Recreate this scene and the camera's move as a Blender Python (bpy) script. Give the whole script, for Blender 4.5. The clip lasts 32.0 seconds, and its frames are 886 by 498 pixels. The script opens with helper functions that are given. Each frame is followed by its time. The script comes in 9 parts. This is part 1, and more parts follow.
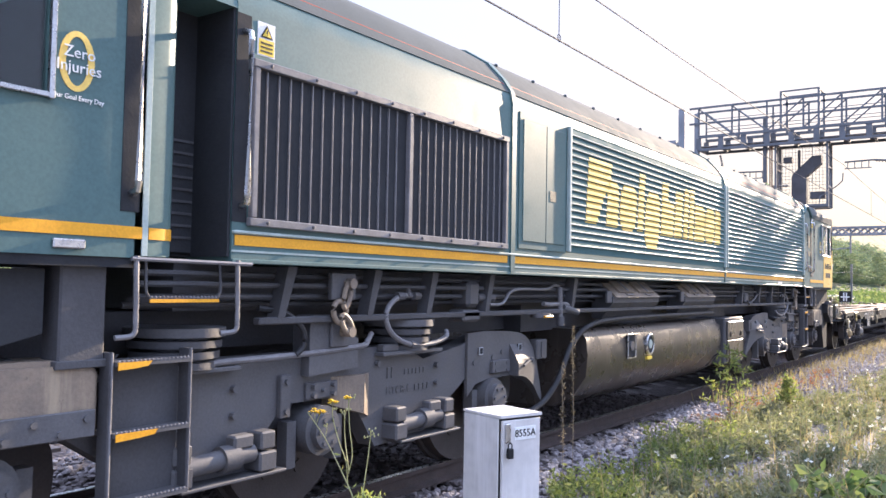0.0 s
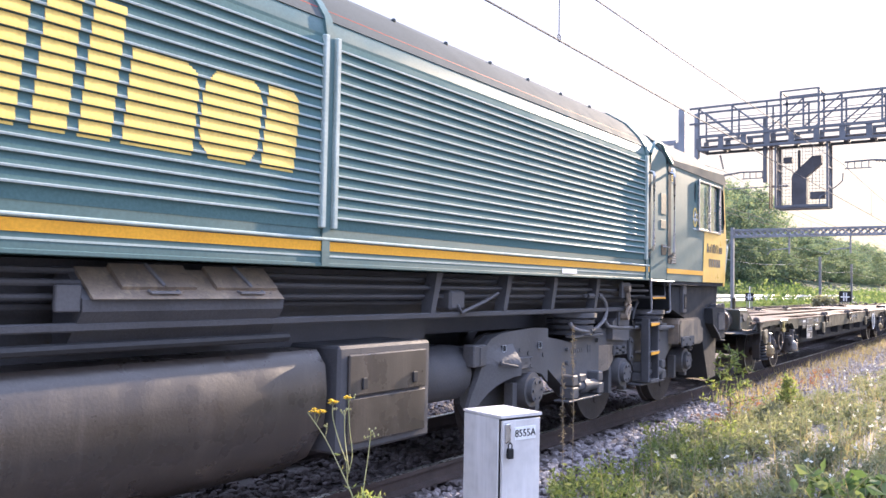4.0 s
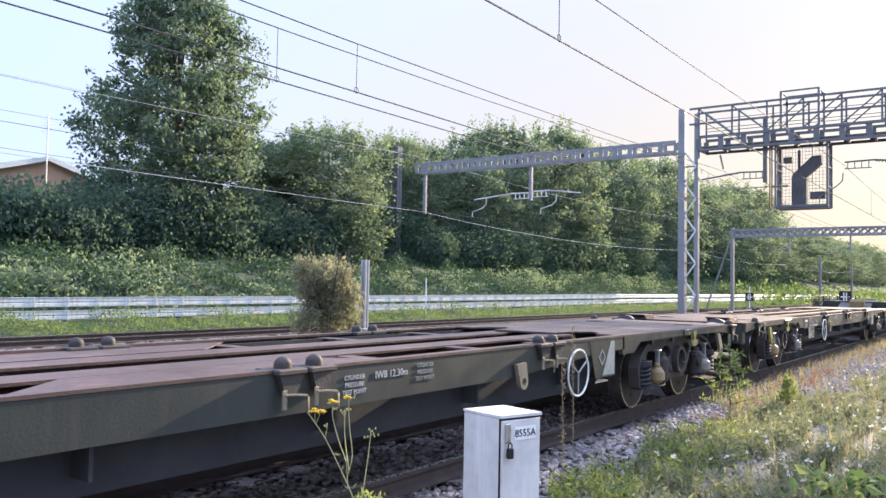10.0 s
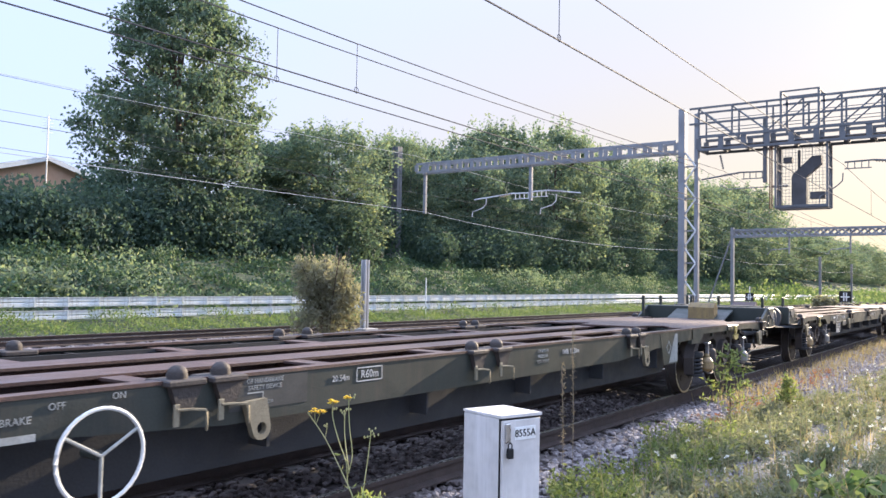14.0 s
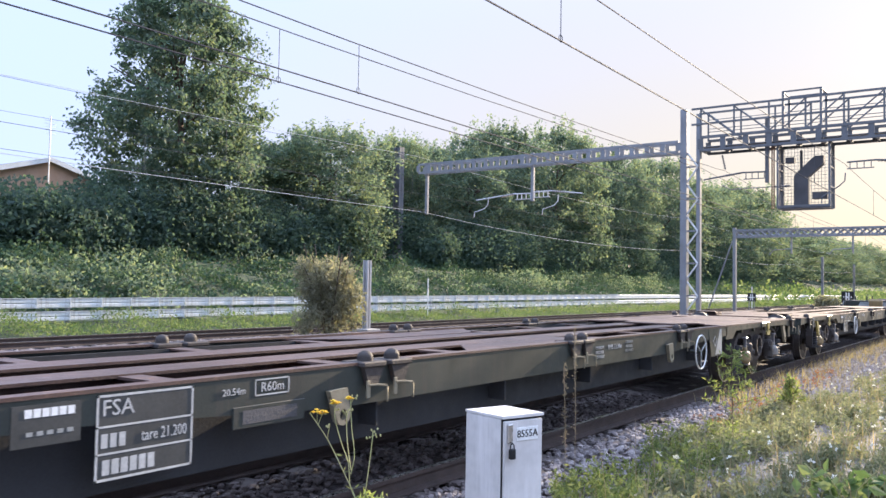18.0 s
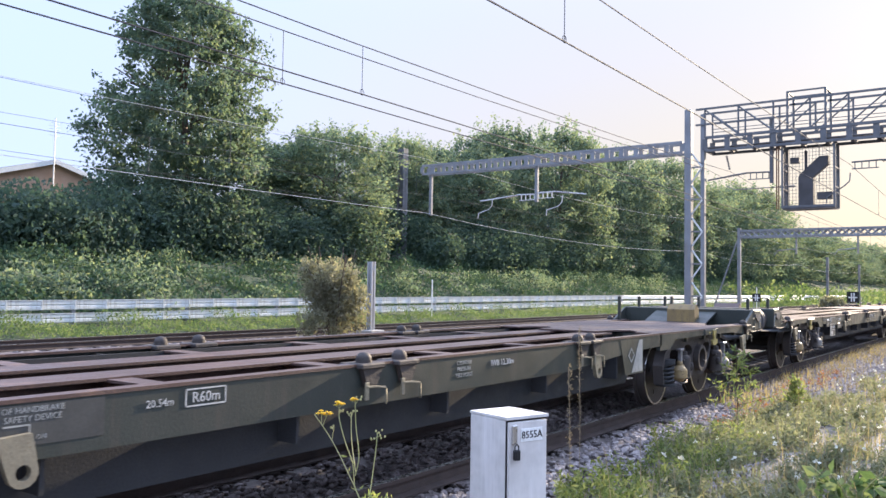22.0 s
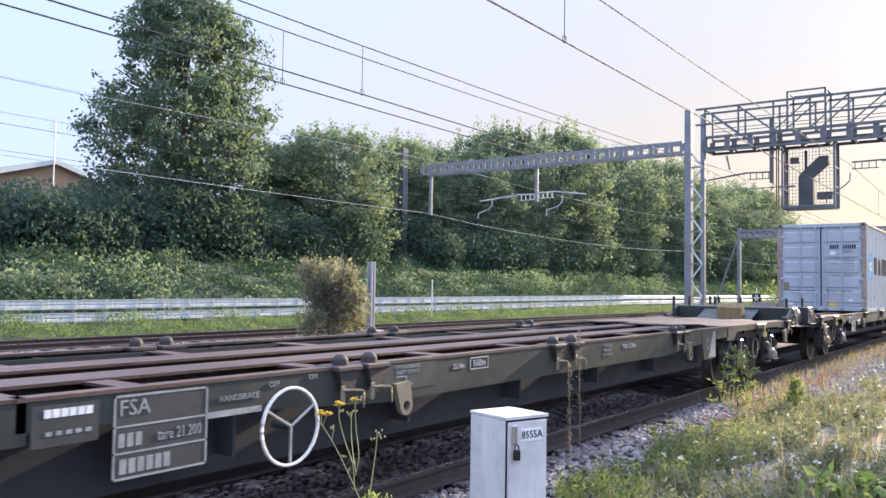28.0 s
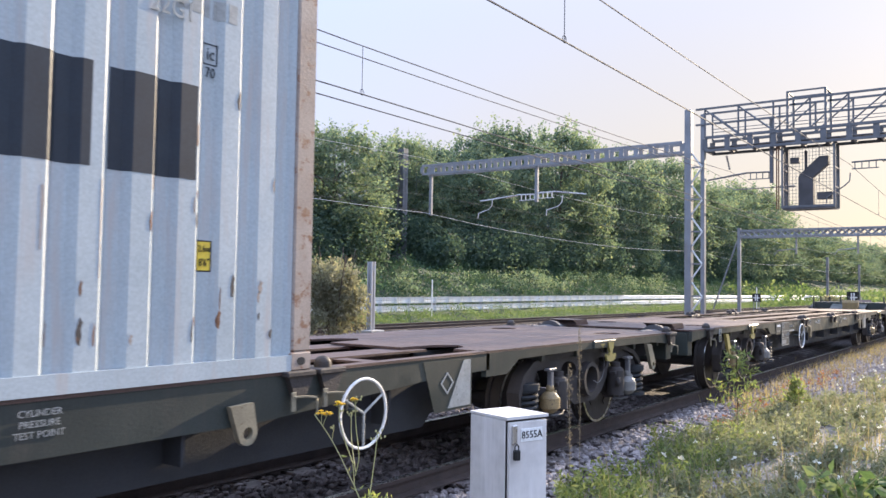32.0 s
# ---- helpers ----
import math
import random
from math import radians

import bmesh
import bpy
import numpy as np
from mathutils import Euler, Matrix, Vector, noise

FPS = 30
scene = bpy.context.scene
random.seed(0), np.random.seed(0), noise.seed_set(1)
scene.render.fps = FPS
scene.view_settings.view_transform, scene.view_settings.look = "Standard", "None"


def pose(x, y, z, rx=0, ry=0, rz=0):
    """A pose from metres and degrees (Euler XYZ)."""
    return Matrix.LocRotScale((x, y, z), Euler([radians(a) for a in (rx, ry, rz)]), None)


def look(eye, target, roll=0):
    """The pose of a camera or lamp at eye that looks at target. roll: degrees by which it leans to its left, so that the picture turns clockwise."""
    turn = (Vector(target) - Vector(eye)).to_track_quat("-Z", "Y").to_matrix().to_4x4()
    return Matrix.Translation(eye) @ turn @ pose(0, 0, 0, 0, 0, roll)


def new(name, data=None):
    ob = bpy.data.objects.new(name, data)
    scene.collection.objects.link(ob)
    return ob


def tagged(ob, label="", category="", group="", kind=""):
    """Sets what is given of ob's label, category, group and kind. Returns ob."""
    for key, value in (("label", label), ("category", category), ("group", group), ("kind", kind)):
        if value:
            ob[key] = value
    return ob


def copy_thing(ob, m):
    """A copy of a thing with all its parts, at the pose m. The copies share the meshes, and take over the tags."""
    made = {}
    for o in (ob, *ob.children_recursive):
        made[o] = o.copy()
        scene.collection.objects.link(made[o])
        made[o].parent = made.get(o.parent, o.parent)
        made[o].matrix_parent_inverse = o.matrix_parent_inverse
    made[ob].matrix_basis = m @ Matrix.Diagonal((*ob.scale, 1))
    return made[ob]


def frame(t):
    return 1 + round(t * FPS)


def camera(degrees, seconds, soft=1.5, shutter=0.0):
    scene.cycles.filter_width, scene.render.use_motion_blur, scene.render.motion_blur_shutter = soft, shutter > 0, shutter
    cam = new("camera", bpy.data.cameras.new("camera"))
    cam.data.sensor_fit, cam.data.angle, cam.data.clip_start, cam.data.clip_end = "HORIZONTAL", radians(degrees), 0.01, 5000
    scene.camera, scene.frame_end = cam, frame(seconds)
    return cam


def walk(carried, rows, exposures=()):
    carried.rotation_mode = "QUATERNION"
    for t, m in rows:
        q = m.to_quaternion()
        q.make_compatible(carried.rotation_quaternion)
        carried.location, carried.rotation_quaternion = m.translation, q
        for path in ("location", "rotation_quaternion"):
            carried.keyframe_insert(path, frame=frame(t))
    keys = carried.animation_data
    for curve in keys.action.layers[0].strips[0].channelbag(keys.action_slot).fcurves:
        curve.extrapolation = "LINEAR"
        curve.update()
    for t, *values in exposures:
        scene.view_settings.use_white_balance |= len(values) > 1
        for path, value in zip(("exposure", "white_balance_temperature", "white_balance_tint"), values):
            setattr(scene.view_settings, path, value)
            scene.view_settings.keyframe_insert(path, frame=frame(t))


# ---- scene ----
# Camera: held still on the lineside, turned a little to the left between 17 and 20.5 s.
EYE = Vector((0.0, 0.0, 1.56))
cam = camera(56.92, 32.0, soft=1.5, shutter=0.06)


def aim(yaw, pitch, roll):
    y, p = radians(yaw), radians(pitch)
    way = Vector((math.cos(p) * math.cos(y), math.cos(p) * math.sin(y), math.sin(p)))
    return look(EYE, EYE + 10 * way, roll)


def turned(k):
    return aim(35.115 + 0.424 * k, 2.547 + 0.108 * k, 1.042 - 0.162 * k)


walk(cam, [(t, turned(k)) for t, k in (
    (0.0, 0), (8.0, 0), (15.0, 0), (16.5, 0.05), (17.5, 0.12), (18.0, 0.32), (18.5, 0.6), (19.0, 0.78), (19.5, 0.92),
    (20.0, 1.0), (20.5, 1.06), (21.0, 1.0), (25.0, 1.0), (32.0, 1.0))],
    exposures=[(t, e + 0.90, 5600, tint) for t, e, tint in ((0.0, 0.95, 16), (1.0, 1.03, 16), (2.0, 1.10, 17), (3.0, 1.06, 18), (6.0, 1.16, 17), (7.0, 1.16, 16), (8.0, 1.00, 13), (9.0, 0.84, 12), (12.0, 0.74, 12), (16.0, 0.72, 12), (24.0, 0.72, 12),
                                                            (29.0, 0.68, 12), (31.0, 0.54, 12), (32.0, 0.64, 12))])

# Light: a low evening sun up the line, a little to the right of the rails.
SUN_AZ, SUN_EL = -4.0, 17.0
world = bpy.data.worlds.new("sky")
scene.world = world
world.use_nodes = True
wn = world.node_tree.nodes
sky = wn.new("ShaderNodeTexSky")
sky.sky_type, sky.sun_disc = "NISHITA", False
sky.sun_elevation, sky.sun_rotation = radians(SUN_EL), radians(90 - SUN_AZ)
sky.air_density, sky.dust_density, sky.ozone_density = 1.0, 1.2, 1.5
world.node_tree.links.new(sky.outputs[0], wn["Background"].inputs[0])
wn["Background"].inputs[1].default_value = 0.0035
veil = wn.new("ShaderNodeBackground")       # thin even veil of high summer haze
wl = world.node_tree.links
ray_way = wn.new("ShaderNodeTexCoord").outputs["Generated"]
sunward = wn.new("ShaderNodeVectorMath")
sunward.operation = "DOT_PRODUCT"
wl.new(ray_way, sunward.inputs[0])
sunward.inputs[1].default_value = (math.cos(radians(SUN_AZ)), math.sin(radians(SUN_AZ)), 0.0)
split_way = wn.new("ShaderNodeSeparateXYZ")
wl.new(ray_way, split_way.inputs[0])
near_sun, low_down, warmth, tone = wn.new("ShaderNodeMapRange"), wn.new("ShaderNodeMapRange"), wn.new("ShaderNodeMath"), wn.new("ShaderNodeMix")
near_sun.interpolation_type = low_down.interpolation_type = "SMOOTHSTEP"
wl.new(sunward.outputs["Value"], near_sun.inputs[0])
wl.new(split_way.outputs["Z"], low_down.inputs[0])
near_sun.inputs[1].default_value, near_sun.inputs[2].default_value = 0.35, 1.0
low_down.inputs[1].default_value, low_down.inputs[2].default_value = -0.1, 0.75
low_down.inputs[3].default_value, low_down.inputs[4].default_value = 1.0, 0.0
warmth.operation = "MULTIPLY"
wl.new(near_sun.outputs[0], warmth.inputs[0])
wl.new(low_down.outputs[0], warmth.inputs[1])
tone.data_type = "RGBA"
wl.new(warmth.outputs[0], tone.inputs["Factor"])
tone.inputs["A"].default_value, tone.inputs["B"].default_value = (0.60, 0.665, 0.84, 1), (0.70, 0.53, 0.30, 1)
wl.new(tone.outputs["Result"], veil.inputs[0])
overhead_veil = wn.new("ShaderNodeMapRange")    # extra brightness added overhead, out of view, to lift the fill light
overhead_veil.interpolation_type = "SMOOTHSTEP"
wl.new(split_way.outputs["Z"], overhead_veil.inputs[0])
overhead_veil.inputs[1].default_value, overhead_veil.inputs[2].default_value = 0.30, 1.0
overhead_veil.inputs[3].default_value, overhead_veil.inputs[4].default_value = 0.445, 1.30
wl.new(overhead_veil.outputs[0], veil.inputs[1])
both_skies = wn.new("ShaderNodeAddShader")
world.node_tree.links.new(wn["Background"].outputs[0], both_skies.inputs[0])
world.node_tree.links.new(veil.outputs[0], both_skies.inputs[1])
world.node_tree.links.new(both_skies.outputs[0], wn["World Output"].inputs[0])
sun = new("sun", bpy.data.lights.new("sun", "SUN"))
sun.data.energy, sun.data.angle, sun.data.color = 5.0, radians(0.6), (1.0, 0.75, 0.46)
_a, _e = radians(SUN_AZ), radians(SUN_EL)
sun.matrix_basis = look((60, -20, 40), Vector((60, -20, 40)) - Vector((math.cos(_e) * math.cos(_a), math.cos(_e) * math.sin(_a), math.sin(_e))))


# ---- materials ----
def nodes_of(name):
    m = bpy.data.materials.new(name)
    m.use_nodes = True
    nt = m.node_tree
    return m, nt, nt.nodes, nt.nodes["Principled BSDF"]


def noise_at(nt, coord, scale, detail=4.0, rough=0.6, stretch=None):
    n = nt.nodes.new("ShaderNodeTexNoise")
    n.inputs["Scale"].default_value, n.inputs["Detail"].default_value, n.inputs["Roughness"].default_value = scale, detail, rough
    if stretch:
        mp = nt.nodes.new("ShaderNodeMapping")
        mp.inputs["Scale"].default_value = stretch
        nt.links.new(coord, mp.inputs["Vector"])
        coord = mp.outputs[0]
    nt.links.new(coord, n.inputs["Vector"])
    return n.outputs["Fac"]


def ramp(nt, fac, stops):
    r = nt.nodes.new("ShaderNodeValToRGB")
    while len(r.color_ramp.elements) < len(stops):
        r.color_ramp.elements.new(0.5)
    for e, (p, c) in zip(r.color_ramp.elements, stops):
        e.position, e.color = p, (*c, 1) if len(c) == 3 else c
    nt.links.new(fac, r.inputs[0])
    return r.outputs[0]


def mixed(nt, fac, a, b, mode="MIX"):
    m = nt.nodes.new("ShaderNodeMix")
    m.data_type, m.blend_type = "RGBA", mode
    for sock, v in ((m.inputs["Factor"], fac), (m.inputs["A"], a), (m.inputs["B"], b)):
        if hasattr(v, "is_output"):
            nt.links.new(v, sock)
        elif isinstance(v, (int, float)):
            sock.default_value = v
        else:
            sock.default_value = (*v, 1)
    return m.outputs["Result"]


def surf(name, base, dark=None, rough=0.5, metal=0.0, scale=3.0, fine=60.0, bump=0.15, rust=None, rust_at=0.62, streak=None, spread=0.12, coat=0.0, vary=0.0, spec=0.35):
    """A painted, metal or mineral surface: large stains, fine grain, optional rust patches and upright streaks."""
    m, nt, ns, p = nodes_of(name)
    tc = ns.new("ShaderNodeTexCoord").outputs["Object"]
    dark = dark or tuple(c * 0.7 for c in base)
    big = noise_at(nt, tc, scale, 5.0)
    col = ramp(nt, big, [(0.5 - spread, dark), (0.5 + spread, base)])
    small = noise_at(nt, tc, fine, 3.0)
    col = mixed(nt, 0.35, col, ramp(nt, small, [(0.35, tuple(c * 0.72 for c in base)), (0.65, tuple(min(1, c * 1.15) for c in base))]))
    if streak:
        st = noise_at(nt, tc, 1.0, 5.0, 0.7, (9, 9, 0.7))
        col = mixed(nt, ramp(nt, st, [(0.52, (0, 0, 0)), (0.72, (1, 1, 1))]), col, streak)
    if rust:
        rn = noise_at(nt, tc, scale * 2.7, 8.0, 0.72)
        rf = ramp(nt, rn, [(rust_at, (0, 0, 0)), (rust_at + 0.06, (1, 1, 1))])
        col = mixed(nt, rf, col, rust)
    if vary:
        oi = ns.new("ShaderNodeObjectInfo").outputs["Random"]
        col = mixed(nt, 1.0, col, ramp(nt, oi, [(0, (1 - vary,) * 3), (1, (1 + 0.0 * vary,) * 3)]), "MULTIPLY")
    nt.links.new(col, p.inputs["Base Color"])
    p.inputs["Metallic"].default_value = metal
    p.inputs["Specular IOR Level"].default_value = spec
    rr = ramp(nt, noise_at(nt, tc, scale * 4, 4.0), [(0.3, (max(0, rough - 0.1),) * 3), (0.7, (min(1, rough + 0.12),) * 3)])
    nt.links.new(rr, p.inputs["Roughness"])
    if coat:
        p.inputs["Coat Weight"].default_value, p.inputs["Coat Roughness"].default_value = coat, 0.12
    if bump:
        b = ns.new("ShaderNodeBump")
        b.inputs["Strength"].default_value, b.inputs["Distance"].default_value = bump, 0.01
        nt.links.new(small, b.inputs["Height"])
        nt.links.new(b.outputs[0], p.inputs["Normal"])
    return m


def leaf_mat(name, a, b, c, trans=0.35, rough=0.65, spec=0.40):
    """Foliage: the colour differs from leaf to leaf, light comes through."""
    m, nt, ns, p = nodes_of(name)
    g = ns.new("ShaderNodeNewGeometry").outputs["Random Per Island"]
    tc = ns.new("ShaderNodeTexCoord").outputs["Object"]
    col = ramp(nt, g, [(0.0, a), (0.55, b), (1.0, c)])
    col = mixed(nt, ramp(nt, noise_at(nt, tc, 0.45, 3.0), [(0.35, (0, 0, 0)), (0.65, (0.5, 0.5, 0.5))]), col, tuple(x * 0.7 for x in a))
    nt.links.new(col, p.inputs["Base Color"])
    p.inputs["Roughness"].default_value = rough
    p.inputs["Specular IOR Level"].default_value = spec
    t = ns.new("ShaderNodeBsdfTranslucent")
    nt.links.new(mixed(nt, 1.0, col, (1.12, 1.12, 0.78), "MULTIPLY"), t.inputs[0])
    mx = ns.new("ShaderNodeMixShader")
    mx.inputs[0].default_value = trans
    nt.links.new(p.outputs[0], mx.inputs[1])
    nt.links.new(t.outputs[0], mx.inputs[2])
    nt.links.new(mx.outputs[0], ns["Material Output"].inputs[0])
    return m


def glass_mat(name, tint=(0.8, 0.88, 0.86)):
    m, nt, ns, p = nodes_of(name)
    p.inputs["Base Color"].default_value = (*tint, 1)
    p.inputs["Transmission Weight"].default_value, p.inputs["Roughness"].default_value, p.inputs["IOR"].default_value = 1.0, 0.02, 1.45
    return m


GREEN = surf("loco_green_paint", (0.089, 0.153, 0.150), (0.076, 0.134, 0.131), rough=0.45, scale=0.7, bump=0.02, coat=0.0, spread=0.35, spec=0.28)
LOUVRE = surf("louvre_green_paint", (0.089, 0.153, 0.150), (0.076, 0.134, 0.131), rough=0.85, scale=0.7, bump=0.03, spread=0.35, spec=0.1)
ROOF = surf("weathered_roof_paint", (0.088, 0.098, 0.098), (0.066, 0.076, 0.076), rough=0.82, scale=1.6, bump=0.06, spec=0.1)
YELLOW = surf("loco_yellow_paint", (0.74, 0.46, 0.075), (0.66, 0.39, 0.06), rough=0.36, scale=1.4, bump=0.04, coat=0.2, streak=(0.60, 0.37, 0.08))
STRIPE = surf("yellow_stripe", (0.78, 0.38, 0.02), (0.68, 0.32, 0.02), rough=0.4, scale=3, bump=0.04)
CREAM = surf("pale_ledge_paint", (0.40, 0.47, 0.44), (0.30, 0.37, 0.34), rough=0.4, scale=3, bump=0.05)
# Pale tone that paints the sun's glint along the louvre slats.
LIP = surf("slat_lip_glint", (0.38, 0.43, 0.42), (0.24, 0.30, 0.29), rough=0.45, scale=5, bump=0.05, spread=0.2)
LOGO = surf("logo_yellow", (0.80, 0.57, 0.15), (0.72, 0.50, 0.13), rough=0.8, scale=4, bump=0.04)
UNDER = surf("underframe_grime", (0.082, 0.081, 0.086), (0.054, 0.053, 0.056), rough=0.62, scale=2.5, bump=0.3, rust=(0.075, 0.055, 0.042), rust_at=0.66)
BOGIE = surf("bogie_grey_grime", (0.112, 0.110, 0.114), (0.074, 0.072, 0.075), rough=0.58, scale=1.8, bump=0.14, rust=(0.12, 0.098, 0.078), rust_at=0.66)
# Scraped steel, with low sun on these faces put into the tan.
SCRAPED_SUNLIT = surf("scraped_sunlit_steel", (0.26, 0.205, 0.15), (0.15, 0.125, 0.105), rough=0.5, scale=5, bump=0.2, streak=(0.36, 0.29, 0.20), rust=(0.12, 0.10, 0.085), rust_at=0.6)
PIPEGREY = surf("rubbed_grey_pipe", (0.20, 0.195, 0.20), (0.13, 0.125, 0.13), rough=0.38, scale=5, bump=0.1)
TANK = surf("dusty_tank_paint", (0.059, 0.048, 0.039), (0.036, 0.030, 0.027), rough=0.30, scale=1.1, bump=0.12, streak=(0.085, 0.070, 0.058), spec=0.75, spread=0.25)
OLDRUST = surf("oily_rust_brown", (0.066, 0.055, 0.050), (0.042, 0.038, 0.037), rough=0.6, scale=3, bump=0.25, rust=(0.14, 0.075, 0.045), rust_at=0.6)
# Near-black for dark parts, and for shade drawn into recesses and holes.
DARK = surf("near_black_and_recess_shade", (0.024, 0.026, 0.030), (0.016, 0.017, 0.020), rough=0.8, scale=3)
RUBBER = surf("black_rubber", (0.032, 0.032, 0.034), (0.022, 0.022, 0.024), rough=0.55, scale=6)
STEEL = surf("bright_steel", (0.55, 0.55, 0.55), (0.42, 0.41, 0.40), rough=0.30, metal=1.0, scale=6, bump=0.05)
RAILTOP = surf("polished_rail_head", (0.50, 0.48, 0.46), (0.36, 0.34, 0.32), rough=0.28, metal=0.9, scale=5, bump=0.03)
RAILSIDE = surf("rusty_rail_web", (0.070, 0.052, 0.046), (0.042, 0.034, 0.031), rough=0.85, scale=4, bump=0.5)
GALV = surf("galvanised_steel", (0.27, 0.285, 0.31), (0.19, 0.20, 0.22), rough=0.50, metal=0.6, scale=1.5, bump=0.08, streak=(0.26, 0.24, 0.22))
GALVDK = surf("weathered_galvanised_truss", (0.16, 0.17, 0.185), (0.11, 0.115, 0.125), rough=0.6, metal=0.3, scale=2, bump=0.1)
GALVPALE = surf("pale_galvanised_post", (0.44, 0.455, 0.475), (0.33, 0.34, 0.36), rough=0.55, metal=0.2, scale=1.5, bump=0.08, streak=(0.34, 0.32, 0.30))
WHITEBAR = surf("chalky_grey_barrier", (0.68, 0.70, 0.70), (0.55, 0.57, 0.57), rough=0.6, metal=0.1, scale=1.2, bump=0.1, streak=(0.36, 0.35, 0.32))
DECK = surf("rusty_brown_deck", (0.088, 0.050, 0.040), (0.050, 0.032, 0.029), rough=0.46, spec=0.5, scale=0.9, bump=0.35, rust=(0.135, 0.078, 0.055), rust_at=0.57, spread=0.2)
SOLE = surf("olive_black_wagon_paint", (0.037, 0.044, 0.039), (0.028, 0.032, 0.029), rough=0.46, scale=1.2, bump=0.12, streak=(0.05, 0.048, 0.042), rust=(0.085, 0.055, 0.04), rust_at=0.70)
# Black paint; on set-back webs and doors it also stands for shade.
WEB = surf("black_and_shaded_frame_web", (0.032, 0.034, 0.038), (0.021, 0.022, 0.025), rough=0.75, scale=2, bump=0.2)
WBOGIE = surf("rusty_bogie_casting", (0.060, 0.051, 0.047), (0.033, 0.030, 0.029), rough=0.7, scale=2.2, bump=0.4, rust=(0.10, 0.066, 0.046), rust_at=0.66)
WHEEL = surf("dark_wheel_steel", (0.066, 0.056, 0.052), (0.040, 0.036, 0.034), rough=0.7, scale=4, bump=0.3)
RUSTY = surf("rust_brown_steel", (0.16, 0.085, 0.05), (0.09, 0.05, 0.035), rough=0.8, scale=4, bump=0.4)
YLUG = surf("chipped_yellow_lug", (0.34, 0.285, 0.085), (0.22, 0.18, 0.07), rough=0.5, scale=7, bump=0.2, rust=(0.10, 0.07, 0.04), rust_at=0.6)
PALELUG = surf("faded_buff_lug", (0.24, 0.215, 0.15), (0.16, 0.14, 0.10), rough=0.6, scale=7, bump=0.2, rust=(0.10, 0.07, 0.04), rust_at=0.6)
OCHRE = surf("weathered_ochre_block", (0.23, 0.165, 0.065), (0.14, 0.10, 0.05), rough=0.6, scale=4, bump=0.2, streak=(0.10, 0.075, 0.05), rust=(0.085, 0.06, 0.04), rust_at=0.58)
BUFF = surf("ochre_brake_cylinder", (0.34, 0.25, 0.12), (0.20, 0.15, 0.085), rough=0.5, scale=9, bump=0.3, rust=(0.08, 0.06, 0.05), rust_at=0.58)
SILVER = surf("dusty_silver_cylinder", (0.24, 0.23, 0.21), (0.14, 0.135, 0.13), rough=0.5, scale=9, bump=0.3, rust=(0.12, 0.09, 0.07), rust_at=0.62)
WHITE = surf("worn_white_paint", (0.74, 0.74, 0.72), (0.58, 0.58, 0.56), rough=0.5, scale=9, bump=0.08, rust=(0.25, 0.22, 0.18), rust_at=0.68)
FADED = surf("faded_grey_lettering", (0.33, 0.34, 0.33), (0.22, 0.23, 0.22), rough=0.6, scale=12, bump=0.05, rust=(0.07, 0.075, 0.07), rust_at=0.6)
WORNWHITE = surf("worn_stencil_white", (0.52, 0.52, 0.50), (0.36, 0.36, 0.35), rough=0.6, scale=12, bump=0.05, rust=(0.10, 0.10, 0.095), rust_at=0.62)
SCUFF = surf("scuffed_deck_streak", (0.26, 0.20, 0.17), (0.18, 0.13, 0.11), rough=0.6, scale=9, bump=0.1)
PLATE = surf("dark_grey_data_panel", (0.060, 0.062, 0.060), (0.040, 0.042, 0.042), rough=0.5, scale=6, bump=0.05)
BOXGREY = surf("container_pale_blue_grey", (0.41, 0.455, 0.475), (0.34, 0.385, 0.405), rough=0.42, scale=1.1, bump=0.06, rust=(0.16, 0.085, 0.05), rust_at=0.70, streak=(0.40, 0.37, 0.35))
BOXDOOR = surf("container_door_grey", (0.43, 0.46, 0.50), (0.37, 0.40, 0.44), rough=0.45, scale=1.5, bump=0.06, streak=(0.40, 0.40, 0.41))
BOXPOST = surf("container_worn_post", (0.34, 0.29, 0.25), (0.23, 0.175, 0.145), rough=0.6, scale=3, bump=0.2, rust=(0.19, 0.10, 0.06), rust_at=0.55)
BOXBLUE = surf("pale_blue_panel", (0.16, 0.44, 0.66), (0.13, 0.38, 0.58), rough=0.45, scale=3, bump=0.04, rust=(0.45, 0.48, 0.52), rust_at=0.7)
INK = surf("dark_ink_paint", (0.022, 0.030, 0.042), (0.018, 0.022, 0.03), rough=0.5, scale=5, bump=0.04)
CABINET = surf("cabinet_pale_grey", (0.62, 0.60, 0.58), (0.57, 0.55, 0.535), rough=0.5, scale=1.5, fine=8.0, bump=0.0, streak=(0.70, 0.68, 0.67))
LABELW = surf("label_white", (0.78, 0.79, 0.78), (0.7, 0.7, 0.69), rough=0.5, scale=20, bump=0.0)
LABELY = surf("label_yellow", (0.75, 0.55, 0.06), (0.68, 0.49, 0.06), rough=0.5, scale=20, bump=0.0)
BLACK = surf("black_print", (0.015, 0.015, 0.016), (0.012, 0.012, 0.012), rough=0.6, scale=9, bump=0.0)
RED = surf("red_mark", (0.45, 0.05, 0.03), (0.35, 0.04, 0.03), rough=0.5, scale=9, bump=0.0)
# Concrete coloured darker for the train's shadow on the sleepers.
SLEEPER = surf("shade_dark_sleeper_concrete", (0.17, 0.15, 0.14), (0.10, 0.085, 0.08), rough=0.95, scale=3, bump=0.4)
CONC = surf("concrete", (0.36, 0.345, 0.32), (0.26, 0.25, 0.235), rough=0.9, scale=3, bump=0.3)
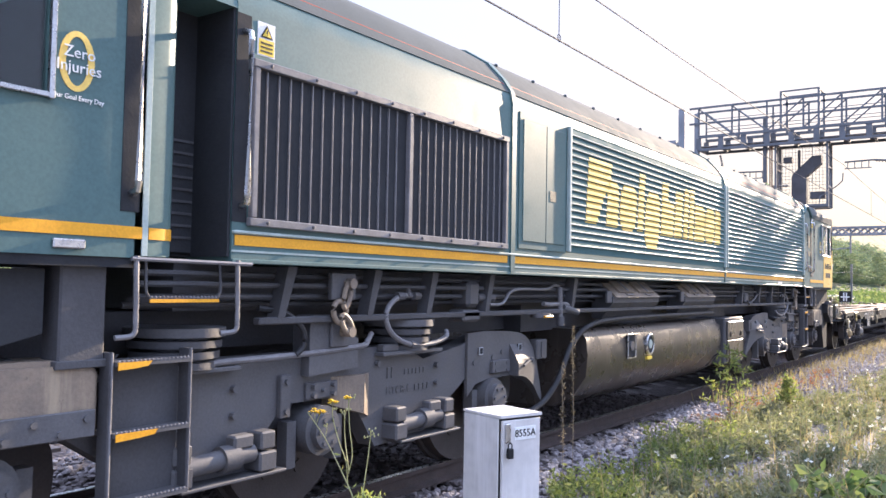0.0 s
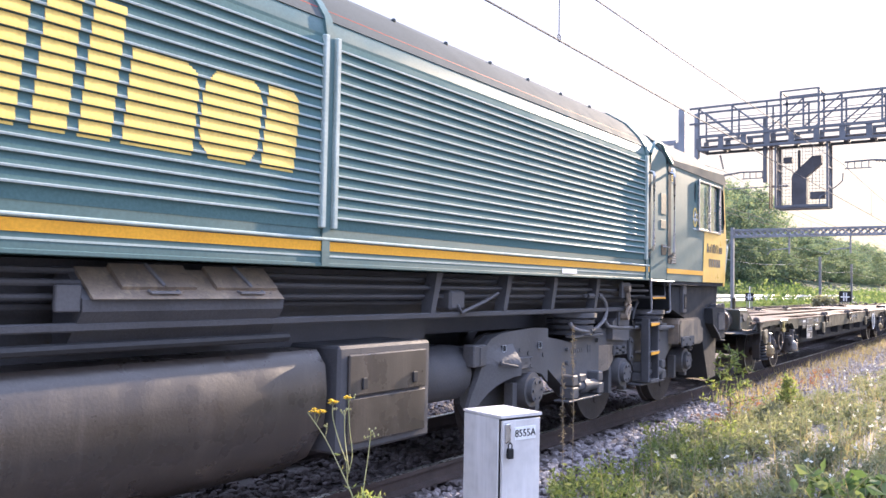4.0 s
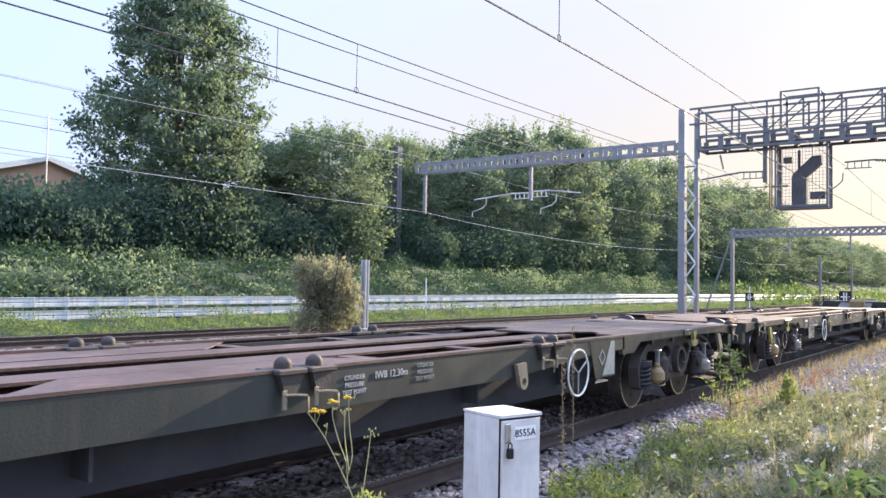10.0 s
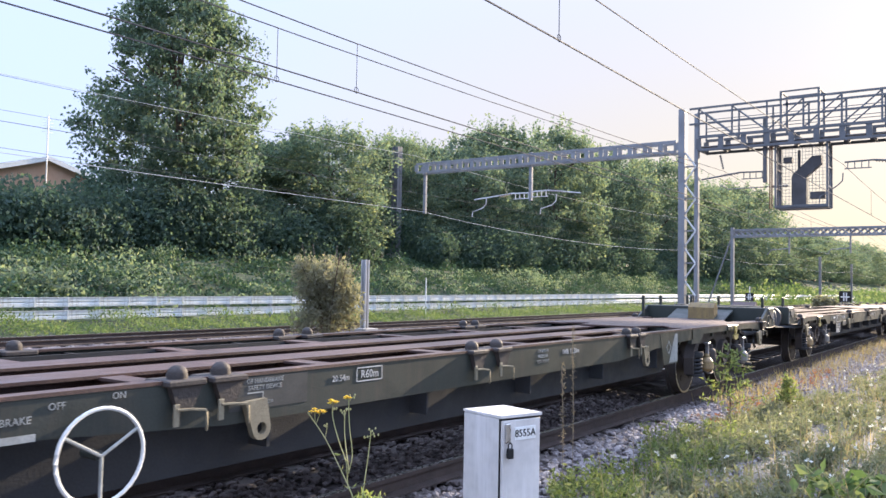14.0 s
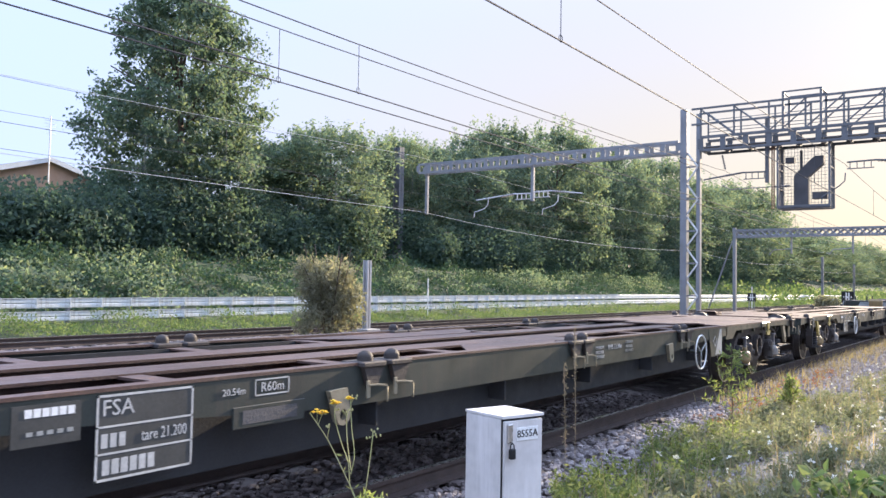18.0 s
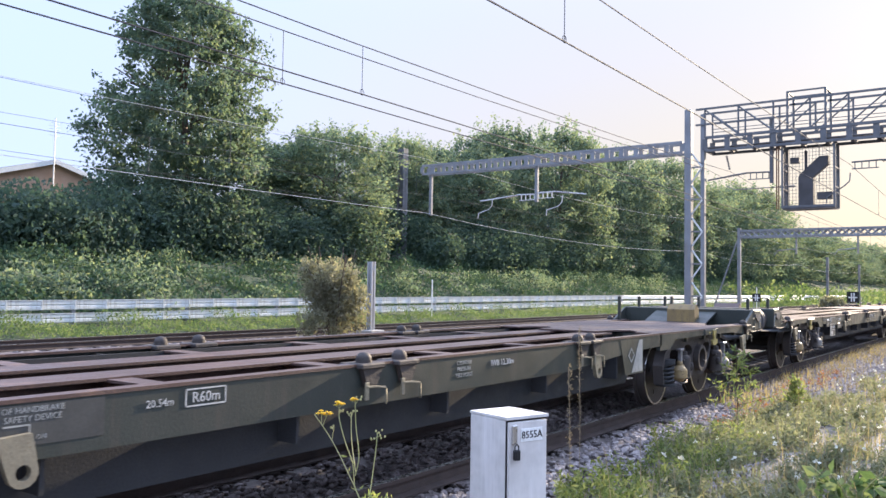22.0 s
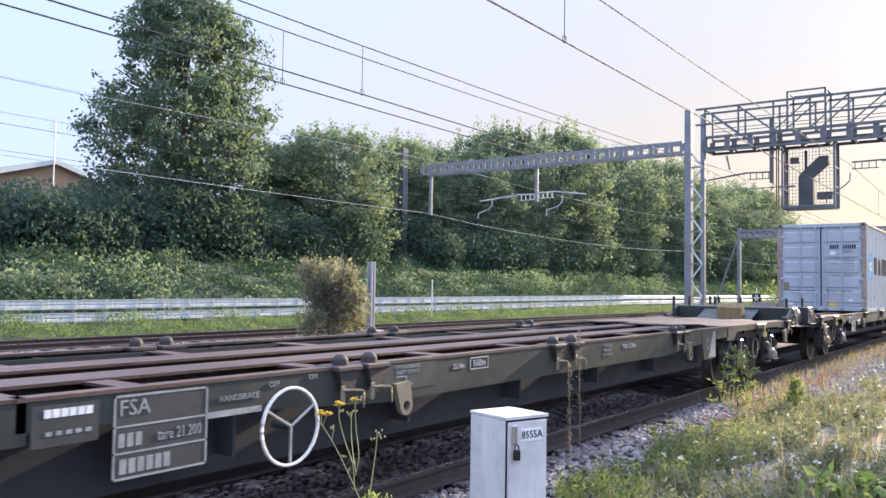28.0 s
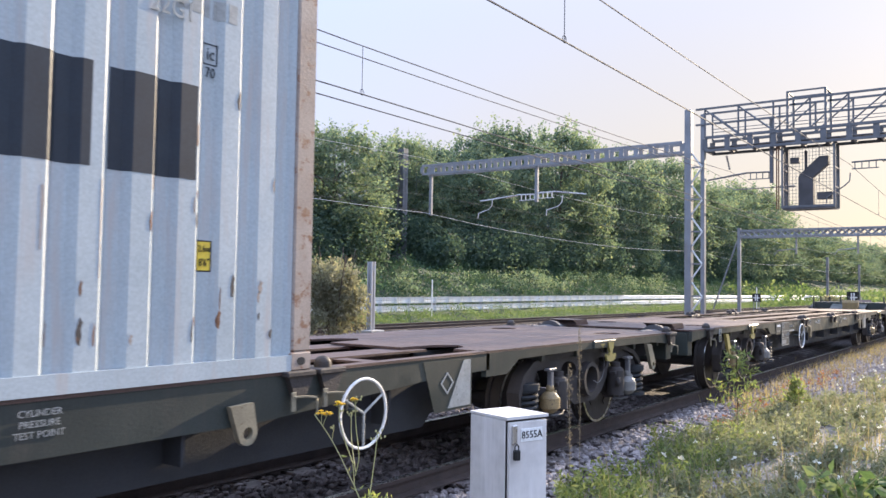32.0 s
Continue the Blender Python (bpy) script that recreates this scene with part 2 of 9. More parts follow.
BRICK = surf("brick_gable", (0.46, 0.31, 0.22), (0.39, 0.25, 0.17), rough=0.9, scale=2, bump=0.3)
TILE = surf("roof_tile_grey", (0.13, 0.115, 0.11), (0.09, 0.08, 0.08), rough=0.8, scale=3, bump=0.3)
BARK = surf("bark", (0.11, 0.085, 0.065), (0.06, 0.048, 0.04), rough=0.95, scale=2, bump=0.6)
WIRE = surf("overhead_wire_metal", (0.07, 0.075, 0.085), (0.05, 0.05, 0.06), rough=0.7, metal=0.0, scale=3, bump=0.0)
FEEDER = surf("pale_feeder_cable", (0.55, 0.56, 0.57), (0.46, 0.46, 0.47), rough=0.5, scale=3, bump=0.0)
PORC = surf("insulator_brown_grey", (0.20, 0.19, 0.19), (0.15, 0.14, 0.14), rough=0.3, scale=6, bump=0.0)
GLASS = glass_mat("cab_glass")
LEAF_TREE = leaf_mat("tree_leaves", (0.120, 0.175, 0.140), (0.17, 0.23, 0.165), (0.27, 0.30, 0.17), trans=0.6)
LEAF_BIG = leaf_mat("big_tree_leaves", (0.10, 0.15, 0.12), (0.135, 0.195, 0.14), (0.22, 0.26, 0.16), trans=0.55)
LEAF_HEDGE = leaf_mat("bramble_leaves", (0.065, 0.105, 0.090), (0.090, 0.140, 0.108), (0.14, 0.19, 0.12), trans=0.5, spec=0.2)
# Ivy green, coloured darker for the hedge's shade over the bank.
LEAF_IVY = leaf_mat("shaded_ivy_leaves", (0.046, 0.085, 0.055), (0.068, 0.118, 0.070), (0.125, 0.175, 0.085), trans=0.3, spec=0.12)
LEAF_BUSH = leaf_mat("buddleia_leaves", (0.185, 0.19, 0.135), (0.25, 0.245, 0.175), (0.35, 0.325, 0.225), trans=0.5)
LEAF_WEED = leaf_mat("weed_leaves", (0.095, 0.150, 0.060), (0.145, 0.21, 0.085), (0.27, 0.31, 0.14), trans=0.5, spec=0.15)
LEAF_VERGE = leaf_mat("verge_herb_leaves", (0.12, 0.165, 0.06), (0.22, 0.27, 0.095), (0.38, 0.40, 0.16), trans=0.55)
LEAF_DUSTY = leaf_mat("dusty_verge_leaves", (0.14, 0.165, 0.10), (0.22, 0.235, 0.15), (0.35, 0.335, 0.225), trans=0.5)
GRASS = leaf_mat("summer_grass", (0.20, 0.185, 0.105), (0.31, 0.26, 0.155), (0.43, 0.34, 0.21), trans=0.55)
STRAW = leaf_mat("dry_stalks", (0.22, 0.185, 0.135), (0.30, 0.25, 0.18), (0.38, 0.32, 0.23), trans=0.3)
STEMS = leaf_mat("pale_stems", (0.34, 0.36, 0.17), (0.42, 0.42, 0.22), (0.50, 0.48, 0.27), trans=0.25)
FLOWER = leaf_mat("yellow_petals", (0.70, 0.48, 0.02), (0.80, 0.58, 0.03), (0.85, 0.66, 0.06), trans=0.3)
PETALW = leaf_mat("white_petals", (0.70, 0.70, 0.66), (0.78, 0.78, 0.74), (0.82, 0.82, 0.8), trans=0.3)
REDLEAF = leaf_mat("reddened_leaves", (0.24, 0.10, 0.06), (0.34, 0.15, 0.09), (0.40, 0.24, 0.12), trans=0.4)


# ---- mesh tools ----
def box(bm, x0, x1, y0, y1, z0, z1, bev=0.0):
    r = bmesh.ops.create_cube(bm, size=1.0, matrix=Matrix.Translation(((x0 + x1) / 2, (y0 + y1) / 2, (z0 + z1) / 2)) @ Matrix.Diagonal((abs(x1 - x0), abs(y1 - y0), abs(z1 - z0), 1)))
    if bev:
        es = list({e for v in r["verts"] for e in v.link_edges})
        bmesh.ops.bevel(bm, geom=es, offset=bev, segments=1, affect="EDGES")
    return bm


def cyl(bm, a, b, r, n=12, r2=None):
    a, b = Vector(a), Vector(b)
    m = Matrix.Translation((a + b) / 2) @ (b - a).to_track_quat("Z", "Y").to_matrix().to_4x4()
    bmesh.ops.create_cone(bm, cap_ends=True, segments=n, radius1=r, radius2=r if r2 is None else r2, depth=(b - a).length, matrix=m)
    return bm


def ball(bm, c, r, u=10, v=7, sz=1.0):
    bmesh.ops.create_uvsphere(bm, u_segments=u, v_segments=v, radius=r, matrix=Matrix.Translation(c) @ Matrix.Diagonal((1, 1, sz, 1)))
    return bm


def tube(bm, pts, r, n=6):
    """A bent round bar along pts."""
    pts = [Vector(p) for p in pts]
    rings = []
    for i, p in enumerate(pts):
        d = (pts[min(i + 1, len(pts) - 1)] - pts[max(i - 1, 0)]).normalized()
        q = d.to_track_quat("Z", "Y")
        rings.append([bm.verts.new(p + q @ Vector((r * math.cos(k * math.tau / n), r * math.sin(k * math.tau / n), 0))) for k in range(n)])
    for a, b in zip(rings, rings[1:]):
        for k in range(n):
            bm.faces.new((a[k], a[(k + 1) % n], b[(k + 1) % n], b[k]))
    bm.faces.new(rings[0][::-1])
    bm.faces.new(rings[-1])
    return bm


def bend(pts, k=5):
    """A smooth way through pts."""
    p = [Vector(q) for q in pts]
    p = [2 * p[0] - p[1]] + p + [2 * p[-1] - p[-2]]
    out = []
    for i in range(1, len(p) - 2):
        for j in range(k):
            u = j / k
            out.append(0.5 * (2 * p[i] + (p[i + 1] - p[i - 1]) * u + (2 * p[i - 1] - 5 * p[i] + 4 * p[i + 1] - p[i + 2]) * u * u + (3 * p[i] - p[i - 1] - 3 * p[i + 1] + p[i + 2]) * u ** 3))
    return out + [p[-2]]


def prism(bm, poly, axis, a, b):
    """A closed outline drawn out along an axis: 'x' takes (y, z), 'y' takes (x, z), 'z' takes (x, y)."""
    at = {"x": lambda p, k: (k, p[0], p[1]), "y": lambda p, k: (p[0], k, p[1]), "z": lambda p, k: (p[0], p[1], k)}[axis]
    va, vb = [bm.verts.new(at(p, a)) for p in poly], [bm.verts.new(at(p, b)) for p in poly]
    fs = [bm.faces.new(va), bm.faces.new(vb[::-1])]
    for i in range(len(poly)):
        j = (i + 1) % len(poly)
        fs.append(bm.faces.new((va[j], va[i], vb[i], vb[j])))
    bmesh.ops.recalc_face_normals(bm, faces=fs)
    return bm


def holed(bm, outer, holes, a, b):
    """A plate in x and z with holes through it, from y = a to y = b."""
    edges = []
    rims = []
    for loop in [outer] + holes:
        vs = [bm.verts.new((p[0], a, p[1])) for p in loop]
        rims.append(vs)
        edges += [bm.edges.new((vs[i], vs[(i + 1) % len(vs)])) for i in range(len(vs))]
    f = [g for g in bmesh.ops.triangle_fill(bm, edges=edges, use_beauty=True)["geom"] if isinstance(g, bmesh.types.BMFace)]
    back = {v: bm.verts.new((v.co.x, b, v.co.z)) for vs in rims for v in vs}
    fs = list(f)
    for face in f:
        fs.append(bm.faces.new([back[v] for v in reversed(face.verts)]))
    for vs in rims:
        for i in range(len(vs)):
            u, w = vs[i], vs[(i + 1) % len(vs)]
            fs.append(bm.faces.new((u, w, back[w], back[u])))
    bmesh.ops.recalc_face_normals(bm, faces=fs)
    return bm


def ellipse(cx, cz, rx, rz, n=18, tilt=0.0):
    t = radians(tilt)
    return [(cx + rx * math.cos(k) * math.cos(t) - rz * math.sin(k) * math.sin(t), cz + rx * math.cos(k) * math.sin(t) + rz * math.sin(k) * math.cos(t))
            for k in [i * math.tau / n for i in range(n)]]


def mesh_of(bm, name, smooth=None):
    me = bpy.data.meshes.new(name)
    bm.normal_update()
    bm.to_mesh(me)
    bm.free()
    if smooth is not None:
        me.shade_smooth()
        me.set_sharp_from_angle(angle=radians(smooth))
    return me


def part(name, bm, material, parent=None, label="", smooth=35):
    me = bm if isinstance(bm, bpy.types.Mesh) else mesh_of(bm, name, smooth)
    if not me.materials:
        me.materials.append(material)
    ob = new(name, me)
    if parent is not None:
        ob.parent = parent
    return tagged(ob, label)


def thing(name, m, label, category, group="", kind=""):
    ob = new(name)
    ob.empty_display_size = 0.2
    ob.matrix_basis = m
    return tagged(ob, label, category, group, kind)


def B():
    return bmesh.new()


def quads(name, verts, faces, material, parent=None, label=""):
    me = bpy.data.meshes.new(name)
    me.from_pydata(verts.tolist() if hasattr(verts, "tolist") else verts, [], faces.tolist() if hasattr(faces, "tolist") else faces)
    return part(name, me, material, parent, label)


def leaf_verts(rng, centres, size, aspect=0.5, up=0.35, vary=0.45):
    """Folded diamond leaves at the centres: six points and four triangles each."""
    n = len(centres)
    d = rng.normal(size=(n, 3))
    d[:, 2] -= up
    d /= np.linalg.norm(d, axis=1)[:, None]
    s = np.cross(d, rng.normal(size=(n, 3)))
    s /= np.linalg.norm(s, axis=1)[:, None]
    nrm = np.cross(d, s)
    ln = (size * (1 - vary + 2 * vary * rng.random(n)))[:, None]
    tip, mid, half = d * ln, d * ln * 0.45, s * ln * aspect * 0.5
    v = np.stack([centres, centres + mid + half + nrm * ln * 0.08, centres + tip, centres + mid - half + nrm * ln * 0.08], 1)
    f = (np.arange(n) * 4)[:, None] + np.array([0, 1, 2, 3])
    return v.reshape(-1, 3), f


def text_on(body, size, m, material, parent, name="lettering", stretch=1.0):
    """Flat letters as a thin mesh: x runs along the words, y up, in the pose m."""
    cu = bpy.data.curves.new("words", "FONT")
    cu.body, cu.size, cu.extrude, cu.align_x, cu.align_y, cu.resolution_u = body, size, 0.0015, "CENTER", "CENTER", 2
    tmp = bpy.data.objects.new("words", cu)
    scene.collection.objects.link(tmp)
    me = bpy.data.meshes.new_from_object(tmp.evaluated_get(bpy.context.evaluated_depsgraph_get()))
    bpy.data.objects.remove(tmp)
    me.transform(m @ Matrix.Diagonal((stretch, 1, 1, 1)))
    me.materials.clear()
    return part(name, me, material, parent)


def on_side(x, y, z):
    """Pose of lettering on a face that looks towards -y."""
    return Matrix.Translation((x, y, z)) @ Euler((radians(90), 0, 0)).to_matrix().to_4x4()


# ---- ground, tracks ----
YC = 4.95          # middle of the near track
RAIL_GAUGE = 0.7525


def ground_z(x, y):
    """Height of the ground: flat formation, cess, then the bank up to the woods."""
    pts = ((-80, -0.1), (-4, -0.12), (0.5, -0.2), (2.4, -0.30), (3.1, -0.33), (3.75, -0.21), (6.5, -0.20), (8.0, -0.22), (22.6, -0.2), (23.6, -0.05),
           (26.0, 0.25), (28.0, 1.2), (33.0, 3.0), (40.0, 4.2), (60.0, 5.0), (400.0, 6.0))
    ys, zs = zip(*pts)
    return np.interp(y, ys, zs)


def grime_and_shade(nt, tc):
    """Dark tone on the near track's stones: oily dirt, with the train's shade painted in."""
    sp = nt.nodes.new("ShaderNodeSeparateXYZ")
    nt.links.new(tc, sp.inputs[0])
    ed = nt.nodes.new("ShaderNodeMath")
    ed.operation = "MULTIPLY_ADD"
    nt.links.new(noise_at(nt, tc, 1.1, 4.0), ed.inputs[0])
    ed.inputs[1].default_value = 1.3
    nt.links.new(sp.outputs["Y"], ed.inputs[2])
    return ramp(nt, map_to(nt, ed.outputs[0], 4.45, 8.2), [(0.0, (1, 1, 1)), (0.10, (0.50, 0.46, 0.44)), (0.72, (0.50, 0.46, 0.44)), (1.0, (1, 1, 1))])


def map_to(nt, fac, a, b):
    mr = nt.nodes.new("ShaderNodeMapRange")
    nt.links.new(fac, mr.inputs[0])
    mr.inputs[1].default_value, mr.inputs[2].default_value = a, b
    return mr.outputs[0]


def ground_sheet():
    xs = np.concatenate([np.linspace(-900, -40, 8), np.arange(-30, 120, 1.5), np.linspace(125, 2500, 30)])
    ys = np.concatenate([np.linspace(-900, -20, 8), np.arange(-12, 2, 1.0), np.arange(2, 9, 0.25), np.arange(9, 45, 1.0), np.linspace(48, 1500, 16)])
    X, Y = np.meshgrid(xs, ys, indexing="ij")
    rng = np.random.default_rng(5)
    Z = ground_z(X, Y) + rng.normal(size=X.shape) * np.where(Y > 24, 0.12, 0.012)
    v = np.stack([X, Y, Z], -1).reshape(-1, 3)
    i, j = np.meshgrid(np.arange(len(xs) - 1), np.arange(len(ys) - 1), indexing="ij")
    a = (i * len(ys) + j).ravel()
    f = np.stack([a, a + len(ys), a + len(ys) + 1, a + 1], -1)
    m, nt, ns, p = nodes_of("ground_soil_and_ballast")
    tc = ns.new("ShaderNodeTexCoord").outputs["Object"]
    sep = ns.new("ShaderNodeSeparateXYZ")
    nt.links.new(tc, sep.inputs[0])
    vor = ns.new("ShaderNodeTexVoronoi")
    vor.inputs["Scale"].default_value = 17
    nt.links.new(tc, vor.inputs["Vector"])
    # Shade in the gaps between stones is put into the colour.
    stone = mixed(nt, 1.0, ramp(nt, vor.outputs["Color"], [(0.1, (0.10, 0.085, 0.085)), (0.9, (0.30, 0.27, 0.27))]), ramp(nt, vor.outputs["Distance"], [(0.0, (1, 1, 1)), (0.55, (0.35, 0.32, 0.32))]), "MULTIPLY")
    earth = ramp(nt, noise_at(nt, tc, 1.3, 6.0), [(0.35, (0.10, 0.095, 0.075)), (0.55, (0.17, 0.158, 0.135)), (0.72, (0.25, 0.23, 0.21))])
    edge = ns.new("ShaderNodeMath")
    edge.operation = "MULTIPLY_ADD"
    nt.links.new(noise_at(nt, tc, 0.9, 4.0), edge.inputs[0])
    edge.inputs[1].default_value = 2.2
    nt.links.new(sep.outputs["Y"], edge.inputs[2])
    mr = ns.new("ShaderNodeMapRange")
    nt.links.new(edge.outputs[0], mr.inputs[0])
    mr.inputs[1].default_value, mr.inputs[2].default_value = 3.5, 4.2
    mr2 = ns.new("ShaderNodeMapRange")
    nt.links.new(edge.outputs[0], mr2.inputs[0])
    mr2.inputs[1].default_value, mr2.inputs[2].default_value = 23.6, 24.4
    mr2.inputs[3].default_value, mr2.inputs[4].default_value = 1.0, 0.0
    both = ns.new("ShaderNodeMath")
    both.operation = "MULTIPLY"
    nt.links.new(mr.outputs[0], both.inputs[0])
    nt.links.new(mr2.outputs[0], both.inputs[1])
    bank = ns.new("ShaderNodeMapRange")
    nt.links.new(sep.outputs["Y"], bank.inputs[0])
    bank.inputs[1].default_value, bank.inputs[2].default_value = 20.0, 22.0
    earth = mixed(nt, bank.outputs[0], earth, ramp(nt, noise_at(nt, tc, 1.3, 6.0), [(0.35, (0.03, 0.045, 0.025)), (0.7, (0.07, 0.09, 0.04))]))
    stone = mixed(nt, 1.0, stone, grime_and_shade(nt, tc), "MULTIPLY")
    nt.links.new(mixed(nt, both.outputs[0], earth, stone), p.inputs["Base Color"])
    p.inputs["Roughness"].default_value = 0.95
    b = ns.new("ShaderNodeBump")
    b.inputs["Strength"].default_value, b.inputs["Distance"].default_value, b.invert = 0.8, 0.04, True
    nt.links.new(vor.outputs["Distance"], b.inputs["Height"])
    nt.links.new(b.outputs[0], p.inputs["Normal"])
    g = quads("ground", v, f, m)
    g.data.shade_smooth()
    tagged(g, "ballast and weedy earth rising to a wooded bank", "ground", kind="structure")


ground_sheet()


def rail_mesh(x0, x1):
    h = [(-0.075, -0.159), (0.075, -0.159), (0.075, -0.145), (0.012, -0.125), (0.010, -0.045), (0.036, -0.034), (0.036, -0.004), (-0.036, -0.004), (-0.036, -0.034), (-0.010, -0.045), (-0.012, -0.125), (-0.075, -0.145)]
    return mesh_of(prism(B(), h, "x", x0, x1), "rail", 40)


def track(name, yc, x0, x1, label, near=None, shift=0.0):
    t = thing(name, pose(0, yc, shift), label, "railway track", kind="structure")
    me = rail_mesh(x0, x1)
    me.materials.append(RAILSIDE)
    head = B()
    box(head, x0, x1, -0.026, 0.026, -0.004, 0.0, 0)
    hm = mesh_of(head, "rail_head")
    hm.materials.append(RAILTOP)
    for s in (-1, 1):
        r = part("rail", me, RAILSIDE, t)
        r.location.y = s * RAIL_GAUGE
        part("rail_head", hm, RAILTOP, r, "polished running surface")
    sl = B()
    prism(sl, [(-1.25, -0.16), (-0.95, -0.15), (-0.55, -0.15), (-0.3, -0.19), (0.3, -0.19), (0.55, -0.15), (0.95, -0.15), (1.25, -0.16), (1.25, -0.3), (-1.25, -0.3)], "x", -0.13, 0.13)
    sm = mesh_of(sl, "sleeper")
    sm.materials.append(SLEEPER)
    if near:
        for k in range(int((near[1] - near[0]) / 0.65)):
            s = part("sleeper", sm, SLEEPER, t)
            s.location.z = -0.025
            s.location.x = near[0] + 0.65 * k
    return t


track("track_1", YC, -60, 600, "running line with polished rails on grey ballast", (1.0, 48.0))
track("track_2", 9.35, -60, 600, "adjacent line on grey ballast", (2.0, 40.0))
track("track_3", 20.85, -60, 600, "far line with dark rusty rails", (6.0, 66.0))


def ballast():
    rng = np.random.default_rng(11)
    ico = bmesh.new()
    bmesh.ops.create_icosphere(ico, subdivisions=1, radius=1.0)
    bv = np.array([v.co[:] for v in ico.verts])
    bf = np.array([[v.index for v in f.verts] for f in ico.faces])
    ico.free()
    spots = []
    for n, x0, x1, y0, y1 in ((9000, 1.5, 13, 3.0, 7.6), (7000, 11, 36, 3.0, 4.6), (2600, 4, 26, 18.0, 19.9), (5200, 4.5, 24, 2.3, 3.9)):
        spots.append(np.stack([rng.uniform(x0, x1, n), rng.uniform(y0, y1, n)], 1))
    s = np.concatenate(spots)
    n = len(s)
    size = rng.uniform(0.018, 0.042, n)
    q = bv[None] * (1 + rng.uniform(-0.35, 0.3, (n, len(bv), 1)))
    ang = rng.uniform(0, math.tau, n)
    c, d = np.cos(ang)[:, None], np.sin(ang)[:, None]
    q = np.stack([(q[..., 0] * c - q[..., 1] * d) * 1.25, q[..., 0] * d + q[..., 1] * c, q[..., 2] * 0.75], -1) * size[:, None, None]
    z = ground_z(s[:, 0], s[:, 1]) + size * 0.3 + rng.uniform(0, 0.03, n)
    v = q + np.concatenate([s, z[:, None]], 1)[:, None]
    f = bf[None] + (np.arange(n) * len(bv))[:, None, None]
    m, nt, ns, p = nodes_of("granite_ballast")
    g = ns.new("ShaderNodeNewGeometry").outputs["Random Per Island"]
    tc = ns.new("ShaderNodeTexCoord").outputs["Object"]
    col = ramp(nt, g, [(0.0, (0.12, 0.10, 0.10)), (0.5, (0.24, 0.215, 0.22)), (0.85, (0.34, 0.31, 0.315)), (1.0, (0.46, 0.43, 0.42))])
    col = mixed(nt, 0.4, col, ramp(nt, noise_at(nt, tc, 90, 3), [(0.4, (0.08, 0.07, 0.07)), (0.65, (0.4, 0.37, 0.36))]))
    nt.links.new(mixed(nt, 1.0, col, grime_and_shade(nt, tc), "MULTIPLY"), p.inputs["Base Color"])
    p.inputs["Roughness"].default_value = 0.9
    o = quads("ballast", v.reshape(-1, 3), f.reshape(-1, 3), m)
    tagged(o, "loose grey granite ballast stones beside the rails", "ballast", kind="stuff")


ballast()


# ---- overhead line, gantries ----
def wire_run(name, label, pts, r, material, group="overhead wires"):
    o = part(name, tube(B(), pts, r, 5), material, None, "")
    return tagged(o, label, "wire", group)


def sag(x0, x1, y, z, dip, n=10):
    return [(x0 + (x1 - x0) * k / n, y, z - dip * 4 * (k / n) * (1 - k / n)) for k in range(n + 1)]


def overhead():
    spans = ((-22.0, 31.1), (31.1, 72.0), (72.0, 130.0), (130.0, 200.0), (200.0, 320.0))
    for y, zc, zm, r in ((4.95, 4.80, 6.05, 0.012), (9.0, 4.72, 6.05, 0.012), (9.9, 4.82, 6.22, 0.012), (16.87, 4.70, 6.0, 0.006), (20.39, 4.70, 6.0, 0.006)):
        wire_run("contact_wire", "dark straight contact wire over a track", [(-25, y, zc - 0.03), (9.6, y, zc + 0.04), (31.1, y, zc), (72, y, zc), (320, y, zc)], r, WIRE)
        up = []
        for a, b in spans:
            s = sag(a, b, y, zm, 0.5 if 9 < y + 0.1 < 10.1 else 0.34)
            up += s if not up else s[1:]
        wire_run("catenary_wire", "dark catenary wire sagging between gantries", up, r * 0.85, WIRE)
        xs = (-2, 9.63, 26, 38, 46, 55, 64) if y < 5 else (1.5, 10.2, 26, 38, 47, 56, 65) if y < 9.5 else (0.5, 9.25, 38, 47) if y < 10 else (14.0, 22, 38, 48, 58)
        for x in xs:
            k = (x + 22) / 53.1 if x < 31.1 else (x - 31.1) / 40.9
            top = zm - (0.5 if 9 < y + 0.1 < 10.1 else 0.34) * 4 * k * (1 - k)
            d = B()
            cyl(d, (x, y, zc + 0.03), (x, y, top), 0.006, 5)
            tube(d, [(x + 0.05 * math.cos(a), y + 0.0, zc + 0.07 + 0.05 * math.sin(a)) for a in [i * math.tau / 10 for i in range(11)]], 0.006, 4)
            tagged(part("dropper", d, WIRE), "thin dropper with a ring between overhead wires", "dropper", "droppers")
    f = []
    for a, b in ((-25.0, 31.1), (31.1, 70.0), (70.0, 108.0), (108.0, 150.0), (150.0, 240.0)):
        s = sag(a, b, 23.1, 5.55 if a < -20 else 5.0, 0.5) if a > -20 else [(a + (b - a) * k / 10, 23.1, 5.62 - 0.58 * k / 10 - 0.95 * (k / 10) * (1 - k / 10)) for k in range(11)]
        f += s if not f else s[1:]
    wire_run("feeder_cable", "pale return feeder cable strung along the line", f, 0.011, FEEDER)
    for z, y in ((7.75, 23.6),):
        f = []
        for a, b in ((-25.0, 31.1), (31.1, 70.0), (70.0, 150.0)):
            s = sag(a, b, y, z, 0.45)
            f += s if not f else s[1:]
        wire_run("line_wire", "thin line wire crossing before the trees", f, 0.008, FEEDER)


overhead()


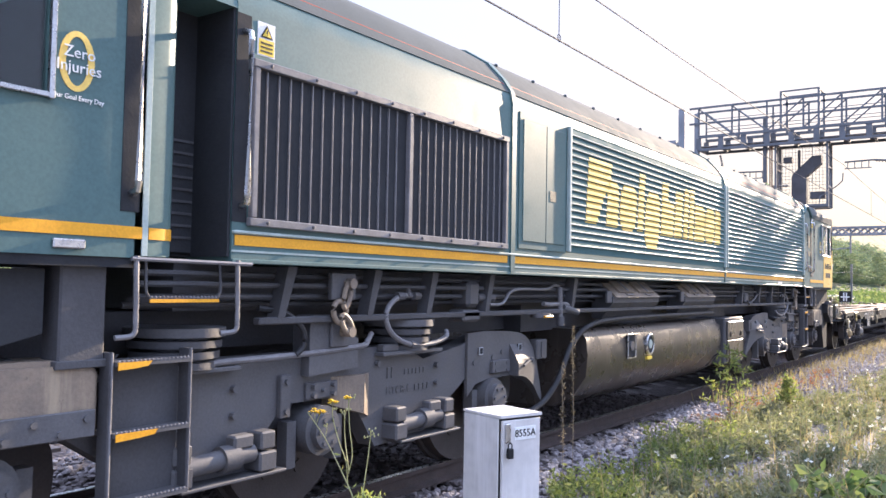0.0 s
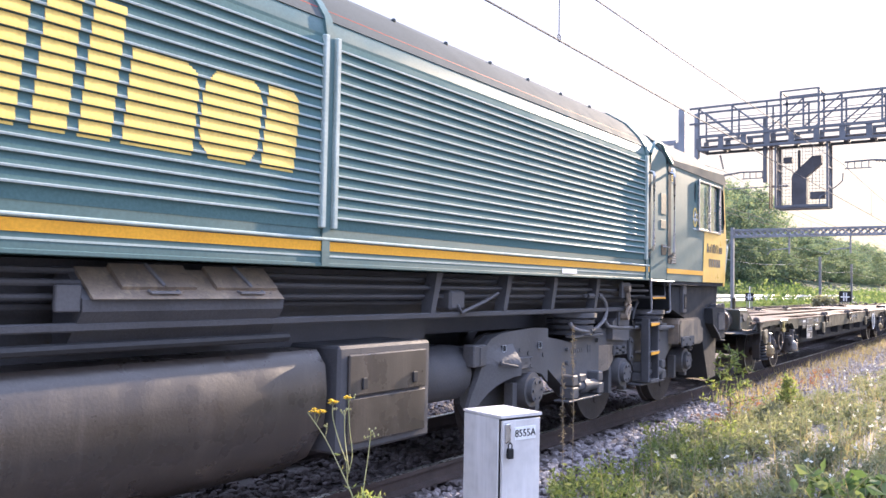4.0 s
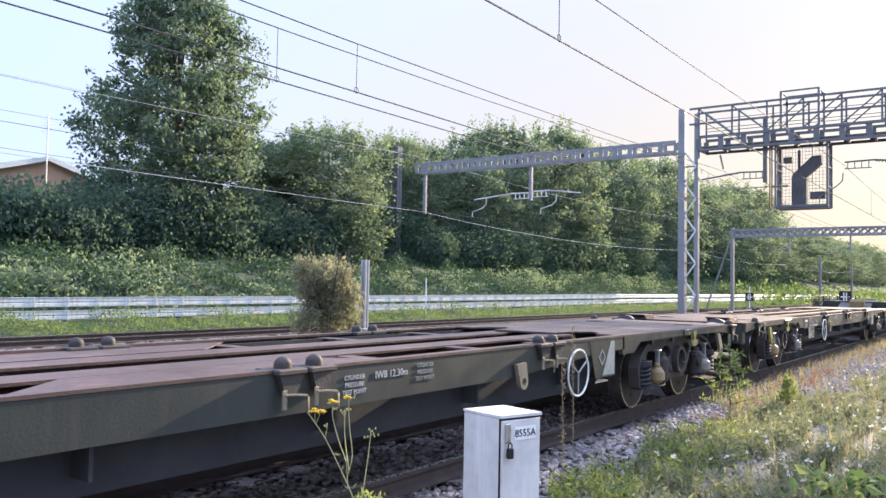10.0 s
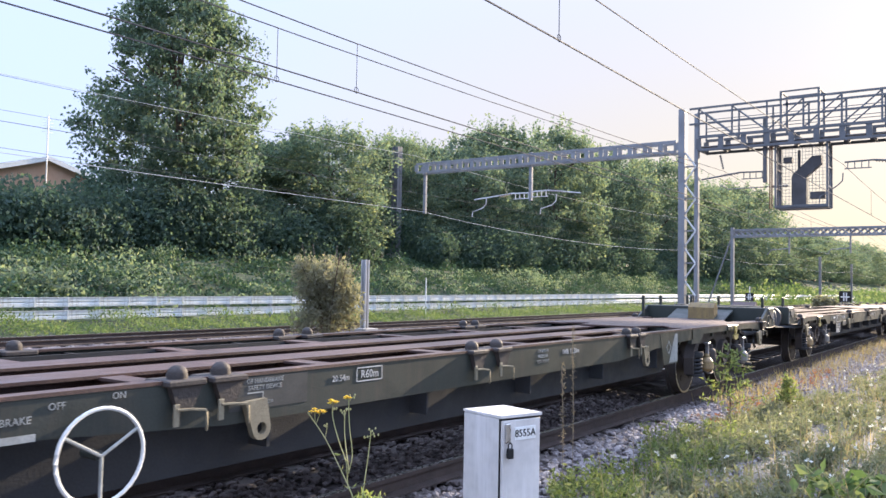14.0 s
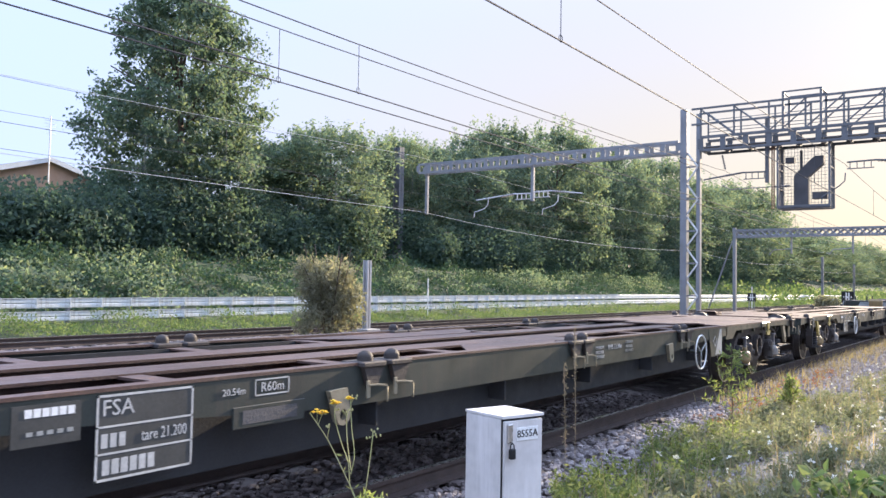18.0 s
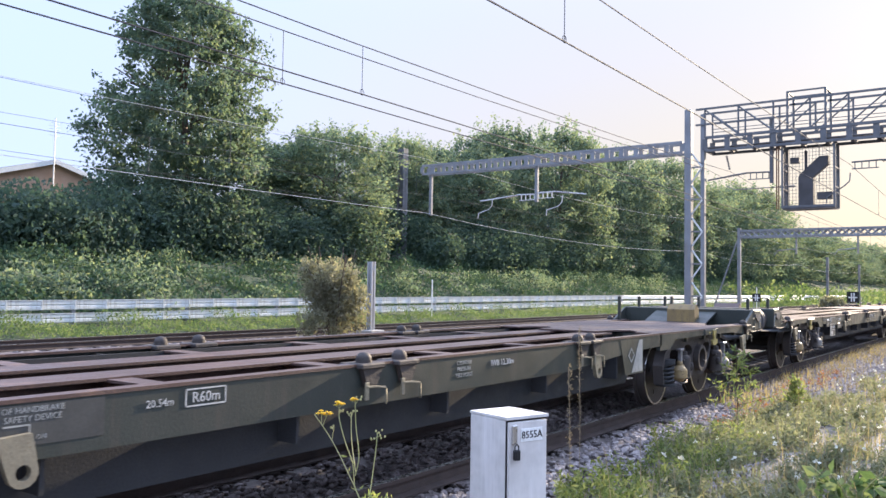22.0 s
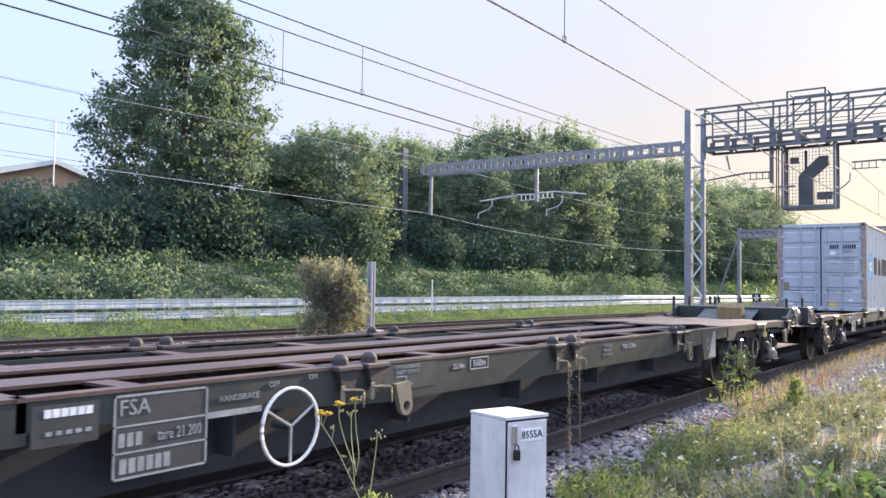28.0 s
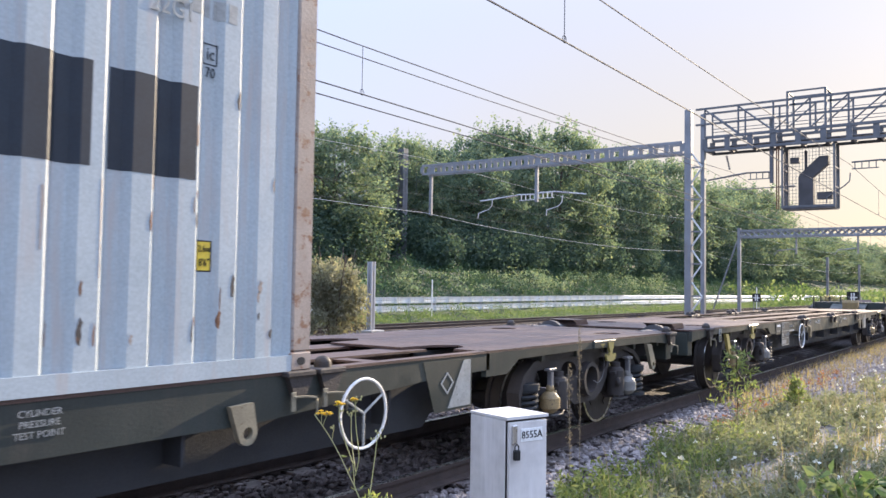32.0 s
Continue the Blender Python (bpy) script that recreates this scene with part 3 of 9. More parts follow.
def batten_beam(bm, x, y0, y1, z0, z1, step, depth=0.5, th=0.06):
    """A box beam along y: four angle chords with upright battens on both faces."""
    for xx in (x, x + depth):
        for zz in (z0, z1 - 0.10):
            box(bm, xx - th / 2, xx + th / 2, y0, y1, zz, zz + 0.10)
        n = max(1, round((y1 - y0) / step))
        for k in range(n + 1):
            yy = y0 + (y1 - y0) * k / n
            box(bm, xx - 0.02, xx + 0.02, yy - 0.10, yy + 0.10, z0 + 0.1, z1 - 0.1)


def insulator(bm, a, b, r=0.055, n=7):
    a, b = Vector(a), Vector(b)
    cyl(bm, a, b, r * 0.4, 6)
    for k in range(n):
        p = a.lerp(b, (k + 0.5) / n)
        d = (b - a).normalized() * 0.012
        cyl(bm, p - d, p + d, r, 8)


def signal_gantry():
    X = 31.1
    g = thing("signal_gantry", pose(X, 10.4, -0.2), "grey galvanised lattice gantry carrying a signal cage and wires", "gantry")
    up = 0.2
    c = B()
    box(c, -0.16, 0.16, 0.05, 0.30, 0, 8.55 + up, 0.01)
    part("column_leg", c, GALV, g, "broad grey steel channel leg")
    c = B()
    box(c, 0.0, 0.22, -0.42, -0.27, 0, 8.35 + up, 0.01)
    part("column_leg", c, GALV, g)
    for k in range(11):
        z = 0.3 + 0.62 * k
        d = B()
        a, b = ((-0.02, 0.1, z), (-0.02, -0.34, z + 0.6)) if k % 2 else ((-0.02, -0.34, z), (-0.02, 0.1, z + 0.6))
        cyl(d, a, b, 0.034, 6)
        part("lattice_bar", d, WHITEBAR, g)
    for k in range(6):
        d = B()
        box(d, -0.02, 0.02, -0.3, 0.2, 0.28 + 1.24 * k, 0.34 + 1.24 * k)
        part("lattice_bar", d, GALV, g)
    base = B()
    box(base, -0.6, 0.8, -0.75, 0.65, -0.05, 0.32, 0.03)
    part("footing", base, CONC, g)
    b = B()
    batten_beam(b, 0.0, 0.43, 13.1, 6.88 + up, 7.38 + up, 0.62)
    part("portal_beam", b, GALV, g, "battened box beam over the far lines")
    b = B()
    batten_beam(b, -0.05, -0.46, -18.0, 6.86 + up, 7.46 + up, -0.85, 0.95, 0.08)
    for k in range(20):
        y = -0.5 - 0.85 * k
        box(b, -0.05, 0.9, y - 0.03, y + 0.03, 6.86 + up, 6.94 + up)
    part("walkway_beam", b, GALVDK, g, "deep battened walkway beam")
    fl = B()
    box(fl, -0.03, 0.88, -18, -0.5, 7.02 + up, 7.05 + up)
    part("walkway_floor", fl, GALVDK, g)
    for x in (-0.02, 0.92):
        t = B()
        for z in (8.50, 7.9) if x < 0.5 else (8.5,):
            box(t, x - 0.035, x + 0.035, -18, -0.1, z + up, z + up + 0.07)
        part("top_chord", t, GALVDK, g)
        for k in range(13):
            y = -0.45 - 1.25 * k
            t = B()
            cyl(t, (x, y, 7.4 + up), (x, y, 8.53 + up), 0.035, 6)
            part("upright", t, GALVDK, g)
            t = B()
            a, bb = ((x, y, 8.5 + up), (x, y - 1.25, 7.45 + up)) if k < 2 else ((x, y, 7.45 + up), (x, y - 1.25, 8.5 + up))
            cyl(t, a, bb, 0.028, 6)
            part("diagonal", t, GALVDK, g)
    for z in (7.68, 7.8, 8.15):
        t = B()
        cyl(t, (0.45, -18, z + up), (0.45, -0.6, z + up), 0.014, 5)
        part("handrail", t, GALVDK, g)
    pl = B()
    for y in (-3.45, -4.72):
        for x in (-0.05, 0.92):
            box(pl, x - 0.035, x + 0.035, y - 0.04, y + 0.04, 7.4 + up, 8.82 + up)
        box(pl, -0.05, 0.92, y - 0.03, y + 0.03, 8.78 + up, 8.83 + up)
    for x in (-0.05, 0.92):
        box(pl, x - 0.03, x + 0.03, -4.72, -3.45, 8.78 + up, 8.83 + up)
    part("raised_guard_frame", pl, GALVDK, g)
    # drop tubes with registration arms
    for y, z0, z1 in ((-2.84, 5.56, 7.95), (6.98, 5.32, 7.45), (12.72, 4.96, 7.25)):
        d = B()
        box(d, 0.14, 0.28, y - 0.07, y + 0.07, z0 + up, z1 + up, 0.01)
        part("drop_post", d, GALV if y > 0 else GALVDK, g)
    for y0, y1, z in ((-2.84, -0.5, 5.85), (6.98, 9.9, 5.55), (6.98, 4.6, 5.6), (-5.5, -8.5, 6.0)):
        a = B()
        s = 1 if y1 > y0 else -1
        tube(a, [(0.2, y0, z + 0.12 + up), (0.2, y0 + s * 0.9, z + 0.14 + up), (0.2, y1, z + up - 0.05)], 0.032, 6)
        for k in range(4):
            box(a, 0.18, 0.22, y0 + s * (0.1 + 0.22 * k) - 0.015, y0 + s * (0.1 + 0.22 * k) + 0.015, z - 0.12 + up, z + 0.12 + up)
        box(a, 0.17, 0.23, min(y0, y0 + s * 0.85), max(y0, y0 + s * 0.85), z - 0.13 + up, z - 0.10 + up)
        arm = part("cantilever_arm", a, FEEDER if y0 > 0 else GALVDK, g)
        i = B()
        insulator(i, (0.2, y0 + s * 0.95, z + 0.12 + up), (0.2, y0 + s * 1.6, z + 0.05 + up))
        part("insulator", i, PORC, arm)
    for y0, y1 in ((9.25, 9.99), (5.72, 6.47), (-0.35, 0.4), (-5.45, -4.7)):
        a = B()
        z = 5.55 if y0 > 0 else 5.75
        tube(a, [(0.2, y0, z + up), (0.2, y0 + 0.02, z - 0.28 + up), (0.2, y0 + 0.2, z - 0.45 + up), (0.2, y1, 4.95 + up), (0.2, y1 + 0.02, 4.72 + up)], 0.022, 6)
        part("registration_arm", a, FEEDER if y0 > 0 else GALVDK, g, "cranked registration arm holding a wire")
    for yy, zz in ((-2.7, 5.4),):
        i = B()
        insulator(i, (0.2, -2.84 - 0.8, zz + up), (0.2, -2.84 - 0.25, zz + up), 0.06, 6)
        tube(i, [(0.2, -3.2, zz + up), (0.2, -1.5, zz - 0.02 + up), (0.2, -1.2, zz + 0.15 + up)], 0.02, 5)
        part("insulator", i, PORC, g)
    i = B()
    insulator(i, (0.2, -1.32, 6.15 + up), (0.2, -1.2, 6.7 + up), 0.05, 6)
    part("insulator", i, PORC, g)
    # signal cage
    y0, y1, z0, z1 = -4.97, -3.24, 4.58 + up, 6.95 + up
    c = B()
    box(c, 0.05, 0.85, y0, y1, z0 - 0.03, z0 + 0.02)
    cage = part("signal_cage", c, GALVDK, g, "dark caged platform hanging below the gantry")

    def piece(name, bm):
        part(name, bm, GALVDK, cage)
    for x in (0.05, 0.85):
        for y in (y0, y1):
            piece("cage_post", box(B(), x - 0.035, x + 0.035, y - 0.035, y + 0.035, z0, z1))
        piece("cage_rail", box(B(), x - 0.03, x + 0.03, y0, y1, z0 + 0.02, z0 + 0.10))
    for y in (y0, y1):
        for z in (z0 + 0.7, z0 + 1.4):
            piece("cage_rail", box(B(), 0.05, 0.85, y - 0.025, y + 0.025, z, z + 0.05))
        for k in range(7):
            x = 0.1 + 0.105 * k
            piece("cage_bar", box(B(), x - 0.008, x + 0.008, y - 0.01, y + 0.01, z0, z1))
        piece("cage_brace", cyl(B(), (0.05, y, z0), (0.85, y, z0 + 1.3), 0.02, 5))
    for k in range(15):
        y = y0 + 0.06 + (y1 - y0 - 0.12) * k / 14
        piece("mesh_wire", box(B(), 0.845, 0.855, y - 0.006, y + 0.006, z0 + 0.1, z1))
    for k in range(18):
        z = z0 + 0.12 + 0.125 * k
        piece("mesh_wire", box(B(), 0.857, 0.866, y0, y1, z - 0.006, z + 0.006))
    lad = B()
    for y in (-3.05, -3.12):
        box(lad, 0.0, 0.05, y - 0.02, y + 0.02, z0 - 0.02, z1)
    part("cage_ladder", lad, RUSTY, g)
    sg = B()
    prism(sg, [(-3.72, 4.64 + up), (-4.22, 4.64 + up), (-4.22, 5.72 + up), (-4.72, 6.16 + up), (-4.72, 6.45 + up), (-4.42, 6.45 + up), (-3.78, 5.85 + up), (-3.72, 5.72 + up)], "x", 0.35, 0.62)
    box(sg, 0.3, 0.6, -4.85, -4.35, 4.9 + up, 5.15 + up)
    box(sg, 0.3, 0.55, -3.75, -3.45, 6.25 + up, 6.45 + up)
    cyl(sg, (0.5, -3.95, 4.6 + up), (0.5, -3.95, 6.7 + up), 0.05, 8)
    part("signal_head", sg, UNDER, g, "black signal unit seen from behind")


signal_gantry()


def mast(x, y, h, w, label, name="line_mast", mat=GALV):
    o = B()
    box(o, -w / 2, w / 2, -w / 2, -w / 2 + 0.03, 0, h)
    box(o, -w / 2, w / 2, w / 2 - 0.03, w / 2, 0, h)
    box(o, -0.02, 0.02, -w / 2, w / 2, 0, h)
    t = thing(name, pose(x, y, ground_z(x, y) - 0.02), label, "mast", "line masts")
    part("post", o, mat, t)
    f = B()
    fw = max(0.32, 0.9 * w)
    box(f, -fw, fw, -fw, fw, -0.1, 0.40, 0.02)
    part("footing", f, CONC, t)
    return t


mast(43.45, 34.5, 7.7, 0.5, "grey steel mast standing among the trees", mat=GALVDK)
mast(19.7, 16.83, 2.55, 0.19, "short cut-off galvanised post on a concrete footing", "stub_post", GALVPALE)
mast(118, 21.5, 6.5, 0.3, "grey line mast further along the line")
mast(150, 22.5, 6.5, 0.3, "grey line mast further along the line")


def far_gantry(x, ytop, y_end, z, label, hx=0.5):
    g = thing("far_gantry", pose(x, ytop, -0.2), label, "gantry", "far gantries")
    b = B()
    L = ytop - y_end
    for xx in (0, hx):
        for zz in (z - 0.55, z):
            box(b, xx - 0.05, xx + 0.05, -L, 0, zz, zz + 0.16)
        n = int(L / 1.05)
        for k in range(n):
            y = -1.05 * k
            for a, c in (((xx, y, z - 0.45), (xx, y - 0.52, z + 0.02)), ((xx, y - 0.52, z + 0.02), (xx, y - 1.05, z - 0.45)), ((xx, y, z + 0.02), (xx, y - 0.52, z - 0.45)), ((xx, y - 0.52, z - 0.45), (xx, y - 1.05, z + 0.02))):
                cyl(b, a, c, 0.05, 4)
    part("beam", b, GALV, g, "lattice beam with diamond openings")
    c = B()
    for y in (-0.05,):
        box(c, -0.1, 0.25, y - 0.12, y + 0.12, 0, z + 0.3)
    part("column", c, GALV, g)
    s = B()
    cyl(s, (0, 0.1, z - 0.8), (0, 2.1, 0.2), 0.07, 6)
    part("stay", s, GALV, g)
    for y in (-4.5, -9.0, -14.0):
        d = B()
        box(d, 0.2, 0.32, y - 0.06, y + 0.06, z - 1.9, z)
        tube(d, [(0.25, y, z - 1.5), (0.25, y + 1.4, z - 1.6), (0.25, y + 1.7, z - 2.0)], 0.04, 5)
        part("drop_post", d, GALV, g)


far_gantry(70, 19.6, -12, 6.75, "pale lattice gantry further up the line")


def track_sign(x, y, size, z):
    s = thing("track_sign", pose(x, y, ground_z(x, y)), "black square line-side sign with a white cross", "sign", "track signs")
    p = B()
    box(p, 0, 0.03, -size / 2, size / 2, z, z + size, 0.01)
    part("panel", p, BLACK, s)
    w = B()
    box(w, -0.006, -0.002, -size * 0.36, size * 0.36, z + size * 0.43, z + size * 0.55)
    box(w, -0.010, -0.006, -size * 0.16, -size * 0.05, z + size * 0.12, z + size * 0.88)
    box(w, -0.010, -0.006, size * 0.05, size * 0.16, z + size * 0.12, z + size * 0.88)
    part("cross_mark", w, WHITE, s)
    for k in (-0.3, 0.3):
        l = B()
        cyl(l, (0.015, k * size, -0.1), (0.015, k * size, z + 0.1), 0.035, 6)
        part("leg", l, GALV, s)


track_sign(76, 11.9, 0.95, 0.95)
track_sign(64, 16.6, 0.62, 1.0)


def barrier():
    t = thing("barrier", pose(0, 25.0, 0.0), "two-tier chalky grey steel barrier along the far verge", "barrier", kind="structure")
    pr = [(-0.02, 0.0), (-0.06, 0.03), (-0.06, 0.12), (-0.025, 0.15), (-0.06, 0.18), (-0.06, 0.27), (-0.02, 0.30), (0.0, 0.30), (0.0, 0.0)]
    pm = mesh_of(prism(B(), pr, "x", 0.012, 1.085), "panel", 20)
    pm.materials.append(WHITEBAR)
    cap = mesh_of(box(B(), 0.0, 1.1, -0.075, 0.01, 0.295, 0.312), "cap_strip")
    cap.materials.append(WHITEBAR)
    sp = mesh_of(box(B(), -0.02, 0.03, -0.085, -0.058, 0.0, 0.3), "joint_strip")
    sp.materials.append(WHITEBAR)
    for tier, z in ((0, 0.64), (1, 0.22)):
        for k in range(46):
            x = 8.0 + 1.1 * k
            dz = 0.004 * (x - 12)
            o = part("panel", pm, WHITEBAR, t)
            o.location = (x, 0, z + dz)
            c = part("cap_strip", cap, WHITE, o)
            j = part("joint_strip", sp, WHITEBAR, o)
        far = B()
        prism(far, pr, "x", 58.6, 170)
        o = part("far_panels", far, WHITEBAR, t)
        o.location = (0, 0, z + 0.004 * 46)
    post = mesh_of(box(B(), -0.05, 0.05, 0.0, 0.12, -0.5, 0.62), "barrier_post")
    post.materials.append(GALV)
    for k in range(50):
        o = part("barrier_post", post, GALV, t)
        o.location = (8.0 + 2.2 * k, 0.012, 0.25 + 0.0088 * k * 1.0)


barrier()


def marker_stake(x, y, h, r, label):
    o = B()
    cyl(o, (0, 0, -0.1), (0, 0, h), r, 8)
    box(o, -0.05, 0.05, -0.012, 0.012, h * 0.45, h * 0.65)
    t = thing("marker_stake", pose(x, y, ground_z(x, y)), label, "marker", "stakes")
    part("stake", o, WHITE, t)


def marker_rod():
    """A white plastic rod with a red end, left lying on the stones between two tracks."""
    t = thing("marker_rod", pose(2.67, 7.16, -0.125, rz=-24), "white plastic rod with red tip lying on ballast", "rod")
    part("rod", cyl(B(), (-0.14, 0, 0), (0.16, 0, 0.01), 0.016, 8), WHITE, t)
    part("tip", cyl(B(), (0.16, 0, 0.01), (0.25, 0, 0.013), 0.021, 8), RED, t, "red end cap")


marker_rod()
marker_stake(33.0, 24.2, 1.9, 0.03, "thin pale marker stake by the barrier")
marker_stake(83.0, 21.5, 2.2, 0.05, "thin pale marker stake beside the far line")


# ---- house beyond the trees ----
def house():
    h = thing("house", pose(24.0, 55.0, 4.6), "brick house with a shallow grey tiled roof behind trees", "house")
    w = B()
    prism(w, [(0, 0), (12.4, 0), (12.4, 3.4), (6.2, 5.2), (0, 3.4)], "y", 0, 9)
    part("wall", w, BRICK, h, "orange-brown brick gable wall")
    for s in (0, 1):
        r = B()
        a, b = ((-0.5, 3.25), (6.2, 5.22)) if s == 0 else ((6.2, 5.22), (12.9, 3.25))
        prism(r, [a, b, (b[0], b[1] + 0.16), (a[0], a[1] + 0.16)], "y", -0.35, 9.3)
        part("roof", r, TILE, h)
        f = B()
        prism(f, [(a[0], a[1] - 0.16), (b[0], b[1] - 0.16), (b[0], b[1] + 0.17), (a[0], a[1] + 0.17)], "y", -0.41, -0.355)
        part("bargeboard", f, WHITE, h, "white painted bargeboard")
    m = B()
    cyl(m, (6.0, -0.45, 2.5), (6.0, -0.45, 8.2), 0.045, 6)
    for k in range(5):
        cyl(m, (5.6 + 0.0 * k, -0.45, 7.0 + 0.22 * k), (6.4, -0.45, 7.0 + 0.22 * k), 0.015, 4)
    part("aerial_mast", m, WHITE, h)


house()


# ---- trees and scrub ----
def trunk_mesh(rng, h, r, spread, limbs=9):
    b = B()
    tube(b, [(0.12 * h * 0.1 * math.sin(k), 0.1 * math.cos(k * 1.3), h * k / 5) for k in range(6)], r, 7)
    for v in b.verts:
        f = 1 - 0.75 * v.co.z / h
        v.co.x *= f
        v.co.y *= f
    for k in range(limbs):
        a = rng.uniform(0, math.tau)
        z = h * rng.uniform(0.28, 0.8)
        L = spread * rng.uniform(0.35, 0.68)
        p = Vector((0, 0, z))
        q = Vector((math.cos(a) * L, math.sin(a) * L, z + h * rng.uniform(0.1, 0.28)))
        mid = p.lerp(q, 0.5) + Vector((0, 0, 0.25))
        tube(b, [p, mid, q], r * 0.28, 5)
        for j in range(2):
            e = q + Vector((rng.uniform(-1, 1), rng.uniform(-1, 1), rng.uniform(0.2, 1.2)))
            tube(b, [mid, e], r * 0.12, 4)
    return b


DOME = (0.72, 0.90, 1.0, 0.86, 0.76, 0.58, 0.25)
ROUND = (0.80, 0.94, 1.0, 0.96, 0.86, 0.66, 0.30)


def crown_points(rng, h, rx, z0, n, clumps, lump=0.22, shape=ROUND):
    """Leaf centres in many flat sprays at the ends of boughs: a domed, uneven crown with gaps."""
    t = rng.random(clumps) ** 0.9
    wide = rx * np.interp(t, (0, 0.12, 0.42, 0.68, 0.8, 0.93, 1.0), shape)
    a = rng.uniform(0, math.tau, clumps)
    wide = wide * (0.92 + 0.07 * np.sin(3 * a + 5 * t) + 0.07 * np.sin(5 * a - 9 * t))
    r = wide * rng.uniform(0.12, 1.0, clumps) ** 0.55
    cs = np.stack([r * np.cos(a), r * np.sin(a), z0 + (h - z0) * t], 1)
    which = rng.integers(0, clumps, n)
    rad = (rx * lump * rng.uniform(0.45, 1.45, clumps))[which]
    d = rng.normal(size=(n, 3))
    d /= np.linalg.norm(d, axis=1)[:, None]
    off = d * (rad * rng.random(n) ** 0.6 * 1.15)[:, None] * np.array([1.0, 1.0, 0.62])
    off[:, 2] -= 0.25 * np.hypot(off[:, 0], off[:, 1])
    p = cs[which] + off
    # loose sprigs that break the outline
    m = n // 9
    j = rng.integers(0, clumps, m // 14 + 1)
    out = cs[j] - np.array([0, 0, z0 + (h - z0) * 0.4])
    out /= np.linalg.norm(out, axis=1)[:, None] + 1e-6
    out[:, 2] += 0.35
    k = rng.integers(0, len(j), m)
    p[:m] = cs[j][k] + out[k] * (rx * rng.uniform(0.0, 0.19, m))[:, None] + rng.normal(size=(m, 3)) * 0.10
    return p


def tree_data(seed, h, rx, z0, n, clumps, size, mat, lump=0.22, shape=ROUND):
    rng = np.random.default_rng(seed)
    v, f = leaf_verts(rng, crown_points(rng, h, rx, z0, n, clumps, lump, shape), size, 0.62)
    me = bpy.data.meshes.new("crown")
    me.from_pydata(v.tolist(), [], f.tolist())
    me.materials.append(mat)
    tm = mesh_of(trunk_mesh(rng, h * 0.82, h * 0.022, rx), "trunk", 50)
    tm.materials.append(BARK)
    return tm, me


def plant_tree(data, x, y, sx, sz, rz, label, name="tree", group="trees on the bank"):
    t = thing(name, pose(x, y, ground_z(x, y) - 0.1, rz=rz) @ Matrix.Diagonal((sx, sx, sz, 1)), label, "tree", group)
    part("trunk", data[0], BARK, t)
    part("crown", data[1], LEAF_TREE, t)
    return t


def woods():
    big = tree_data(5, 13.2, 5.15, 0.8, 52000, 620, 0.21, LEAF_BIG, 0.135, DOME)
    plant_tree(big, 27.0, 36.3, 1.0, 1.0, 20, "tall full-crowned sycamore standing above the other trees", "tall_tree")
    kinds = [tree_data(20 + k, 10.5, 5.3, 0.6, 29000, 330, 0.215, LEAF_TREE, 0.165) for k in range(4)]
    rng = np.random.default_rng(8)
    rows = ((38.3, 36, 7.5, 0.95), (46.0, 36.5, 8.0, 0.62), (50.0, 37, 7.8, 0.75), (54.5, 36, 8.2, 0.8), (60.5, 37, 11.0, 1.05), (69.5, 36, 12.2, 1.05), (78, 37, 10.6, 0.9),
            (84, 37, 12.0, 1.15), (96, 36.5, 13.0, 1.3), (107, 37, 11.8, 1.3), (119, 36, 12.0, 1.4), (132, 37, 13.5, 1.6), (147, 37.5, 10.5, 1.6),
            (165, 38, 9.0, 1.7), (185, 39, 10.0, 1.9), (210, 40, 10.0, 2.1), (240, 41, 10.5, 2.3), (275, 42, 11, 2.5), (315, 43, 11.0, 2.8), (365, 44, 12.0, 3.2), (430, 46, 13.0, 3.6),
            (33, 40, 6.0, 1.1), (42, 43, 7.0, 1.1), (57, 44, 9.0, 1.2), (71, 44, 11.0, 1.3), (90, 44, 10.0, 1.4))
    for k, (x, y, h, s) in enumerate(rows):
        plant_tree(kinds[k % 4], x, y, s, h / 10.0, float(rng.uniform(0, 360)), "leafy broad tree in the dense belt on the bank")


woods()


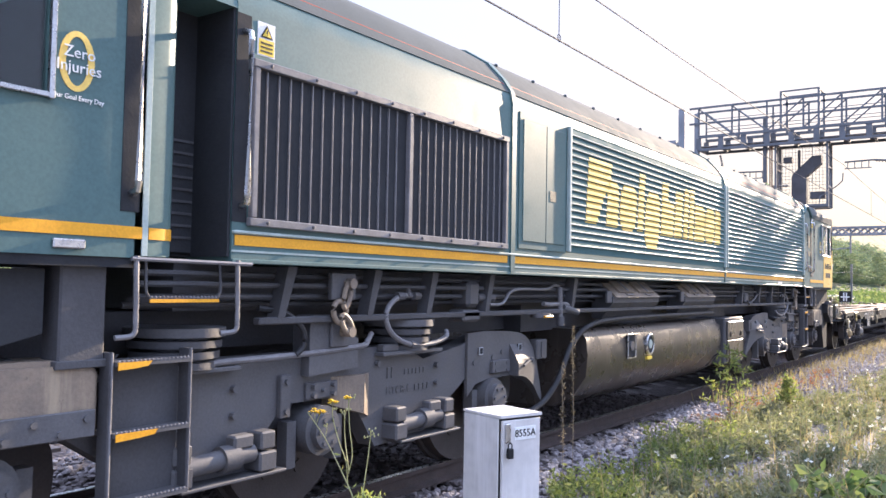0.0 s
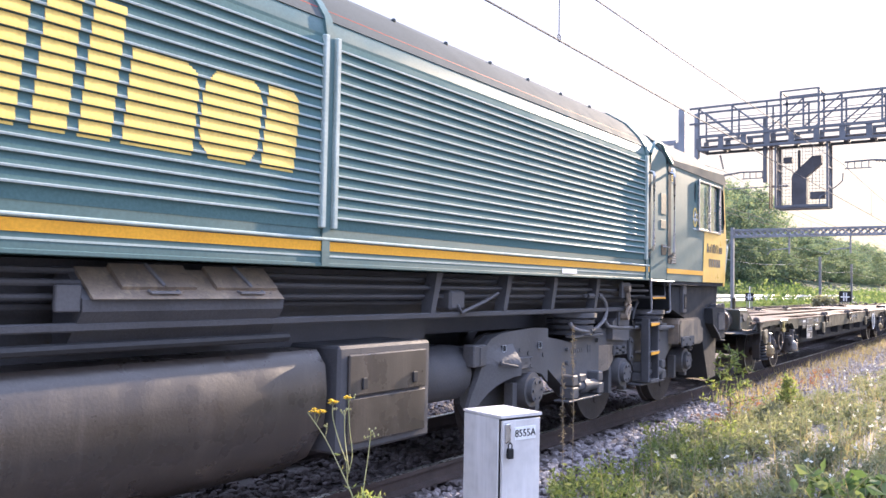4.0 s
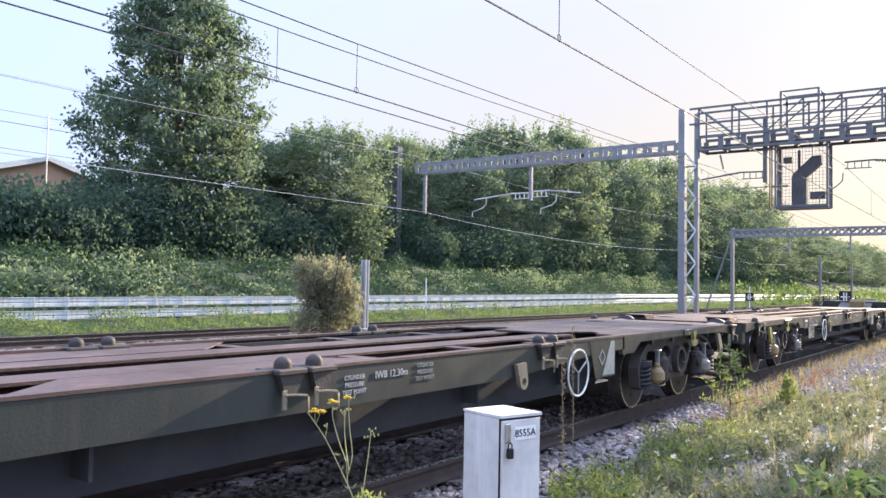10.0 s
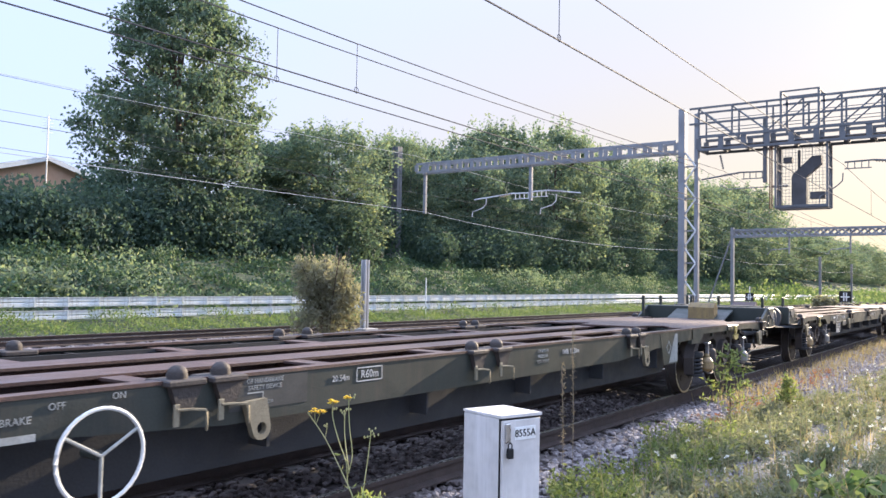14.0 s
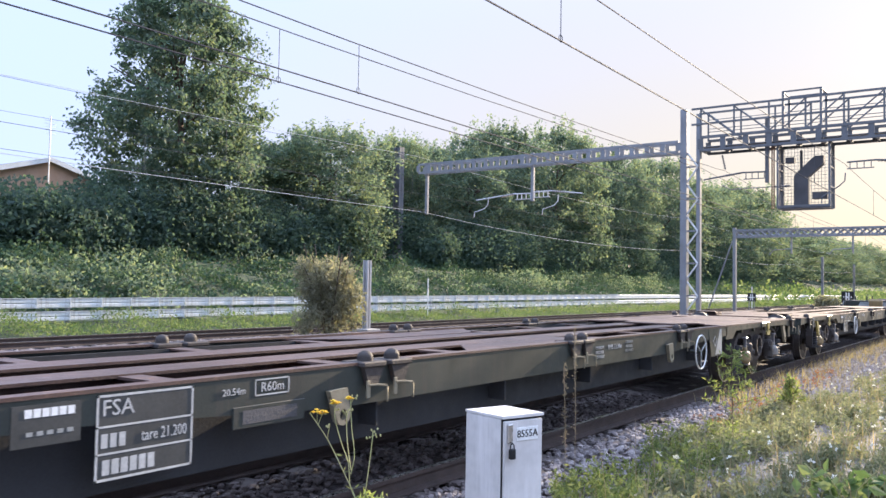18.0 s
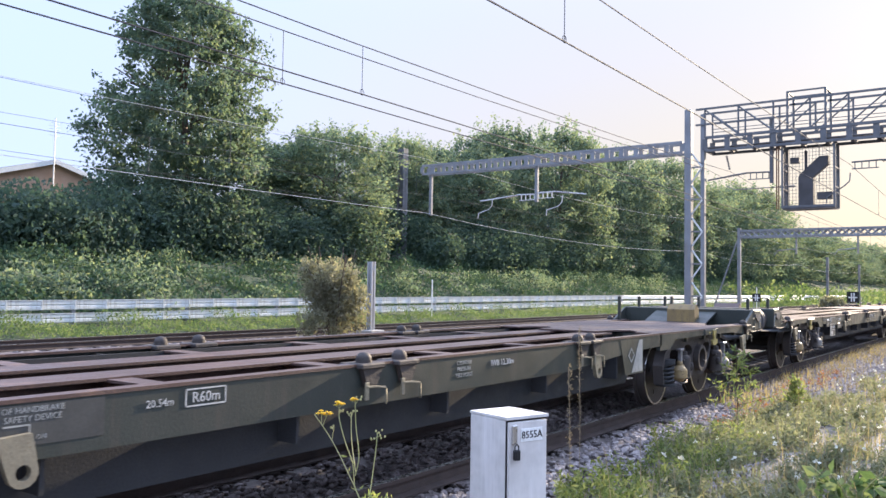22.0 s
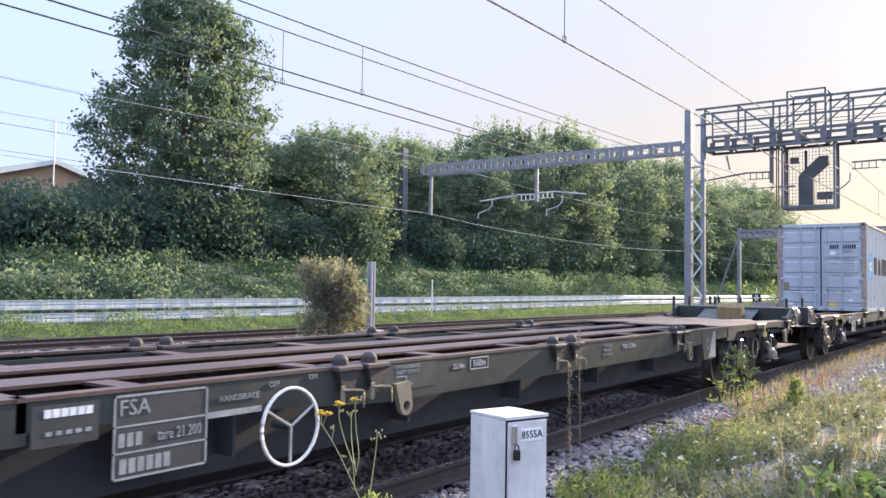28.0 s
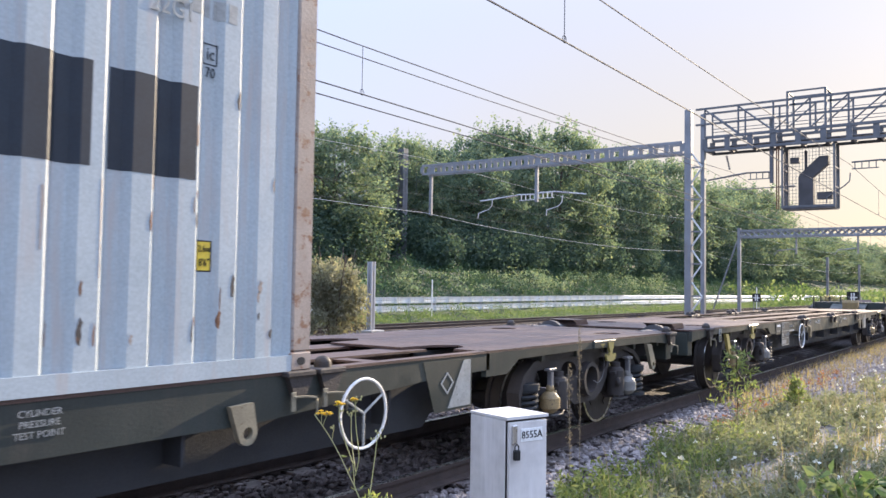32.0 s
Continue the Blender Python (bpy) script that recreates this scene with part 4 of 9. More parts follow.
def scrub():
    """Bramble, hedge and weeds that clothe the bank."""
    rng = np.random.default_rng(14)
    pts = []
    # hedge masses along the upper bank
    for x0, x1, n, yl, yh, zs in ((6, 60, 150, 32.2, 36.0, 2.3), (60, 130, 90, 31.5, 36.5, 3.0), (130, 330, 70, 33, 42, 4.0)):
        for k in range(n):
            x, y = rng.uniform(x0, x1), rng.uniform(yl, yh)
            r = rng.uniform(1.0, 1.9) * (1 if x0 < 60 else 1.35 if x0 < 130 else 2.6)
            z = ground_z(x, y) + rng.uniform(0.2, zs) * (0.6 if x < 20.5 else 1)
            m = int((950 if x0 < 60 else 500 if x0 < 130 else 260))
            d = rng.normal(size=(m, 3))
            d /= np.linalg.norm(d, axis=1)[:, None]
            pts.append(np.array([x, y, z]) + d * (r * rng.random(m) ** 0.25)[:, None] * np.array([1.2, 0.9, 1.0]))
    v, f = leaf_verts(rng, np.concatenate(pts), 0.20, 0.62)
    o = quads("hedge", v, f, LEAF_HEDGE)
    tagged(o, "dense dark green hedge and brambles along the bank", "hedge", kind="stuff")
    n = 95000
    x = 4 + 150 * rng.random(n) ** 1.5
    y = rng.uniform(26.0, 33.5, n)
    drift = 0.5 + 0.5 * np.sin(x * 0.83 + 2.2 * np.sin(y * 0.9) + 1.3 * np.sin(x * 0.31))
    lump = 0.12 + 0.95 * drift ** 3 * (0.6 + 0.4 * np.sin(x * 3.1 + y * 2.0)) + 0.2 * rng.random(n)
    z = ground_z(x, y) + lump * rng.random(n) ** 0.6
    tall = []
    for k in range(60):
        cx, cy, hh, m = 8 + 75 * rng.random() ** 1.3, rng.uniform(26.2, 31.5), rng.uniform(0.3, 0.9), 90
        d = rng.normal(size=(m, 3)) * np.array([0.45, 0.3, 0.0])
        tall.append(np.array([cx, cy, float(ground_z(cx, cy)) + 0.2]) + d + np.stack([np.zeros(m), np.zeros(m), hh * rng.random(m)], 1))
    for cx, cy, hh in ((18.3, 28.0, 1.4), (18.3, 25.9, 1.5), (20.2, 28.2, 1.0), (14.3, 27.6, 0.9), (15.5, 27.5, 0.9), (24.5, 27.0, 0.7), (47.9, 28.0, 1.5), (50.5, 28.0, 1.7), (52.4, 28.3, 1.2), (67.4, 28.0, 1.5), (75.0, 28.5, 1.8), (36.0, 28.3, 1.0)):
        m = 300
        d = rng.normal(size=(m, 3)) * np.array([0.42, 0.35, 0.0]) * (0.6 + 0.4 * hh)
        tall.append(np.array([cx, cy, float(ground_z(cx, cy))]) + d + np.stack([np.zeros(m), np.zeros(m), hh * rng.random(m)], 1))
    tv, tf = leaf_verts(rng, np.concatenate(tall), 0.16, 0.5, -0.2)
    tagged(quads("bramble_shoots", tv, tf, LEAF_TREE), "bright young bramble shoots on the bank", "undergrowth", kind="stuff")
    v, f = leaf_verts(rng, np.stack([x, y, z], 1), 0.155, 0.7)
    o = quads("bank_growth", v, f, LEAF_IVY)
    tagged(o, "low brambles and ivy covering the bank", "undergrowth", kind="stuff")
    n = 52000
    x = 5 + 110 * rng.random(n) ** 1.4
    y = 22.7 + 2.15 * rng.random(n)
    lump = 0.10 + 0.52 * (0.5 + 0.5 * np.sin(x * 1.3 + np.sin(x * 2.9) * 1.4 + y)) ** 3
    z = ground_z(x, y) + lump * rng.random(n) * np.where(y > 25, 0.8, 1.0)
    v, f = leaf_verts(rng, np.stack([x, y, z], 1), 0.10, 0.40, -0.5)
    o = quads("verge_weeds", v, f, LEAF_WEED)
    tagged(o, "sunlit weeds growing before the far barrier", "weeds", kind="stuff")
    n = 16000
    x = 95 + 260 * rng.random(n)
    y = np.where(rng.random(n) < 0.7, 23.0 + 5.5 * rng.random(n), 11.0 + 4.5 * rng.random(n))
    z = ground_z(x, y) + (1.6 * (0.5 + 0.5 * np.sin(x * 0.31 + y)) ** 2 + 0.3) * rng.random(n)
    v, f = leaf_verts(rng, np.stack([x, y, z], 1), 0.5, 0.5, -0.3)
    tagged(quads("far_scrub", v, f, LEAF_WEED), "distant sunlit scrub beside the lines", "undergrowth", kind="stuff")
    n = 9000
    x = 30 + 90 * rng.random(n)
    y = 11.2 + 4.5 * rng.random(n)
    z = ground_z(x, y) + 0.35 * rng.random(n) * (0.5 + 0.5 * np.sin(x * 0.7)) ** 2
    v, f = leaf_verts(rng, np.stack([x, y, z], 1), 0.2, 0.35, -0.6)
    o = quads("sixfoot_grass", v, f, GRASS)
    tagged(o, "dry yellow grass between the lines", "grass", kind="stuff")


scrub()


def bush(x, y, w, h, n, mat, label, seed, size=0.13):
    rng = np.random.default_rng(seed)
    t = thing("bush", pose(x, y, ground_z(x, y) - 0.02), label, "bush", "bushes between the lines")
    st = B()
    for k in range(16):
        a, l = rng.uniform(0, math.tau), rng.uniform(0.2, 0.5) * w
        tube(st, [(0.05 * math.cos(a), 0.05 * math.sin(a), 0), (l * 0.5 * math.cos(a), l * 0.5 * math.sin(a), h * 0.5), (l * math.cos(a), l * math.sin(a), h * rng.uniform(0.75, 1.0))], 0.013, 4)
    part("stem", st, BARK, t)
    cl = rng.normal(size=(46, 3))
    cl /= ((cl ** 4).sum(axis=1) ** 0.25)[:, None]
    cl = cl * np.array([w * 0.37, w * 0.35, h * 0.39]) * rng.uniform(0.35, 1, (46, 1)) + np.array([0, 0, h * 0.5])
    i = rng.integers(0, 46, n)
    d = rng.normal(size=(n, 3))
    d /= np.linalg.norm(d, axis=1)[:, None]
    p = cl[i] + d * (0.22 * h * 0.6 * rng.random(n) ** 0.5)[:, None]
    p[:, 2] = np.maximum(p[:, 2], 0.03)
    v, f = leaf_verts(rng, p, size, 0.34, -0.4)
    quads("foliage", v, f, mat, t)
    return t


bush(17.55, 16.4, 2.30, 2.95, 11000, LEAF_BUSH, "broad grey-brown buddleia bush beside the stub post", 31)
bush(71.0, 12.6, 2.6, 1.5, 2200, LEAF_BUSH, "low grey-green bush between far lines", 33, 0.25)


# ---- lineside cabinet ----
def cabinet():
    c = thing("lineside_cabinet", pose(3.907, 2.352, -0.32, rz=-19), "pale grey steel lineside cabinet with a padlocked door", "cabinet")
    w, d, h = 0.30, 0.315, 1.150
    b = B()
    box(b, 0, w, 0, d, 0.0, h, 0.006)
    part("body", b, CABINET, c)
    t = B()
    prism(t, [(-0.024, h + 0.002), (d + 0.002, h + 0.002), (d + 0.002, h + 0.014), (-0.024, h + 0.018)], "x", -0.002, w + 0.002)
    part("lid", t, CABINET, c)
    dr = B()
    box(dr, 0.012, w - 0.008, -0.022, -0.003, 0.06, h - 0.012, 0.004)
    door = part("door", dr, CABINET, c)
    gp = B()
    box(gp, 0.004, w - 0.002, -0.004, -0.0005, 0.05, h - 0.003)
    part("door_gap", gp, BLACK, c)
    l = B()
    box(l, 0.095, 0.255, -0.0262, -0.0225, h - 0.125, h - 0.052, 0.001)
    lab = part("label_plate", l, LABELW, door)
    text_on("8555A", 0.058, on_side(0.175, -0.0275, h - 0.089), BLACK, lab)
    hs = B()
    box(hs, 0.025, 0.062, -0.04, -0.0225, h - 0.135, h - 0.025, 0.006)
    part("hasp", hs, STEEL, door)
    pl = B()
    box(pl, 0.028, 0.064, -0.062, -0.035, h - 0.215, h - 0.160, 0.004)
    tube(pl, [(0.033, -0.048, h - 0.165), (0.033, -0.048, h - 0.14), (0.046, -0.048, h - 0.127), (0.059, -0.048, h - 0.14), (0.059, -0.048, h - 0.165)], 0.004, 5)
    part("padlock", pl, BLACK, door, "small dark padlock")
    e = B()
    box(e, 0.012, 0.028, -0.024, -0.0225, 0.07, h - 0.03)
    part("door_edge", e, CABINET, door)
    s = B()
    cyl(s, (0.045, -0.02, 0.5), (0.045, -0.04, 0.5), 0.016, 8)
    part("lower_lock", s, STEEL, door)


cabinet()


# ---- near plants ----
def blades(rng, x, y, z, h, w, lean=0.35):
    """Grass blades: bent tapered strips, two quads and a tip each."""
    n = len(x)
    a = rng.uniform(0, math.tau, n)
    dx, dy = np.cos(a), np.sin(a)
    sx, sy = -dy * w / 2, dx * w / 2
    l = lean * h * rng.uniform(0.2, 1.3, n)
    p = np.stack([x, y, z], 1)
    out = []
    for k, t in ((1.0, 0.0), (0.85, 0.5), (0.5, 0.82)):
        c = p + np.stack([dx * l * t * t, dy * l * t * t, h * t], 1)
        s = np.stack([sx * k, sy * k, 0 * sx], 1)
        out += [c - s, c + s]
    out.append(p + np.stack([dx * l, dy * l, h * 0.97], 1))
    v = np.stack(out, 1).reshape(-1, 3)
    o = (np.arange(n) * 7)[:, None]
    f = np.concatenate([o + np.array([0, 1, 3, 2]), o + np.array([2, 3, 5, 4])])
    return v, f.tolist() + (o + np.array([4, 5, 6])).tolist()


def verge():
    rng = np.random.default_rng(21)

    def bare(x, y):
        """The trodden strip of gravel along the verge, and the foot of the cabinet."""
        path = np.abs(y - 2.05 - 0.14 * np.sin(x * 0.9)) < 0.12 + 0.12 * np.sin(x * 2.3)
        return (path & (x > 5.5) & (x < 15)) | ((np.abs(x - 4.1) < 0.4) & (np.abs(y - 2.45) < 0.4)) | (np.hypot(x, y) < 2.8)
    n = 21000
    x = 3.5 + 44 * rng.random(n) ** 1.7
    y = 3.2 - 5.0 * rng.random(n) ** 1.0 + np.clip((x - 12) * 0.02, 0, 0.5)
    keep = (np.sin(x * 1.9) + np.sin(y * 2.7 + x) + rng.normal(size=n) * 0.6 > -0.2) & (~bare(x, y) | (rng.random(n) < 0.22))
    x, y = x[keep], y[keep]
    h = (0.08 + 0.30 * rng.random(len(x)) ** 2) * np.clip(0.45 + (3.5 - y) * 0.35, 0.4, 1.25)
    # a golden fringe of taller grass where the ballast shoulder ends
    m = 3000
    fx = 12.5 + 26 * rng.random(m) ** 1.2
    fy = 3.55 + 0.012 * (fx - 12) + rng.normal(size=m) * 0.28
    x, y, h = np.concatenate([x, fx]), np.concatenate([y, fy]), np.concatenate([h, 0.06 + 0.24 * rng.random(m) ** 1.5])
    v, f = blades(rng, x, y, ground_z(x, y), h, 0.007 + 0.006 * rng.random(len(x)), 0.7)
    tagged(quads("verge_grass", v, f, GRASS), "dry summer grass on the near verge", "grass", kind="stuff")
    n2 = 9000
    xx, yy = -14 + 19 * rng.random(n2), -7 + 9.6 * rng.random(n2)
    far = (np.hypot(xx, yy) > 1.8) & ~((xx > 3.3) & (yy > -2.0)) & (np.sin(xx * 1.3) + np.sin(yy * 1.9 + xx) + rng.normal(size=n2) * 0.7 > -0.3)
    xx, yy = xx[far], yy[far]
    v, f = blades(rng, xx, yy, ground_z(xx, yy), 0.06 + 0.16 * rng.random(len(xx)), 0.008 + 0.006 * rng.random(len(xx)))
    tagged(quads("trodden_grass", v, f, GRASS), "short trodden grass on the near verge", "grass", kind="stuff")

    def herbs(count, x0, x1, y0, y1, h0, h1, power, leaf, r0):
        """Branching weeds: leafy shoots that spread from one foot."""
        out = []
        for k in range(count):
            cx, cy = x0 + (x1 - x0) * rng.random() ** power, rng.uniform(y0, y1)
            if bare(np.array(cx), np.array(cy)) and rng.random() > 0.06:
                continue
            hh = rng.uniform(h0, h1)
            for j in range(rng.integers(3, 7)):
                a, l = rng.uniform(0, math.tau), r0 * rng.uniform(0.3, 1.3)
                m = int(26 * hh / 0.3) + 5
                u = rng.random(m)
                q = np.stack([cx + l * u * math.cos(a), cy + l * u * math.sin(a), ground_z(cx, cy) + hh * u * rng.uniform(0.7, 1.0)], 1)
                out.append(q + rng.normal(size=(m, 3)) * 0.022)
        return leaf_verts(rng, np.concatenate(out), leaf, 0.34, -0.3)
    v, f = herbs(120, 6.2, 10.6, 2.45, 3.45, 0.08, 0.34, 1.0, 0.050, 0.17)
    tagged(quads("verge_weeds", v, f, LEAF_VERGE), "bright green leafy weeds beside the cabinet", "weeds", kind="stuff")
    v, f = herbs(190, 8.6, 15.0, 2.3, 3.25, 0.08, 0.32, 1.1, 0.050, 0.18)
    w, g = herbs(1250, 6.0, 38.0, -1.2, 2.6, 0.08, 0.34, 1.5, 0.055, 0.17)
    tagged(quads("verge_weeds", np.concatenate([v, w]), np.concatenate([f, g + len(v)]), LEAF_DUSTY), "dusty grey-green weeds spread over the near verge", "weeds", kind="stuff")
    # tall dry stems with seed heads
    n = 420
    x = 5.0 + 34 * rng.random(n) ** 1.3
    y = 2.9 - 3.6 * rng.random(n)
    v, f = blades(rng, x, y, ground_z(x, y), rng.uniform(0.3, 0.85, n), np.full(n, 0.006), 0.25)
    tagged(quads("dry_stems", v, f, STRAW), "tall dry grass stems on the verge", "grass", kind="stuff")
    # white daisies
    pts = []
    for k in range(120):
        cx, cy = 7.5 + 13 * rng.random() ** 1.2, 2.9 - 2.2 * rng.random()
        z = ground_z(cx, cy) + rng.uniform(0.10, 0.34)
        for j in range(7):
            pts.append((cx, cy, z))
    v, f = leaf_verts(rng, np.array(pts), 0.032, 0.6, -0.9)
    tagged(quads("white_flowers", v, f, PETALW), "scattered small white flowers among grass", "flowers", kind="stuff")
    pts = []
    for k in range(60):
        cx, cy = 11 + 9 * rng.random(), 3.25 + 0.4 * rng.random()
        m = 14
        pts.append(np.stack([cx + rng.normal(size=m) * 0.09, cy + rng.normal(size=m) * 0.07, ground_z(cx, cy) + 0.12 * rng.random(m)], 1))
    v, f = leaf_verts(rng, np.concatenate(pts), 0.05, 0.5, -0.2)
    tagged(quads("reddish_weeds", v, f, REDLEAF), "low reddish weeds at the ballast edge", "weeds", kind="stuff")


verge()


def ragwort(x, y, top, label, seed):
    """One foot from which thin stems fork; across is the way along which they fan out."""
    rng = np.random.default_rng(seed)
    z0 = float(ground_z(x, y))
    t = thing("ragwort", pose(x, y, z0), label, "plant", "tall plants")
    H = top - z0
    across, deep = Vector((0.574, -0.819, 0.0)), Vector((0.819, 0.574, 0.0))

    def at(r, drop, d=0.0):
        return across * r + deep * d + Vector((0, 0, H - drop))
    st = B()
    main = [Vector((0, 0, 0)), at(0.0, 0.62), at(-0.064, 0.475)]
    tube(st, main, 0.0045, 5)
    left = [main[2], at(-0.186, 0.25, 0.02), at(-0.29, 0.105, 0.03)]
    mid = [main[2], at(-0.075, 0.36), at(-0.11, 0.255, -0.02), at(-0.145, 0.13, -0.03), at(-0.15, 0.06, -0.03)]
    back = [at(-0.06, 0.40), at(-0.088, 0.235, 0.03), at(-0.093, 0.095, 0.04)]
    right = [at(-0.06, 0.42), at(-0.041, 0.315, -0.02), at(-0.058, 0.165, -0.03), at(-0.066, 0.02, -0.03)]
    side = [at(0.006, 0.62), at(0.016, 0.535), at(0.040, 0.315, 0.04), at(0.050, 0.20, 0.05)]
    for way in (left, mid, back, right, side):
        tube(st, bend(way), 0.0030, 5)
    forks = [(left, 0.55, at(-0.218, 0.105, 0.03), True), (left, 0.6, at(-0.25, 0.10, 0.02), True), (left, 0.05, at(-0.178, 0.17, 0.0), False), (mid, 0.8, at(-0.13, 0.085, -0.02), False),
             (mid, 0.85, at(-0.158, 0.045, -0.03), True), (mid, 0.9, at(-0.138, 0.050, -0.03), True), (back, 0.75, at(-0.110, 0.10, 0.03), False), (back, 0.8, at(-0.078, 0.085, 0.05), False),
             (right, 0.85, at(-0.036, 0.010, -0.03), False), (right, 0.9, at(-0.072, 0.022, -0.03), True), (side, 0.7, at(0.034, 0.235, 0.05), False), (side, 0.75, at(0.066, 0.225, 0.05), False), (side, 0.8, at(0.044, 0.195, 0.05), False)]
    for way, u, tip, blooms in forks:
        a = way[-2].lerp(way[-1], u)
        tube(st, [a, a.lerp(tip, 0.5) + Vector((0, 0, 0.006)), tip], 0.0019, 4)
        heads = B()
        for j in range(5 if blooms else 3):
            e = tip + Vector((rng.normal() * 0.011, rng.normal() * 0.011, rng.uniform(-0.008, 0.012)))
            ball(st, e, 0.0055, 5, 4, 1.3)
            if blooms:
                ball(heads, e + Vector((0, 0, 0.006)), 0.008, 7, 4, 0.6)
                for i in range(9):
                    f = i * math.tau / 9
                    q = Vector((math.cos(f), math.sin(f), 0.25))
                    g = Vector((-math.sin(f), math.cos(f), 0)) * 0.003
                    heads.faces.new([heads.verts.new(v) for v in (e + q * 0.003, e + q * 0.012 + g * 1.5, e + q * 0.019, e + q * 0.012 - g * 1.5)])
        if blooms:
            part("flower_head", heads, FLOWER, t, "bright yellow flower head")
        else:
            heads.free()
    part("stem", st, STEMS, t)
    lv = [main[1].lerp(mid[2], u) for u in (0.1, 0.35, 0.6, 0.8)] + [left[0].lerp(left[1], u) for u in (0.3, 0.7)]
    low = rng.normal(size=(260, 3)) * np.array([0.045, 0.045, 0.035]) + np.array(at(0.045, 0.60, 0.02))
    foot = rng.normal(size=(160, 3)) * np.array([0.10, 0.10, 0.05]) + np.array([0, 0, 0.12])
    v, f = leaf_verts(rng, np.concatenate([np.array([p[:] for p in lv]), low, foot]), 0.040, 0.3, -0.3)
    quads("leaves", v, f, LEAF_VERGE, t)


def dead_stalk(x, y, top, label, seed):
    rng = np.random.default_rng(seed)
    z0 = float(ground_z(x, y))
    t = thing("dead_stalk", pose(x, y, z0), label, "plant", "tall plants")
    H = top - z0
    st = tube(B(), [(0, 0, 0), (0.01, 0.0, H * 0.5), (0.0, 0.015, H)], 0.0035, 5)
    part("stem", st, STRAW, t)
    n = 170
    u = rng.random(n) ** 0.8
    p = np.stack([rng.normal(size=n) * 0.007, rng.normal(size=n) * 0.007, H * (0.28 + 0.74 * u)], 1)
    v, f = leaf_verts(rng, p, 0.024, 0.25, -0.6)
    quads("seed_head", v, f, STRAW, t, "fuzzy dried seed heads")


ragwort(3.34, 2.86, 0.975, "spindly ragwort with yellow flower heads beside the cabinet", 41)
dead_stalk(6.78, 3.3, 1.19, "tall dried brown seed stalk at the ballast edge", 43)
dead_stalk(6.58, 3.3, 0.87, "tall dried brown seed stalk at the ballast edge", 44)


def sapling(x, y, h, seed):
    rng = np.random.default_rng(seed)
    t = thing("sapling", pose(x, y, ground_z(x, y) - 0.02), "young feathery green sapling at the trackside", "sapling", "tall plants")
    s = B()
    tube(s, [(0, 0, 0), (0.01, 0.01, h * 0.5), (0, 0.02, h)], 0.009, 5)
    pts = []
    for k in range(17):
        z = h * (0.26 + 0.72 * k / 17)
        a = k * 2.4
        l = 0.34 * h * (1.15 - 0.95 * k / 17)
        tip = Vector((l * math.cos(a), l * math.sin(a), z + l * 0.35))
        part("twig", tube(B(), [(0, 0, z), tip], 0.004, 4), BARK, t)
        for j in range(24):
            pts.append(np.array(Vector((0, 0, z)).lerp(tip, 0.2 + 0.85 * j / 24)) + rng.normal(size=3) * 0.012)
    part("stem", s, BARK, t)
    v, f = leaf_verts(rng, np.array(pts), 0.075, 0.30, -0.2)
    quads("leaves", v, f, LEAF_VERGE, t)


sapling(11.1, 3.12, 1.18, 51)
sapling(13.4, 2.9, 0.6, 52)




def bramble(x, y, h, seed):
    rng = np.random.default_rng(seed)
    t = thing("bramble", pose(x, y, ground_z(x, y)), "broad-leaved bramble sprout on the near verge", "plant", "tall plants")
    pts = []
    for k in range(6):
        a, l = rng.uniform(0, math.tau), rng.uniform(0.15, 0.4)
        way = [(0, 0, 0), (l * 0.4 * math.cos(a), l * 0.4 * math.sin(a), h * 0.7), (l * math.cos(a), l * math.sin(a), h * rng.uniform(0.75, 1.05))]
        part("stem", tube(B(), way, 0.005, 5), STEMS, t)
        for j in range(9):
            pts.append(Vector(way[1]).lerp(Vector(way[2]), rng.uniform(-0.6, 1.0)) + Vector(rng.normal(size=3) * 0.025))
    v, f = leaf_verts(rng, np.array([p[:] for p in pts]), 0.125, 0.62, 0.0)
    quads("leaves", v, f, LEAF_WEED, t)


bramble(6.75, 1.08, 0.50, 71)
bramble(7.3, 0.95, 0.42, 72)
bramble(6.1, 0.62, 0.34, 73)
# ---- locomotive ----
# Train space: x from the leading end, y = 0 on the track's middle, z = 0 on the rails.
HALF = 1.325


def body_outline(h=0.0):
    half = [(HALF, 1.67), (HALF, 3.14 + h), (1.30, 3.26 + h), (1.22, 3.38 + h), (1.06, 3.55 + h), (0.82, 3.70 + h), (0.45, 3.80 + h), (0.0, 3.83 + h)]
    return half + [(-y, z) for y, z in half[-2::-1]]


def sheet(bm, x0, x1, z0, z1, y, th=0.004):
    """A thin panel lying on the near side."""
    return box(bm, x0, x1, y - th, y, z0, z1)


